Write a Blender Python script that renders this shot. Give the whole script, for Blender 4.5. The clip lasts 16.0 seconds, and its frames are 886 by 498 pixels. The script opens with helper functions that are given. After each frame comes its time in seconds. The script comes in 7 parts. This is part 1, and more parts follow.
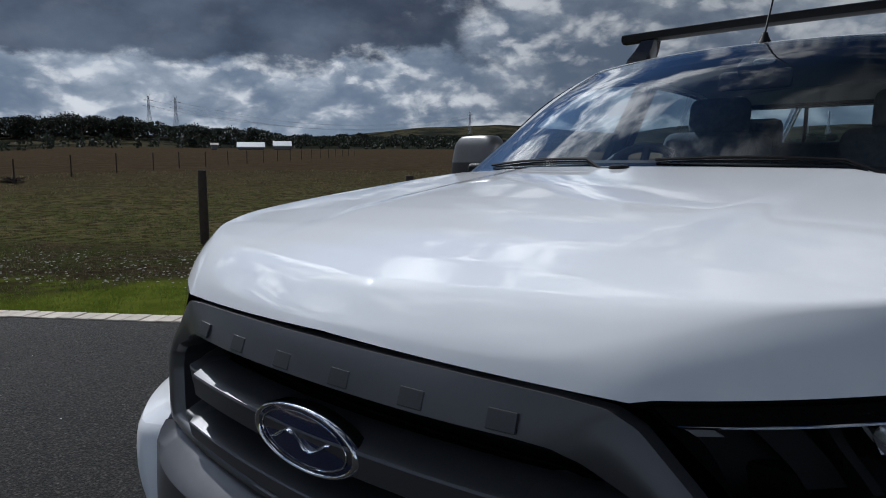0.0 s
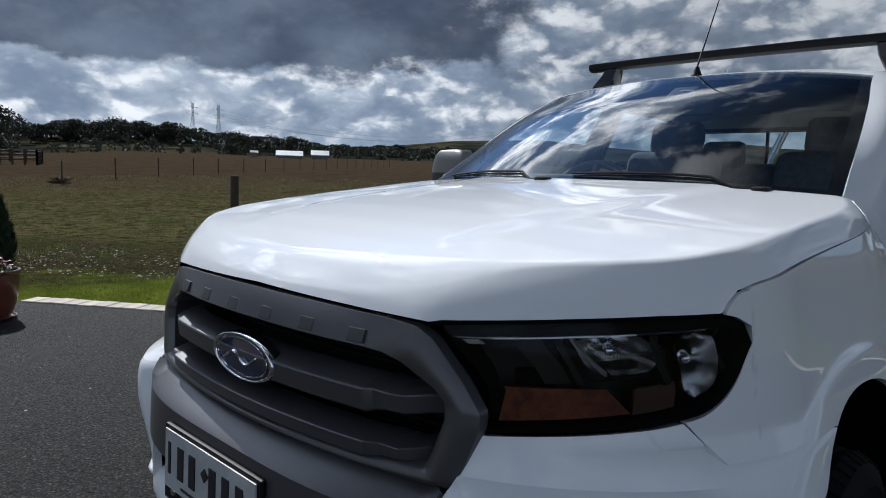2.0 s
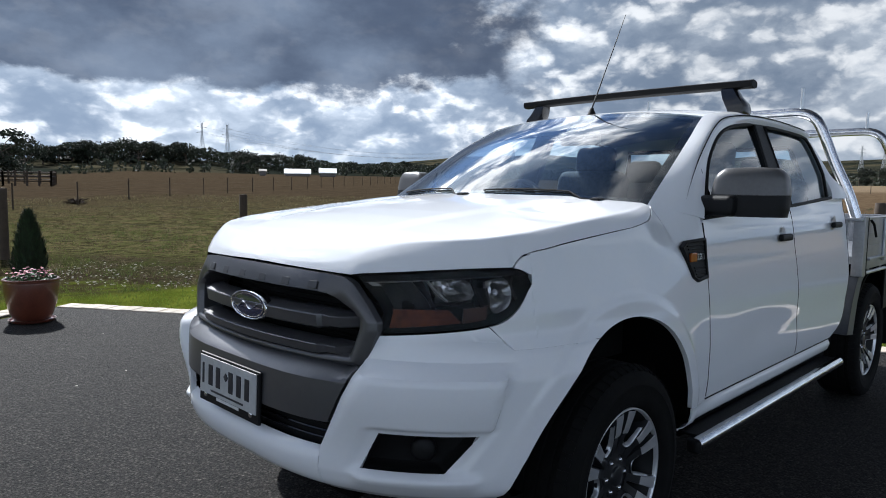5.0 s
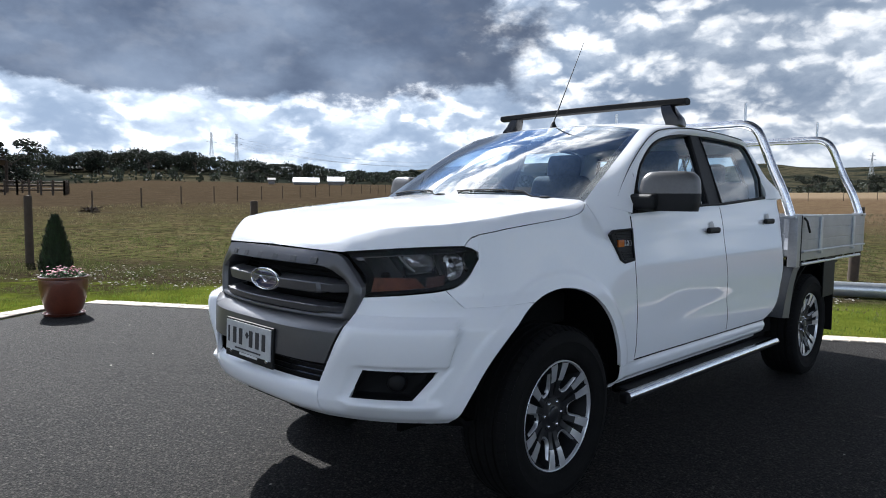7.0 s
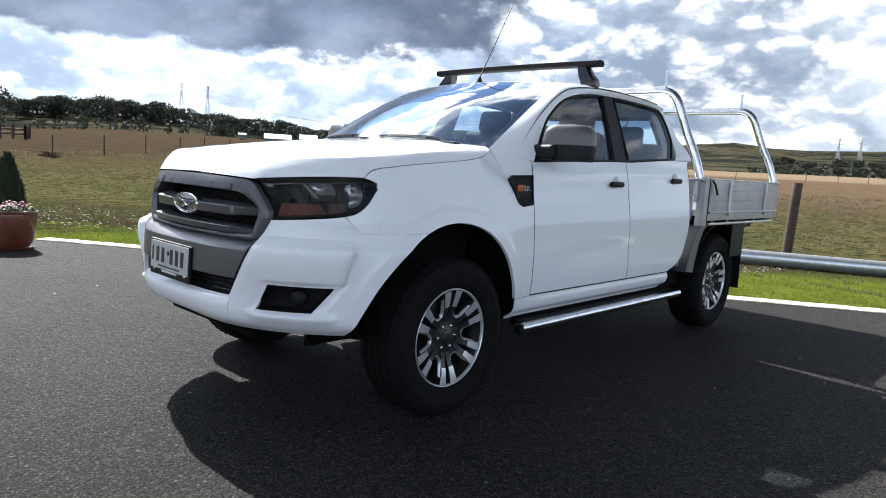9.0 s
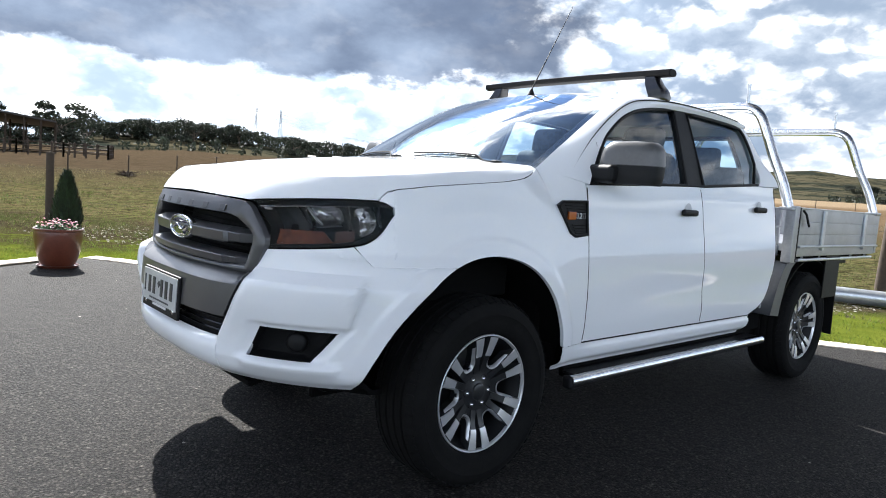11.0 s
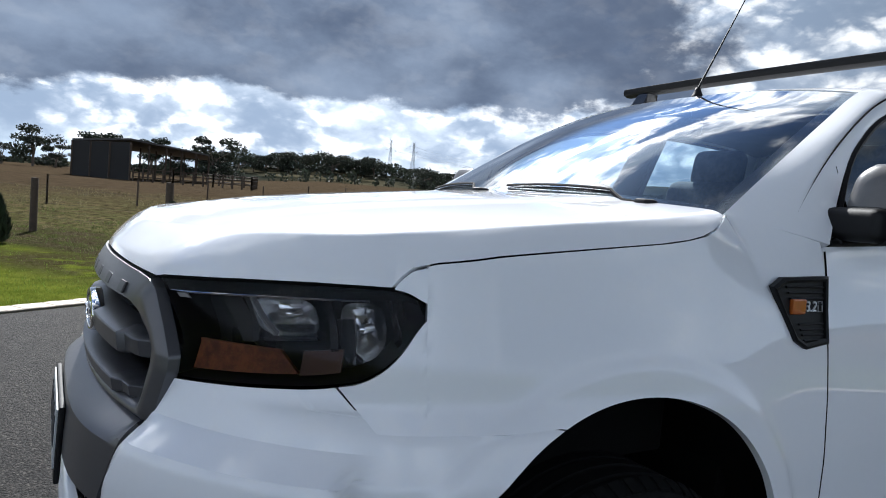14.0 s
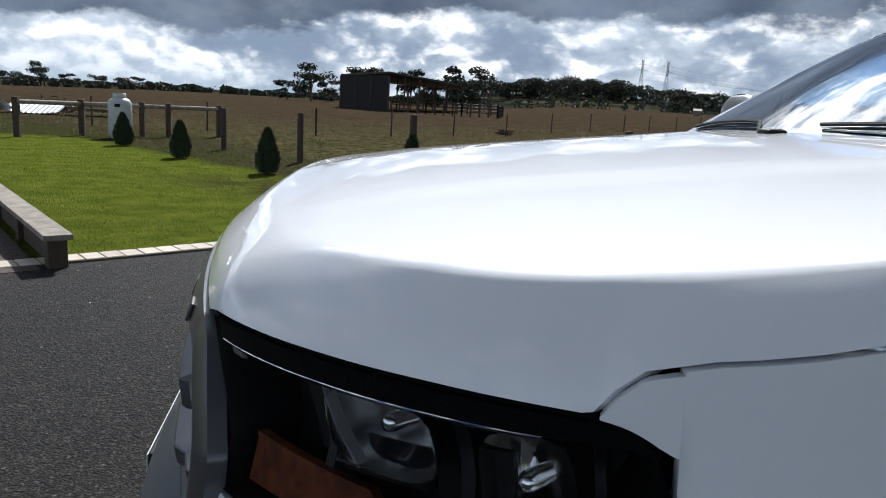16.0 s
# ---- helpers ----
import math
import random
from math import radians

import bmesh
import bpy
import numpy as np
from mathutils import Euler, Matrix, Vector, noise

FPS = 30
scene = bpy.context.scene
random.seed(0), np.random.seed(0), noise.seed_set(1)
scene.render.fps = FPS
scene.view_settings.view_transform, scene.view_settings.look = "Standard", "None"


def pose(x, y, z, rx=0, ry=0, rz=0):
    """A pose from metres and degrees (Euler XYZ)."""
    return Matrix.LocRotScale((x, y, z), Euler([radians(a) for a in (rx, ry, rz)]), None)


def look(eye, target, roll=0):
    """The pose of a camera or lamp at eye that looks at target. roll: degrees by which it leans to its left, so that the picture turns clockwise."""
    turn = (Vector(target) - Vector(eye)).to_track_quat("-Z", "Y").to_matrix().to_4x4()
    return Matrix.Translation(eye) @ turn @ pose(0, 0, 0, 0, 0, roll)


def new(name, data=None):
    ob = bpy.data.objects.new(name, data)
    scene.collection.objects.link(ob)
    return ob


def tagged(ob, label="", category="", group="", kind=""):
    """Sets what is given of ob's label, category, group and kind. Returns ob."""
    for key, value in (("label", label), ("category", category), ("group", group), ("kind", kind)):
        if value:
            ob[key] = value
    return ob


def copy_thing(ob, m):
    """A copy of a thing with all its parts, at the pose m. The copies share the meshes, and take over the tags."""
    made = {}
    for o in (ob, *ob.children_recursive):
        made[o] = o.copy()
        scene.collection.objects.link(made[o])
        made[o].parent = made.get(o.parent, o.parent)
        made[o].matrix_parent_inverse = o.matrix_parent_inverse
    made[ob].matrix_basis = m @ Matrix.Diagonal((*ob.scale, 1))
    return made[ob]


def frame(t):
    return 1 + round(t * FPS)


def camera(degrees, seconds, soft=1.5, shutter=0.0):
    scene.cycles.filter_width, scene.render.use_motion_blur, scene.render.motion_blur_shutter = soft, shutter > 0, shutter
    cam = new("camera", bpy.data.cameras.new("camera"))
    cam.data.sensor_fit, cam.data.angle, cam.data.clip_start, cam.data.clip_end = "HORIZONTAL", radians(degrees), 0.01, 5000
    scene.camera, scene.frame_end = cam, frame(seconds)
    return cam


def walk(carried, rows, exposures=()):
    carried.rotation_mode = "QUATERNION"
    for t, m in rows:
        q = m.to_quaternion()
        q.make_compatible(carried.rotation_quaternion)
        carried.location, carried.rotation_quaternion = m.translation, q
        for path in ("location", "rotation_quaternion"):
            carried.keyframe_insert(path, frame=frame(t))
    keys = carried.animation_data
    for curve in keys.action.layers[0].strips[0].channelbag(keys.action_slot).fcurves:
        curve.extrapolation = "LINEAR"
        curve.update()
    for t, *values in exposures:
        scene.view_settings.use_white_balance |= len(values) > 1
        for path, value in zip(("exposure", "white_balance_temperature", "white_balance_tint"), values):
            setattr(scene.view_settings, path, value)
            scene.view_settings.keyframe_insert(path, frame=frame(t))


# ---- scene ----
cam = camera(66.8, 16.0, soft=1.0)
PATH = [
    (0, (-1.441, -0.736, 1.344), (0.056, 0.567, 1.09), 0.0),
    (0.5, (-1.494, -0.822, 1.332), (0.027, 0.45, 1.068), 1.4),
    (1, (-1.536, -0.966, 1.351), (-0.047, 0.35, 1.128), -0.4),
    (1.5, (-1.531, -1.087, 1.339), (-0.09, 0.282, 1.118), 0.6),
    (2, (-1.565, -1.194, 1.333), (-0.132, 0.184, 1.116), 1.65),
    (2.5, (-1.642, -1.309, 1.343), (-0.217, 0.078, 1.135), 0.5),
    (3, (-1.737, -1.461, 1.353), (-0.286, -0.102, 1.141), 0.3),
    (3.5, (-1.79, -1.58, 1.346), (-0.393, -0.163, 1.155), 0.0),
    (4, (-1.822, -1.732, 1.34), (-0.492, -0.252, 1.139), 1.0),
    (4.5, (-1.881, -1.847, 1.343), (-0.493, -0.42, 1.152), 1.8),
    (5, (-2.001, -1.988, 1.343), (-0.583, -0.588, 1.172), 0.9),
    (7.5, (-2.384, -2.672, 1.276), (-0.983, -1.252, 1.131), 0.7),
    (8, (-2.403, -2.828, 1.236), (-0.962, -1.453, 1.061), 0.1),
    (8.5, (-2.393, -2.987, 1.204), (-0.922, -1.655, 0.953), 3.0),
    (11, (-1.891, -2.705, 1.201), (-0.566, -1.219, 1.011), 4.2),
    (11.5, (-1.728, -2.58, 1.202), (-0.452, -1.053, 1.001), 4.1),
    (12, (-1.562, -2.388, 1.206), (-0.204, -0.929, 1.043), 4.6),
    (12.5, (-1.412, -2.247, 1.211), (-0.043, -0.798, 1.052), 4.4),
    (13, (-1.239, -2.104, 1.228), (-0.086, -0.476, 1.082), 5.2),
    (13.5, (-1.104, -1.964, 1.239), (-0.027, -0.286, 1.08), 4.8),
    (14, (-0.992, -1.765, 1.269), (0.027, -0.049, 1.141), 4.7),
    (14.5, (-0.911, -1.639, 1.284), (0.01, 0.131, 1.152), 4.0),
    (15, (-0.798, -1.504, 1.309), (-0.187, 0.391, 1.115), 4.5),
    (15.5, (-0.732, -1.375, 1.315), (-0.27, 0.545, 0.996), 3.6),
    (16, (-0.693, -1.201, 1.328), (-0.335, 0.727, 0.935), 3.5),
]
walk(cam, [(t, look(eye, target, roll)) for t, eye, target, roll in PATH], exposures=[(0, -0.49, 5805, 9), (1.0, -0.26, 5825, 9), (2.5, 0.09, 5875, 9), (5, 0.59, 5945, 9), (8.5, 1.29, 6125, 10), (10.9, 1.71, 6275, 9), (12.5, 1.51, 6225, 9), (14.5, 0.85, 6025, 9), (15.2, 0.74, 6050, 9), (16, 0.42, 6075, 9)])


# ---------------------------------------------------------------- world and sun
SUN_TO = Vector((0.22, 1.04, 1.0)).normalized()
SUN_EL = math.asin(SUN_TO.z)
SUN_AZ = math.atan2(SUN_TO.x, SUN_TO.y)

sun_data = bpy.data.lights.new("sun", "SUN")
sun_data.energy, sun_data.angle, sun_data.color = 5.0, radians(0.55), (1.0, 0.955, 0.89)
sun = new("sun", sun_data)
sun.matrix_world = look((0, 0, 0), tuple(-SUN_TO))

sky_world = bpy.data.worlds.new("cloudy_sky")
scene.world = sky_world
sky_world.use_nodes = True


class Net:
    """A short way to write a node tree."""

    def __init__(self, tree):
        self.t = tree
        tree.nodes.clear()

    def add(self, kind, ins=None, **props):
        n = self.t.nodes.new(kind)
        if "operation" in props:
            n.operation = props["operation"]
        if "use_clamp" in props:
            n.use_clamp = props["use_clamp"]
        if "data_type" in props:
            n.data_type = props["data_type"]
        if "blend_type" in props:
            n.blend_type = props["blend_type"]
        if "interpolation_type" in props:
            n.interpolation_type = props["interpolation_type"]
        if "sky_type" in props:
            n.sky_type = props["sky_type"]
            n.sun_disc, n.sun_elevation, n.sun_rotation = False, props["sun_elevation"], props["sun_rotation"]
            n.altitude, n.air_density, n.dust_density, n.ozone_density = 60.0, 1.0, 1.2, 1.5
        for k, v in (ins or {}).items():
            sock = n.inputs[k]
            if isinstance(v, bpy.types.NodeSocket):
                self.t.links.new(v, sock)
            else:
                sock.default_value = v
        return n

    def math(self, op, a, b=0.0, c=0.0, clamp=False):
        return self.add("ShaderNodeMath", {0: a, 1: b, 2: c}, operation=op, use_clamp=clamp).outputs[0]

    def mix(self, f, a, b):
        a = (*a, 1) if isinstance(a, tuple) and len(a) == 3 else a
        b = (*b, 1) if isinstance(b, tuple) and len(b) == 3 else b
        return self.add("ShaderNodeMix", {0: f, 6: a, 7: b}, data_type="RGBA").outputs[2]

    def scale_colour(self, a, f):
        return self.add("ShaderNodeMix", {0: 1.0, 6: a, 7: f}, data_type="RGBA", blend_type="MULTIPLY").outputs[2]

    def noise(self, vec, scale, detail=5.0, rough=0.55, lac=2.0, dist=0.0):
        return self.add("ShaderNodeTexNoise", {"Vector": vec, "Scale": scale, "Detail": detail, "Roughness": rough, "Lacunarity": lac, "Distortion": dist}).outputs[0]

    def step(self, v, lo, hi, to_lo=0.0, to_hi=1.0):
        return self.add("ShaderNodeMapRange", {0: v, 1: lo, 2: hi, 3: to_lo, 4: to_hi}, interpolation_type="SMOOTHSTEP").outputs[0]


def cloudy_sky():
    n = Net(sky_world.node_tree)
    d = n.add("ShaderNodeTexCoord").outputs["Generated"]
    s = n.add("ShaderNodeSeparateXYZ", {0: d})
    x, y, z = s.outputs
    up = n.math("MAXIMUM", z, 0.0)
    blue = n.add("ShaderNodeTexSky", sky_type="NISHITA", sun_elevation=SUN_EL, sun_rotation=SUN_AZ).outputs[0]
    blue = n.scale_colour(blue, (0.050, 0.062, 0.078, 1))
    # cumulus in rows towards the horizon: a blue-grey mass with white heads
    low = n.add("ShaderNodeCombineXYZ", {0: x, 1: y, 2: n.math("MULTIPLY", z, 1.75)}).outputs[0]
    az = n.math("ARCTAN2", x, y)
    wobble = n.add("ShaderNodeTexNoise", {"Vector": low, "Scale": 11.0, "Detail": 5.0, "Roughness": 0.6}).outputs["Color"]
    warped = n.add("ShaderNodeVectorMath", {0: wobble, 1: (0.055, 0.055, 0.055), 2: low}, operation="MULTIPLY_ADD").outputs[0]

    def heaps(lift):
        """Round heaps of cloud in three sizes over a soft base."""
        at = n.add("ShaderNodeVectorMath", {0: warped, 1: (0.0, 0.0, lift)}, operation="ADD").outputs[0]
        cells = n.add("ShaderNodeTexVoronoi", {"Vector": at, "Scale": 13.0, "Detail": 2.0, "Roughness": 0.5, "Lacunarity": 2.3, "Randomness": 1.0}).outputs["Distance"]
        return n.math("ADD", n.math("MULTIPLY", n.noise(at, 7.0, 6.0, 0.50, 2.1, 0.0), 0.80), n.math("MULTIPLY", n.math("SUBTRACT", 0.85, cells), 0.24))

    puffs, lifted = heaps(0.0), heaps(0.026)
    fine = n.noise(warped, 24.0, 7.0, 0.60, 2.0, 0.0)
    broad = n.noise(low, 3.1, 5.0, 0.55)
    head = n.math("ADD", n.math("MULTIPLY", n.math("SUBTRACT", puffs, lifted), 3.4), n.math("MULTIPLY", n.math("SUBTRACT", fine, 0.5), 0.30))
    head = n.math("MULTIPLY", n.step(head, -0.22, 0.42), n.step(puffs, 0.30, 0.48))
    tone = n.math("ADD", n.math("MULTIPLY", broad, 0.45), n.math("ADD", n.math("MULTIPLY", puffs, 0.40), n.math("MULTIPLY", fine, 0.15)))
    mass = n.mix(n.step(tone, 0.36, 0.62), (0.31, 0.385, 0.50), (0.95, 1.01, 1.08))
    sky = n.mix(head, mass, (1.42, 1.40, 1.37))
    gap = n.math("MULTIPLY", n.step(n.math("ADD", broad, n.math("MULTIPLY", n.math("SUBTRACT", fine, 0.5), 0.35)), 0.60, 0.72), n.step(z, 0.10, 0.20))
    sky = n.mix(gap, sky, n.mix(n.step(z, 0.0, 0.3), (0.40, 0.52, 0.68), blue))
    sky = n.mix(n.step(z, 0.075, 0.0, 0.0, 0.75), sky, (0.50, 0.61, 0.72))
    # broken cloud overhead
    zz = n.math("ADD", up, 0.10)
    flat = n.add("ShaderNodeCombineXYZ", {0: n.math("DIVIDE", x, zz), 1: n.math("DIVIDE", y, zz), 2: 0.0}).outputs[0]
    high = n.noise(flat, 2.6, 10.0, 0.60, 2.1, 0.25)
    cover_high = n.step(high, 0.45, 0.55)
    high_cloud = n.mix(n.step(n.noise(flat, 5.0, 8.0, 0.60), 0.42, 0.58), (0.30, 0.36, 0.45), (1.35, 1.33, 1.31))
    near_sun = n.add("ShaderNodeVectorMath", {0: d, 1: tuple(SUN_TO)}, operation="DOT_PRODUCT").outputs["Value"]
    high_cloud = n.scale_colour(high_cloud, n.step(near_sun, 0.55, 1.0, 1.0, 3.4))
    over = n.mix(cover_high, n.scale_colour(blue, (1.05, 1.25, 1.45, 1)), high_cloud)
    over = n.scale_colour(over, n.step(z, 0.50, 0.95, 1.0, 0.55))
    # unseen sky overhead and behind dimmed, added to cut fill on shaded ground
    fill_cut = n.math("MULTIPLY", n.step(z, 0.34, 0.72), n.step(y, 0.50, 0.05))
    over = n.scale_colour(over, n.math("MULTIPLY_ADD", fill_cut, -0.78, 1.0))
    sky = n.mix(n.step(z, 0.29, 0.44), sky, over)
    # one long dark bank above the cumulus
    ragged = n.math("ADD", n.math("ADD", z, n.step(az, 0.30, -0.10, 0.0, 0.055)), n.math("MULTIPLY", n.math("SUBTRACT", n.noise(low, 4.2, 9.0, 0.62), 0.5), 0.16))
    bank = n.math("MULTIPLY", n.step(ragged, 0.142, 0.160), n.step(ragged, 0.50, 0.36))
    turn = n.math("ADD", az, n.math("MULTIPLY", n.math("SUBTRACT", n.noise(low, 5.0, 8.0, 0.6), 0.5), 0.5))
    bank = n.math("MULTIPLY", bank, n.math("MULTIPLY", n.step(turn, -1.05, -0.85), n.step(turn, 0.96, 0.87)))
    grey = n.mix(n.step(n.noise(low, 4.0, 8.0, 0.56), 0.34, 0.70), (0.085, 0.110, 0.165), (0.23, 0.28, 0.365))
    sky = n.mix(n.math("MULTIPLY", bank, 0.96), sky, grey)
    sky = n.scale_colour(sky, n.step(az, 0.68, 1.18, 1.0, 0.60))
    # unseen low sky opposite the sun brightened, added as fill for the flank
    fill_boost = n.math("MULTIPLY", n.step(y, 0.05, -0.40), n.step(z, 0.42, 0.24))
    sky = n.mix(fill_boost, sky, n.scale_colour(sky, (1.38, 1.46, 1.58, 1)))
    # the glow of the sun behind thin cloud
    sky = n.mix(n.math("MULTIPLY", n.step(near_sun, 0.985, 0.9995), 0.8), sky, (4.5, 4.4, 4.2))
    bg = n.add("ShaderNodeBackground", {"Color": sky, "Strength": 0.67})
    out = n.add("ShaderNodeOutputWorld", {"Surface": bg.outputs[0]})


cloudy_sky()


# ---------------------------------------------------------------- materials
def pbr(name, col, rough, metal=0.0, col2=None, scale=6.0, bump=0.0, bscale=150.0, coat=0.0, spec=0.5, rvar=0.08, fine=60.0, aniso=0.0, island=False, per_object=0.0, thin=0.0):
    """A surface with two scales of variation in colour, roughness and relief."""
    m = bpy.data.materials.new(name)
    m.use_nodes = True
    n = Net(m.node_tree)
    co = n.add("ShaderNodeTexCoord").outputs["Object"]
    big, small = n.noise(co, scale, 4.0, 0.6), n.noise(co, fine, 4.0, 0.65)
    c2 = col2 or tuple(v * 0.82 for v in col)
    f = n.math("ADD", n.math("MULTIPLY", big, 0.65), n.math("MULTIPLY", small, 0.35))
    base = n.mix(n.step(f, 0.36, 0.64), c2, col)
    if per_object:
        r = n.add("ShaderNodeObjectInfo").outputs["Random"]
        base = n.add("ShaderNodeHueSaturation", {"Color": base, "Value": n.math("ADD", 1 - per_object / 2, n.math("MULTIPLY", r, per_object))}).outputs[0]
    if island:
        r = n.add("ShaderNodeNewGeometry").outputs["Random Per Island"]
        base = n.add("ShaderNodeHueSaturation", {"Color": base, "Value": n.math("ADD", 0.6, n.math("MULTIPLY", r, 0.8)), "Hue": n.math("ADD", 0.48, n.math("MULTIPLY", r, 0.04))}).outputs[0]
    ro = n.math("ADD", rough - rvar / 2, n.math("MULTIPLY", small, rvar), clamp=True)
    b = n.add("ShaderNodeBsdfPrincipled", {"Base Color": base, "Roughness": ro, "Metallic": metal, "Coat Weight": coat, "Coat Roughness": 0.012, "Specular IOR Level": spec})
    if bump:
        h = n.noise(co, bscale, 5.0, 0.6)
        bn = n.add("ShaderNodeBump", {"Height": h, "Strength": min(1.0, bump), "Distance": 0.004 if bump <= 1 else 0.004 * bump})
        n.t.links.new(bn.outputs[0], b.inputs["Normal"])
    out = b.outputs[0]
    if thin:
        through_leaf = n.add("ShaderNodeBsdfTranslucent", {"Color": base})
        out = n.add("ShaderNodeMixShader", {0: thin, 1: out, 2: through_leaf.outputs[0]}).outputs[0]
    n.add("ShaderNodeOutputMaterial", {"Surface": out})
    return m


def clear_pane(name, tint, ior=1.5, rough=0.0, gain=1.0):
    """Thin glass: what passes through is tinted, and the gloss grows towards grazing angles."""
    m = bpy.data.materials.new(name)
    m.use_nodes = True
    n = Net(m.node_tree)
    thru = n.add("ShaderNodeBsdfTransparent", {"Color": (*tint, 1)})
    gloss = n.add("ShaderNodeBsdfGlossy", {"Color": (1, 1, 1, 1), "Roughness": rough})
    graze = n.add("ShaderNodeLayerWeight", {"Blend": 0.5}).outputs["Facing"]
    f0 = ((ior - 1) / (ior + 1)) ** 2
    f = n.math("MULTIPLY", n.math("MULTIPLY_ADD", n.math("POWER", graze, 5.0), 1 - f0, f0), gain, clamp=True)
    mx = n.add("ShaderNodeMixShader", {0: f, 1: thru.outputs[0], 2: gloss.outputs[0]})
    n.add("ShaderNodeOutputMaterial", {"Surface": mx.outputs[0]})
    return m


PAINT = pbr("white_paint", (0.81, 0.82, 0.84), 0.5, col2=(0.795, 0.805, 0.825), scale=1.2, coat=1.0, spec=0.0, rvar=0.04)
GREY_TRIM = pbr("grey_trim", (0.105, 0.104, 0.109), 0.34, metal=0.5, col2=(0.094, 0.093, 0.098), scale=3, bump=0.04, bscale=500)
MIRROR_GREY = pbr("mirror_cap_grey", (0.24, 0.235, 0.235), 0.42, metal=0.5, scale=3, bump=0.02, bscale=500)
CAP_GREY = pbr("mirror_shell_grey", (0.115, 0.113, 0.113), 0.36, metal=0.35, scale=3, bump=0.03, bscale=500)
BLACK = pbr("black_plastic", (0.005, 0.005, 0.0055), 0.55, spec=0.25, col2=(0.004, 0.004, 0.0045), bump=0.10, bscale=700)
GLOSS_BLACK = pbr("gloss_black", (0.012, 0.012, 0.014), 0.12, col2=(0.010, 0.010, 0.011), rvar=0.03)
INTAKE = pbr("intake_black", (0.004, 0.004, 0.0045), 0.7, spec=0.2, bump=0.1, bscale=400)
# the grey trim a tone darker, with the letters' relief shade in it
LETTER_SHADE = pbr("raised_letter_shade", (0.064, 0.063, 0.065), 0.42, metal=0.3, scale=3)
BAR_BLACK = pbr("bar_black", (0.007, 0.007, 0.0075), 0.62, spec=0.22, bump=0.08, bscale=600)
# white paint greyed to carry the shade of the handle recesses
CUP_SHADE = pbr("cup_shade_paint", (0.46, 0.47, 0.49), 0.4, coat=0.5)
DARK = pbr("dark_underbody", (0.003, 0.003, 0.003), 0.9, spec=0.1, scale=4, bump=0.2, bscale=90)
RUBBER = pbr("tyre_rubber", (0.0055, 0.0055, 0.0057), 0.8, spec=0.1, col2=(0.008, 0.0078, 0.0076), scale=9, bump=0.25, bscale=220)
CHROME = pbr("chrome", (0.82, 0.83, 0.85), 0.06, metal=1.0, rvar=0.04)
MACHINED = pbr("machined_alloy", (0.70, 0.705, 0.72), 0.28, col2=(0.67, 0.675, 0.69), metal=0.65, rvar=0.02, scale=25)
CHAMFER = pbr("alloy_chamfer", (0.46, 0.465, 0.475), 0.30, metal=0.6, rvar=0.06, scale=25)
ALLOY_DARK = pbr("dark_alloy_paint", (0.030, 0.031, 0.034), 0.38, metal=0.5, coat=0.25)
ALUMINIUM = pbr("tray_aluminium", (0.46, 0.47, 0.49), 0.38, metal=0.88, col2=(0.37, 0.38, 0.40), scale=5, bump=0.06, bscale=300, rvar=0.16)
# tray aluminium darkened for the shade round the rear mudguards
SHADED_ALUMINIUM = pbr("shaded_aluminium", (0.15, 0.155, 0.165), 0.45, metal=0.6, scale=6, bump=0.06, bscale=200)
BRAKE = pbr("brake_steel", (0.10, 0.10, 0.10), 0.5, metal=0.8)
POLISHED = pbr("polished_tube", (0.76, 0.77, 0.79), 0.15, metal=1.0, rvar=0.10, scale=12)
GALV = pbr("galvanised_steel", (0.62, 0.64, 0.66), 0.34, metal=0.75, col2=(0.50, 0.52, 0.55), scale=10, rvar=0.14)
OVAL_BLUE = pbr("badge_blue", (0.014, 0.022, 0.07), 0.10, coat=1.0)
REPEATER = pbr("repeater_amber", (0.42, 0.10, 0.015), 0.25, coat=0.5)
AMBER = pbr("amber_lens", (0.14, 0.038, 0.012), 0.55, col2=(0.06, 0.015, 0.007), scale=22, fine=90, bump=0.12, bscale=240, spec=0.2)
REFLECTOR = pbr("lamp_reflector", (0.60, 0.60, 0.60), 0.16, metal=1.0, rvar=0.08, bump=0.05, bscale=260)
BEZEL = pbr("lamp_bezel", (0.050, 0.018, 0.011), 0.4, col2=(0.034, 0.014, 0.009), fine=120, spec=0.2)
LAMP_DARK = pbr("lamp_housing", (0.006, 0.006, 0.007), 0.45, spec=0.12, scale=14, rvar=0.1)
PLATE = pbr("plate_white", (0.50, 0.51, 0.51), 0.35, scale=14)
PLATE_INK = pbr("plate_ink", (0.02, 0.022, 0.03), 0.4)
SEAT = pbr("seat_cloth", (0.085, 0.088, 0.098), 0.85, col2=(0.12, 0.123, 0.135), scale=30, bump=0.3, bscale=400)
CABIN = pbr("cabin_plastic", (0.040, 0.041, 0.044), 0.62, bump=0.1, bscale=500)
HEADLINER = pbr("headliner_grey", (0.30, 0.30, 0.30), 0.9, bump=0.1, bscale=500)
WHITE_MARK = pbr("white_mark", (0.72, 0.72, 0.72), 0.4)
WINDSCREEN = clear_pane("windscreen_glass", (0.88, 0.94, 0.95), 1.52, gain=1.6)
SIDE_GLASS = clear_pane("side_glass", (0.60, 0.73, 0.82), 1.52, gain=1.1)
LENS = clear_pane("lamp_lens", (0.88, 0.88, 0.89), 1.45, gain=0.2)
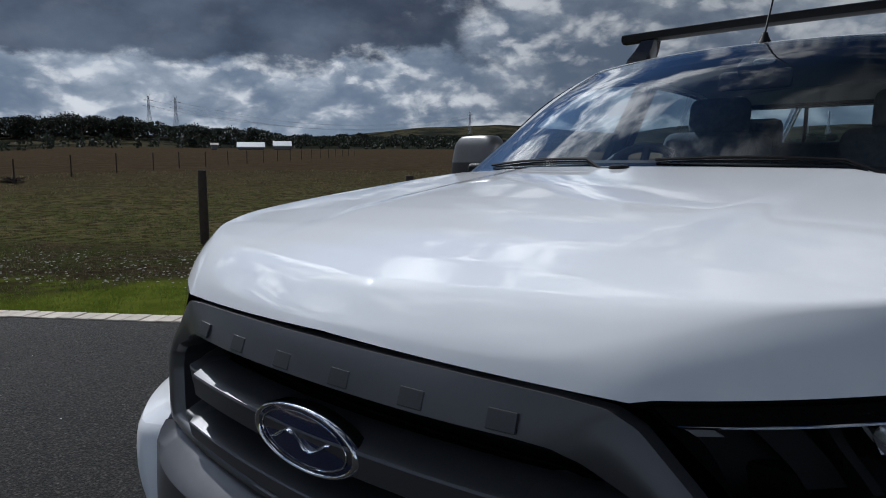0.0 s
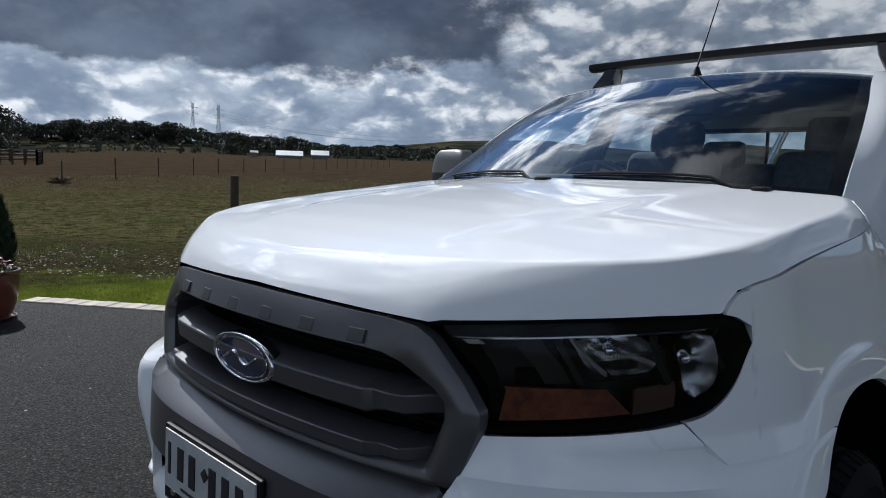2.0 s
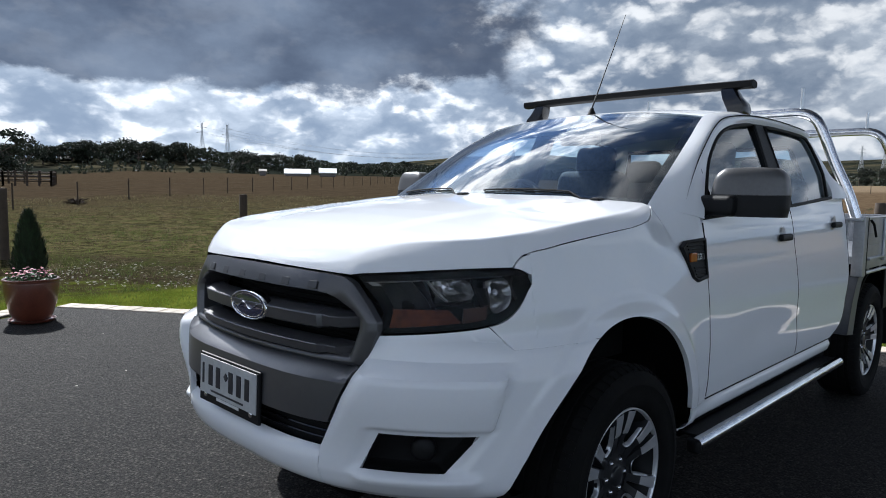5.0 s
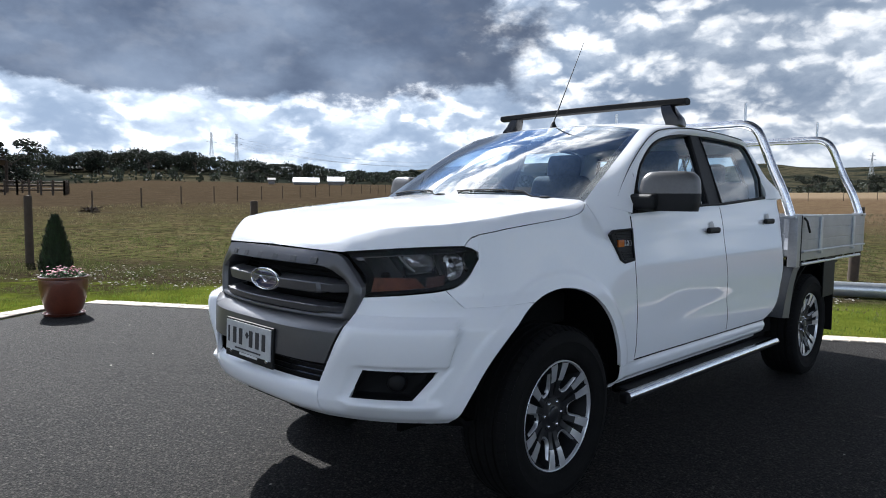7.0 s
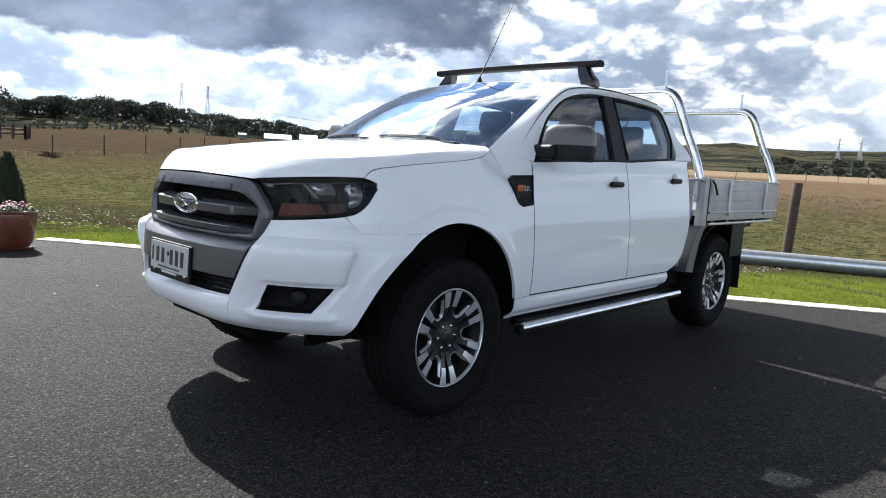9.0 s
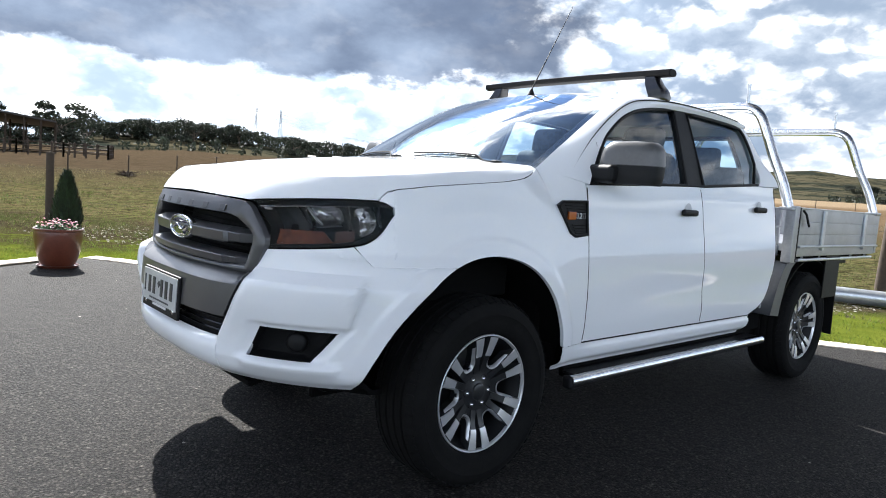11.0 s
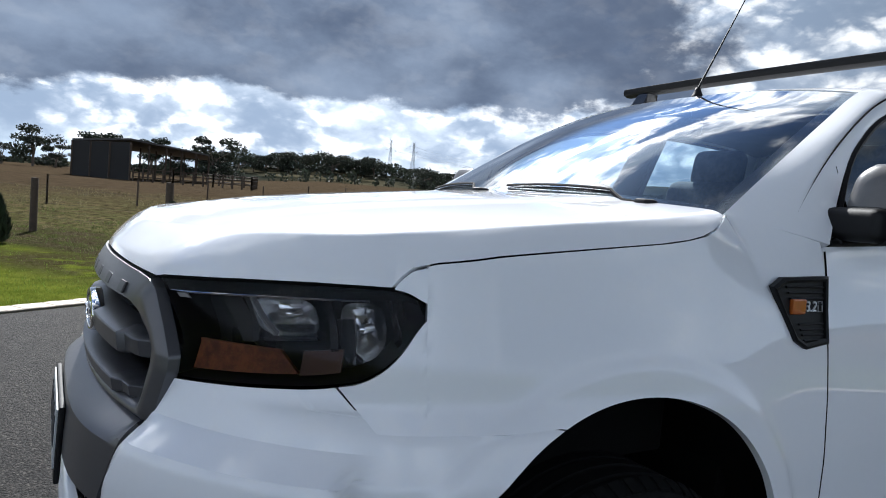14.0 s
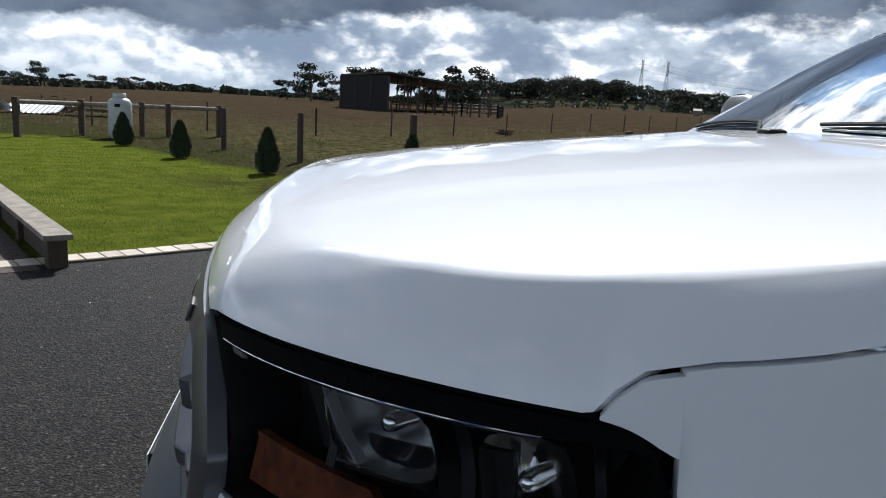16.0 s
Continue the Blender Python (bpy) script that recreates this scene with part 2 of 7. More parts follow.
TERRACOTTA = pbr("glazed_pot", (0.125, 0.036, 0.020), 0.30, col2=(0.085, 0.024, 0.014), scale=5, coat=0.35, bump=0.08, bscale=60)
SOIL = pbr("potting_soil", (0.035, 0.024, 0.016), 0.95, scale=20, bump=0.8, bscale=60)
CONIFER = pbr("conifer_leaf", (0.022, 0.040, 0.013), 0.7, col2=(0.010, 0.020, 0.007), scale=9, island=True)
GUM_LEAF = pbr("gum_leaf", (0.034, 0.042, 0.025), 0.8, col2=(0.016, 0.021, 0.013), scale=0.15, fine=1.5, island=True, thin=0.15)
BARK = pbr("bark", (0.11, 0.085, 0.065), 0.9, scale=3, bump=0.8, bscale=18)
FLOWER_PINK = pbr("pink_petals", (0.42, 0.08, 0.13), 0.6, col2=(0.48, 0.22, 0.25), island=True)
FLOWER_LEAF = pbr("flower_leaf", (0.06, 0.11, 0.04), 0.6, island=True)
GRASS_BLADE = pbr("grass_blade", (0.115, 0.160, 0.022), 0.6, col2=(0.080, 0.115, 0.018), scale=1.5, island=True, thin=0.5)
PADDOCK_BLADE = pbr("paddock_blade", (0.080, 0.095, 0.028), 0.7, col2=(0.045, 0.065, 0.014), scale=1.5, island=True, thin=0.5)
DRY_BLADE = pbr("dry_blade", (0.15, 0.125, 0.070), 0.75, col2=(0.09, 0.078, 0.042), scale=0.8, island=True, thin=0.5)
POST_WOOD = pbr("treated_post", (0.070, 0.048, 0.032), 0.85, col2=(0.045, 0.032, 0.022), scale=8, bump=0.8, bscale=45)
RAIL_WOOD = pbr("weathered_rail", (0.27, 0.24, 0.20), 0.85, col2=(0.15, 0.13, 0.105), scale=7, bump=0.7, bscale=40)
PAVER = pbr("cream_paver", (0.52, 0.46, 0.39), 0.82, col2=(0.44, 0.38, 0.31), scale=9, bump=0.4, bscale=90, per_object=0.28)
MULCH = pbr("bark_mulch", (0.085, 0.058, 0.045), 0.95, col2=(0.035, 0.024, 0.018), scale=14, bump=1.0, bscale=45, fine=70)
MORTAR = pbr("paver_bed", (0.10, 0.09, 0.075), 0.95, scale=20, bump=0.5)
PEBBLE = pbr("pale_pebble", (0.30, 0.28, 0.25), 0.8, island=True)
FENCE_WIRE = pbr("rusty_wire", (0.060, 0.052, 0.045), 0.7, metal=0.3)
# tower steel with the paleness of distant haze put into its colour
HAZED_STEEL = pbr("hazed_steel", (0.42, 0.44, 0.46), 0.55, metal=0.3)
SHED_DARK = pbr("shed_dark", (0.009, 0.0085, 0.008), 0.85, scale=1)
SHED_ROOF = pbr("shed_roof", (0.022, 0.019, 0.018), 0.6, scale=1)
WHITE_ROOF = pbr("white_roof", (0.60, 0.61, 0.62), 0.45)
WALL_PALE = pbr("pale_wall", (0.20, 0.185, 0.17), 0.8)
BOTTLE = pbr("bottle_paint", (0.50, 0.52, 0.52), 0.42, col2=(0.42, 0.44, 0.44), scale=8)
SHEET = pbr("roof_sheet", (0.66, 0.67, 0.68), 0.42, metal=0.4)
BRUSH = pbr("brush_pile", (0.055, 0.035, 0.022), 0.95, island=True)


def asphalt():
    m = bpy.data.materials.new("asphalt")
    m.use_nodes = True
    n = Net(m.node_tree)
    co = n.add("ShaderNodeTexCoord").outputs["Object"]
    grit = n.add("ShaderNodeTexVoronoi", {"Vector": co, "Scale": 95.0, "Randomness": 1.0})
    coarse = n.add("ShaderNodeTexVoronoi", {"Vector": co, "Scale": 42.0, "Randomness": 1.0})
    stone = n.step(grit.outputs["Color"], 0.50, 0.95)
    pale = n.math("MULTIPLY", n.step(coarse.outputs["Color"], 0.72, 0.95), n.step(coarse.outputs["Distance"], 0.42, 0.22))
    pit = n.step(grit.outputs["Distance"], 0.35, 0.75)
    grit2 = n.noise(co, 95.0, 5.0, 0.75)
    patch = n.noise(co, 0.9, 5.0, 0.6)
    wear = n.noise(co, 5.0, 6.0, 0.7)
    c = n.mix(n.step(patch, 0.3, 0.7), (0.019, 0.0187, 0.0195), (0.030, 0.0292, 0.0290))
    c = n.mix(n.math("MULTIPLY", n.step(wear, 0.42, 0.72), 0.45), c, (0.044, 0.0425, 0.041))
    c = n.mix(n.math("MULTIPLY", n.step(grit2, 0.50, 0.66), 0.7), c, (0.065, 0.063, 0.061))
    c = n.mix(n.math("MULTIPLY", stone, 0.70), c, (0.118, 0.113, 0.107))
    c = n.mix(n.math("MULTIPLY", pale, 0.75), c, (0.20, 0.193, 0.183))
    c = n.mix(n.math("MULTIPLY", pit, 0.75), c, (0.005, 0.005, 0.0055))
    h = n.math("ADD", n.math("ADD", n.math("MULTIPLY", grit.outputs["Distance"], -0.8), n.math("MULTIPLY", grit2, 0.9)), n.math("MULTIPLY", coarse.outputs["Distance"], -0.6))
    bp = n.add("ShaderNodeBump", {"Height": h, "Strength": 1.0, "Distance": 0.009})
    b = n.add("ShaderNodeBsdfPrincipled", {"Base Color": n.scale_colour(c, (0.74, 0.708, 0.677, 1)), "Roughness": 0.80, "Normal": bp.outputs[0], "Specular IOR Level": 0.13})
    n.add("ShaderNodeOutputMaterial", {"Surface": b.outputs[0]})
    return m


def paddock():
    """Lawn by the driveway, a stony strip, patchy grass past the fence, dry pasture further out."""
    m = bpy.data.materials.new("paddock_ground")
    m.use_nodes = True
    n = Net(m.node_tree)
    co = n.add("ShaderNodeTexCoord").outputs["Object"]
    s = n.add("ShaderNodeSeparateXYZ", {0: co})
    x, y, z = s.outputs
    wob = n.math("MULTIPLY", n.math("SUBTRACT", n.noise(co, 0.55, 5.0, 0.6), 0.5), 2.6)
    # metres past the right kerb, and past the line of the conifers
    d1 = n.math("ADD", n.math("ADD", n.math("MULTIPLY", x, 0.834), n.math("MULTIPLY", y, 0.552)), -3.60)
    d1 = n.math("ADD", d1, wob)
    lawn_in = n.math("ADD", n.math("ADD", n.math("MULTIPLY", x, 0.80), n.math("MULTIPLY", y, 0.60)), -5.9)
    lawn_in = n.math("ADD", lawn_in, n.math("MULTIPLY", wob, 0.35))
    far_y = n.math("ADD", y, n.math("MULTIPLY", wob, 0.3))
    big, mid, fine, tiny = n.noise(co, 0.22, 5.0, 0.6), n.noise(co, 1.3, 6.0, 0.65), n.noise(co, 9.0, 6.0, 0.7), n.noise(co, 48.0, 5.0, 0.75)
    green = n.mix(n.step(fine, 0.34, 0.66), (0.058, 0.074, 0.024), (0.140, 0.165, 0.056))
    green = n.mix(n.math("MULTIPLY", n.step(tiny, 0.5, 0.75), 0.4), green, (0.19, 0.23, 0.07))
    stony = n.mix(n.step(fine, 0.40, 0.62), (0.060, 0.050, 0.026), (0.185, 0.160, 0.095))
    stony = n.mix(n.math("MULTIPLY", n.step(tiny, 0.56, 0.68), 0.75), stony, (0.44, 0.42, 0.37))
    stony = n.mix(n.math("MULTIPLY", n.step(mid, 0.42, 0.58), 0.8), stony, green)
    rough = n.mix(n.step(mid, 0.36, 0.58), (0.33, 0.265, 0.140), (0.205, 0.215, 0.080))
    rough = n.mix(n.math("MULTIPLY", n.step(n.noise(co, 0.7, 6.0, 0.68), 0.46, 0.60), 0.70), rough, (0.135, 0.165, 0.050))
    rough = n.mix(n.math("MULTIPLY", n.step(fine, 0.42, 0.70), 0.65), rough, (0.26, 0.235, 0.140))
    dry = n.mix(n.step(mid, 0.35, 0.65), (0.100, 0.076, 0.050), (0.175, 0.135, 0.088))
    dry = n.mix(n.math("MULTIPLY", n.step(fine, 0.45, 0.7), 0.5), dry, (0.130, 0.105, 0.068))
    clod = n.math("MULTIPLY", n.step(n.noise(co, 3.4, 7.0, 0.74), 0.47, 0.57), 0.8)
    rough = n.mix(clod, rough, (0.030, 0.026, 0.016))
    rough = n.mix(n.math("MULTIPLY", n.step(tiny, 0.57, 0.66), 0.55), rough, (0.40, 0.35, 0.20))
    dry = n.mix(n.math("MULTIPLY", n.step(n.noise(co, 0.5, 6.0, 0.7), 0.50, 0.62), 0.6), dry, (0.075, 0.062, 0.036))
    out_r = n.math("SQRT", n.math("ADD", n.math("MULTIPLY", x, x), n.math("MULTIPLY", y, y)))
    out_w = n.math("ADD", out_r, n.math("MULTIPLY", wob, 3.0))
    c = n.mix(n.step(d1, 1.5, 2.3), green, stony)
    c = n.mix(n.step(d1, 4.2, 5.6), c, rough)
    c = n.mix(n.step(out_w, 14.0, 50.0), c, dry)
    # tan grass to the east
    tan_side = n.math("MULTIPLY", n.step(n.math("DIVIDE", x, n.math("MAXIMUM", n.math("ABSOLUTE", y), 1.0)), 1.3, 2.2), n.step(x, 5.0, 20.0))
    c = n.mix(n.math("MULTIPLY", tan_side, n.step(out_w, 22.0, 40.0)), c, n.mix(n.step(mid, 0.35, 0.65), (0.21, 0.150, 0.092), (0.30, 0.225, 0.140)))
    # pale stubble to the east, far off
    east = n.math("MULTIPLY", n.step(n.math("DIVIDE", x, n.math("MAXIMUM", n.math("ABSOLUTE", y), 1.0)), 1.6, 2.4), n.step(out_w, 95.0, 125.0))
    c = n.mix(n.math("MULTIPLY", east, n.step(x, 0.0, 10.0)), c, n.mix(n.step(mid, 0.3, 0.7), (0.40, 0.31, 0.20), (0.50, 0.40, 0.27)))
    # wooded and grassy hills behind
    hill = n.mix(n.step(n.noise(co, 0.012, 5.0, 0.6), 0.42, 0.6), (0.045, 0.055, 0.045), (0.150, 0.140, 0.090))
    hill = n.mix(n.math("MULTIPLY", n.step(n.noise(co, 0.05, 6.0, 0.7), 0.50, 0.58), 0.7), hill, (0.014, 0.019, 0.013))
    c = n.mix(n.step(out_w, 255.0, 330.0), c, hill)
    # mown lawn
    in_lawn = n.math("MULTIPLY", n.step(lawn_in, 0.5, -0.3), n.step(far_y, 21.0, 19.6))
    lawn = n.mix(n.step(n.noise(co, 2.2, 5.0, 0.6), 0.33, 0.68), (0.185, 0.248, 0.034), (0.310, 0.375, 0.060))
    lawn = n.mix(n.math("MULTIPLY", n.step(fine, 0.45, 0.75), 0.5), lawn, (0.150, 0.235, 0.024))
    lawn = n.mix(n.math("MULTIPLY", n.step(tiny, 0.5, 0.8), 0.4), lawn, (0.36, 0.44, 0.07))
    c = n.mix(in_lawn, c, lawn)
    bare = n.math("MULTIPLY", n.step(lawn_in, -2.6, -1.0), n.step(lawn_in, 1.6, 0.4))
    bare = n.math("MULTIPLY", n.math("MULTIPLY", bare, n.step(y, 6.5, 7.3)), n.math("MULTIPLY", n.step(y, 12.5, 10.0), n.step(mid, 0.36, 0.52)))
    c = n.mix(n.math("MULTIPLY", bare, 0.85), c, n.mix(n.step(fine, 0.4, 0.6), (0.06, 0.045, 0.028), (0.14, 0.115, 0.08)))
    bp = n.add("ShaderNodeBump", {"Height": n.math("ADD", fine, n.math("MULTIPLY", tiny, 0.8)), "Strength": 0.9, "Distance": 0.05})
    b = n.add("ShaderNodeBsdfPrincipled", {"Base Color": n.scale_colour(c, (0.400, 0.385, 0.385, 1)), "Roughness": 0.95, "Normal": bp.outputs[0], "Specular IOR Level": 0.0})
    n.add("ShaderNodeOutputMaterial", {"Surface": b.outputs[0]})
    return m


ASPHALT, PADDOCK = asphalt(), paddock()


# ---------------------------------------------------------------- mesh helpers
def mesh_object(name, verts, faces, material, parent=None, label="", smooth=True, sharp=None):
    me = bpy.data.meshes.new(name)
    me.from_pydata([tuple(v) for v in verts], [], [tuple(f) for f in faces])
    me.materials.append(material)
    if smooth:
        me.polygons.foreach_set("use_smooth", [True] * len(me.polygons))
        if sharp:
            me.set_sharp_from_angle(angle=radians(sharp))
    me.update()
    ob = new(name, me)
    if parent:
        ob.parent = parent
    if label:
        ob["label"] = label
    return ob


def flat_faces_keep(me, sharp):
    """Corner normals weighted by face area, so that broad flats stay flat beside rounded edges."""
    lim = math.cos(radians(sharp))
    at_vertex = {}
    for p in me.polygons:
        for i in p.vertices:
            at_vertex.setdefault(i, []).append(p.index)
    nor = [Vector(p.normal) for p in me.polygons]
    area = [p.area for p in me.polygons]
    out = [(0, 0, 1)] * len(me.loops)
    for p in me.polygons:
        for k, i in zip(p.loop_indices, p.vertices):
            acc = Vector((0, 0, 0))
            for q in at_vertex[i]:
                if nor[p.index].dot(nor[q]) > lim:
                    acc += nor[q] * area[q]
            out[k] = tuple(acc.normalized()) if acc.length > 0 else tuple(nor[p.index])
    me.normals_split_custom_set(out)


def part(name, bm, material, parent, label="", smooth=True, sharp=35):
    """Links a bmesh as one mesh object under a thing or a part."""
    me = bpy.data.meshes.new(name)
    bm.to_mesh(me)
    bm.free()
    me.materials.append(material)
    if smooth:
        me.polygons.foreach_set("use_smooth", [True] * len(me.polygons))
        me.set_sharp_from_angle(angle=radians(sharp))
        if len(me.polygons) < 300:
            flat_faces_keep(me, sharp)
    ob = new(name, me)
    ob.parent = parent
    if label:
        ob["label"] = label
    return ob


def thing(name, at, label, category, group=""):
    ob = new(name)
    ob.location = at
    ob.empty_display_size = 0.1
    return tagged(ob, label, category, group)


def vertex_normals(verts, faces):
    v = np.array(verts, float)
    nn = np.zeros_like(v)
    for f in faces:
        a, b, c = v[f[0]], v[f[1]], v[f[2]]
        k = np.cross(b - a, c - a)
        if len(f) > 3:
            k = k + np.cross(c - a, v[f[3]] - a)
        for i in f:
            nn[i] += k
    ln = np.linalg.norm(nn, axis=1)
    ln[ln == 0] = 1
    return nn / ln[:, None]


def sheet_faces(nu, nv, skip=None, closed=False):
    out = []
    for i in range(nu - 1):
        for j in range(nv - 1 if not closed else nv):
            if skip and skip(i, j):
                continue
            k = (j + 1) % nv
            out.append((i * nv + j, (i + 1) * nv + j, (i + 1) * nv + k, i * nv + k))
    return out


def with_returns(verts, faces, out, depth):
    """Turns a sheet to face along out and folds its edges inwards, as pressed metal has."""
    v = [tuple(p) for p in verts]
    faces = list(faces)
    nn = vertex_normals(v, faces)
    used = sorted({i for f in faces for i in f})
    centre = np.mean([v[i] for i in used], axis=0)
    if callable(out):
        way = sum(np.dot(nn[i], out(v[i])) for i in used)
    else:
        way = sum(np.dot(nn[i], out) for i in used)
    if way < 0:
        faces = [tuple(reversed(f)) for f in faces]
        nn = -nn
    if depth:
        count = {}
        for f in faces:
            for a, b in zip(f, f[1:] + f[:1]):
                count[(a, b)] = count.get((a, b), 0) + 1
        top, low = {}, {}
        rims = [(a, b) for (a, b) in count if (b, a) not in count]
        for a, b in rims:
            for i in (a, b):
                if i not in top:
                    top[i] = len(v)
                    v.append(v[i])
                    low[i] = len(v)
                    v.append(tuple(np.array(v[i]) - nn[i] * depth))
        for a, b in rims:
            faces.append((top[b], top[a], low[a], low[b]))
    return v, faces


def sheet(name, point, us, vs, material, parent, out, depth=0.014, skip=None, label="", sharp=None):
    verts = [point(u, w) for u in us for w in vs]
    v, f = with_returns(verts, sheet_faces(len(us), len(vs), skip), out, depth)
    return mesh_object(name, v, f, material, parent, label, True, sharp)


def mirrored(p):
    return (p[0], -p[1], p[2])


def curve_through(points, n):
    """n points along a smooth line through the points given."""
    p = np.array(points, float)
    if len(p) == 2:
        return [tuple(p[0] + (p[1] - p[0]) * t) for t in np.linspace(0, 1, n)]
    seg = np.linalg.norm(np.diff(p, axis=0), axis=1)
    at = np.concatenate([[0], np.cumsum(seg)])
    m = np.zeros_like(p)
    m[1:-1] = (p[2:] - p[:-2]) / (at[2:] - at[:-2])[:, None]
    m[0], m[-1] = (p[1] - p[0]) / seg[0], (p[-1] - p[-2]) / seg[-1]
    res = []
    for s in np.linspace(0, at[-1], n):
        i = min(len(seg) - 1, int(np.searchsorted(at, s, "right") - 1))
        h = seg[i]
        t = (s - at[i]) / h
        res.append(tuple((2 * t**3 - 3 * t**2 + 1) * p[i] + (t**3 - 2 * t**2 + t) * h * m[i] + (-2 * t**3 + 3 * t**2) * p[i + 1] + (t**3 - t**2) * h * m[i + 1]))
    return res


def tube(points, radius, n=10, closed=False, squash=1.0):
    """Vertices and faces of a round bar along a line; radius may be a list."""
    p = [Vector(q) for q in points]
    rad = radius if isinstance(radius, (list, tuple)) else [radius] * len(p)
    verts, faces, k = [], [], len(p)
    side = None
    for i, q in enumerate(p):
        a = p[(i - 1) % k] if closed or i else q
        b = p[(i + 1) % k] if closed or i < k - 1 else q
        d = (b - a).normalized()
        if side is None:
            side = d.cross(Vector((0, 0, 1)) if abs(d.z) < 0.9 else Vector((1, 0, 0))).normalized()
        side = (side - d * side.dot(d)).normalized()
        other = d.cross(side)
        for j in range(n):
            t = 2 * math.pi * j / n
            verts.append(q + side * (math.cos(t) * rad[i]) + other * (math.sin(t) * rad[i] * squash))
    for i in range(k if closed else k - 1):
        for j in range(n):
            a, b = i * n, ((i + 1) % k) * n
            faces.append((a + j, a + (j + 1) % n, b + (j + 1) % n, b + j))
    if not closed:
        faces.append(tuple(range(n - 1, -1, -1)))
        faces.append(tuple((k - 1) * n + j for j in range(n)))
    return verts, faces


def tube_object(name, points, radius, material, parent=None, n=10, closed=False, label="", squash=1.0):
    v, f = tube(points, radius, n, closed, squash)
    return mesh_object(name, v, f, material, parent, label, True, 50)


def joined(pieces):
    verts, faces = [], []
    for v, f in pieces:
        k = len(verts)
        verts += list(v)
        faces += [tuple(i + k for i in q) for q in f]
    return verts, faces


def block(size, at=(0, 0, 0), bevel=0.004, turn=None, seg=2):
    bm = bmesh.new()
    bmesh.ops.create_cube(bm, size=1.0)
    bmesh.ops.scale(bm, vec=size, verts=bm.verts)
    if bevel:
        bmesh.ops.bevel(bm, geom=list(bm.edges), offset=bevel, segments=seg, profile=0.5, affect="EDGES")
    if turn:
        bmesh.ops.transform(bm, matrix=turn, verts=bm.verts)
    bmesh.ops.translate(bm, vec=at, verts=bm.verts)
    return bm


def box_data(size, at):
    x, y, z = (s / 2 for s in size)
    v = [(at[0] + a * x, at[1] + b * y, at[2] + c * z) for a in (-1, 1) for b in (-1, 1) for c in (-1, 1)]
    return v, [(0, 1, 3, 2), (4, 6, 7, 5), (0, 4, 5, 1), (2, 3, 7, 6), (0, 2, 6, 4), (1, 5, 7, 3)]


def lathe(profile, n=40, axis="z"):
    """Turns a profile of (radius, along) round an axis."""
    verts, faces = [], []
    for r, h in profile:
        for j in range(n):
            t = 2 * math.pi * j / n
            a, b = r * math.cos(t), r * math.sin(t)
            verts.append((a, b, h) if axis == "z" else (a, h, b))
    k = len(profile)
    for i in range(k - 1):
        for j in range(n):
            q = (i * n + j, i * n + (j + 1) % n, (i + 1) * n + (j + 1) % n, (i + 1) * n + j)
            faces.append(q if axis == "z" else tuple(reversed(q)))
    return verts, faces


def table(v, xs, ys):
    return float(np.interp(v, xs, ys))


def soft(v, lo, hi):
    t = min(1.0, max(0.0, (v - lo) / (hi - lo)))
    return t * t * (3 - 2 * t)


# ---------------------------------------------------------------- ground and driveway
EDGE_AZ = (-180, -60, -23, -12, 0, 15, 20, 50, 68, 80, 110, 180)
EDGE_EL = (0.2, 0.2, 0.15, 0.50, 0.60, 0.72, 1.10, 1.15, 0.80, 0.90, 0.5, 0.2)
HILL_AZ = (-180, -60, -23, 0, 20, 40, 44, 47, 54, 60, 64, 67, 70.5, 72, 75, 80, 84, 110, 180)
HILL_EL = (0.6, 0.6, 0.75, 0.9, 1.5, 2.2, 2.6, 3.0, 3.15, 2.6, 2.3, 2.8, 3.15, 2.85, 2.75, 2.8, 2.5, 1.2, 0.6)
FIELD_R, HILL_R = 250.0, 1400.0


def ground_z(x, y):
    """The driveway's plane, the rising paddock, a wooded ridge and the hills behind."""
    r = math.hypot(x, y)
    az = math.degrees(math.atan2(x, y))
    if r > 255:
        ridge = table(az, (7, 12, 16, 21, 26, 30, 36, 48, 58), (.2, 1.75, 2.05, 2.30, 2.15, 1.75, 1.50, 1.45, .6))
        return max(open_z(x, y, r, az), 1.3 + r * math.tan(radians(ridge)) * soft(r, 255, 400))
    return open_z(x, y, r, az)


def open_z(x, y, r, az):
    e = math.tan(radians(table(az, EDGE_AZ, EDGE_EL)))
    top = 1.3 + FIELD_R * e
    if r <= FIELD_R:
        return -0.015 + top * soft(r, 9.0, 40.0) * max(0.0, r - 9.0) / (FIELD_R - 9.0)
    h = math.tan(radians(table(az, HILL_AZ, HILL_EL)))
    t = min(1.0, (r - FIELD_R) / (HILL_R - FIELD_R))
    bump = 0.0006 * r * (noise.noise(Vector((x * 0.004, y * 0.004, 0))))
    return 1.3 + r * (e + (h - e) * t * t) + bump * 4 if r <= HILL_R else 1.3 + HILL_R * h


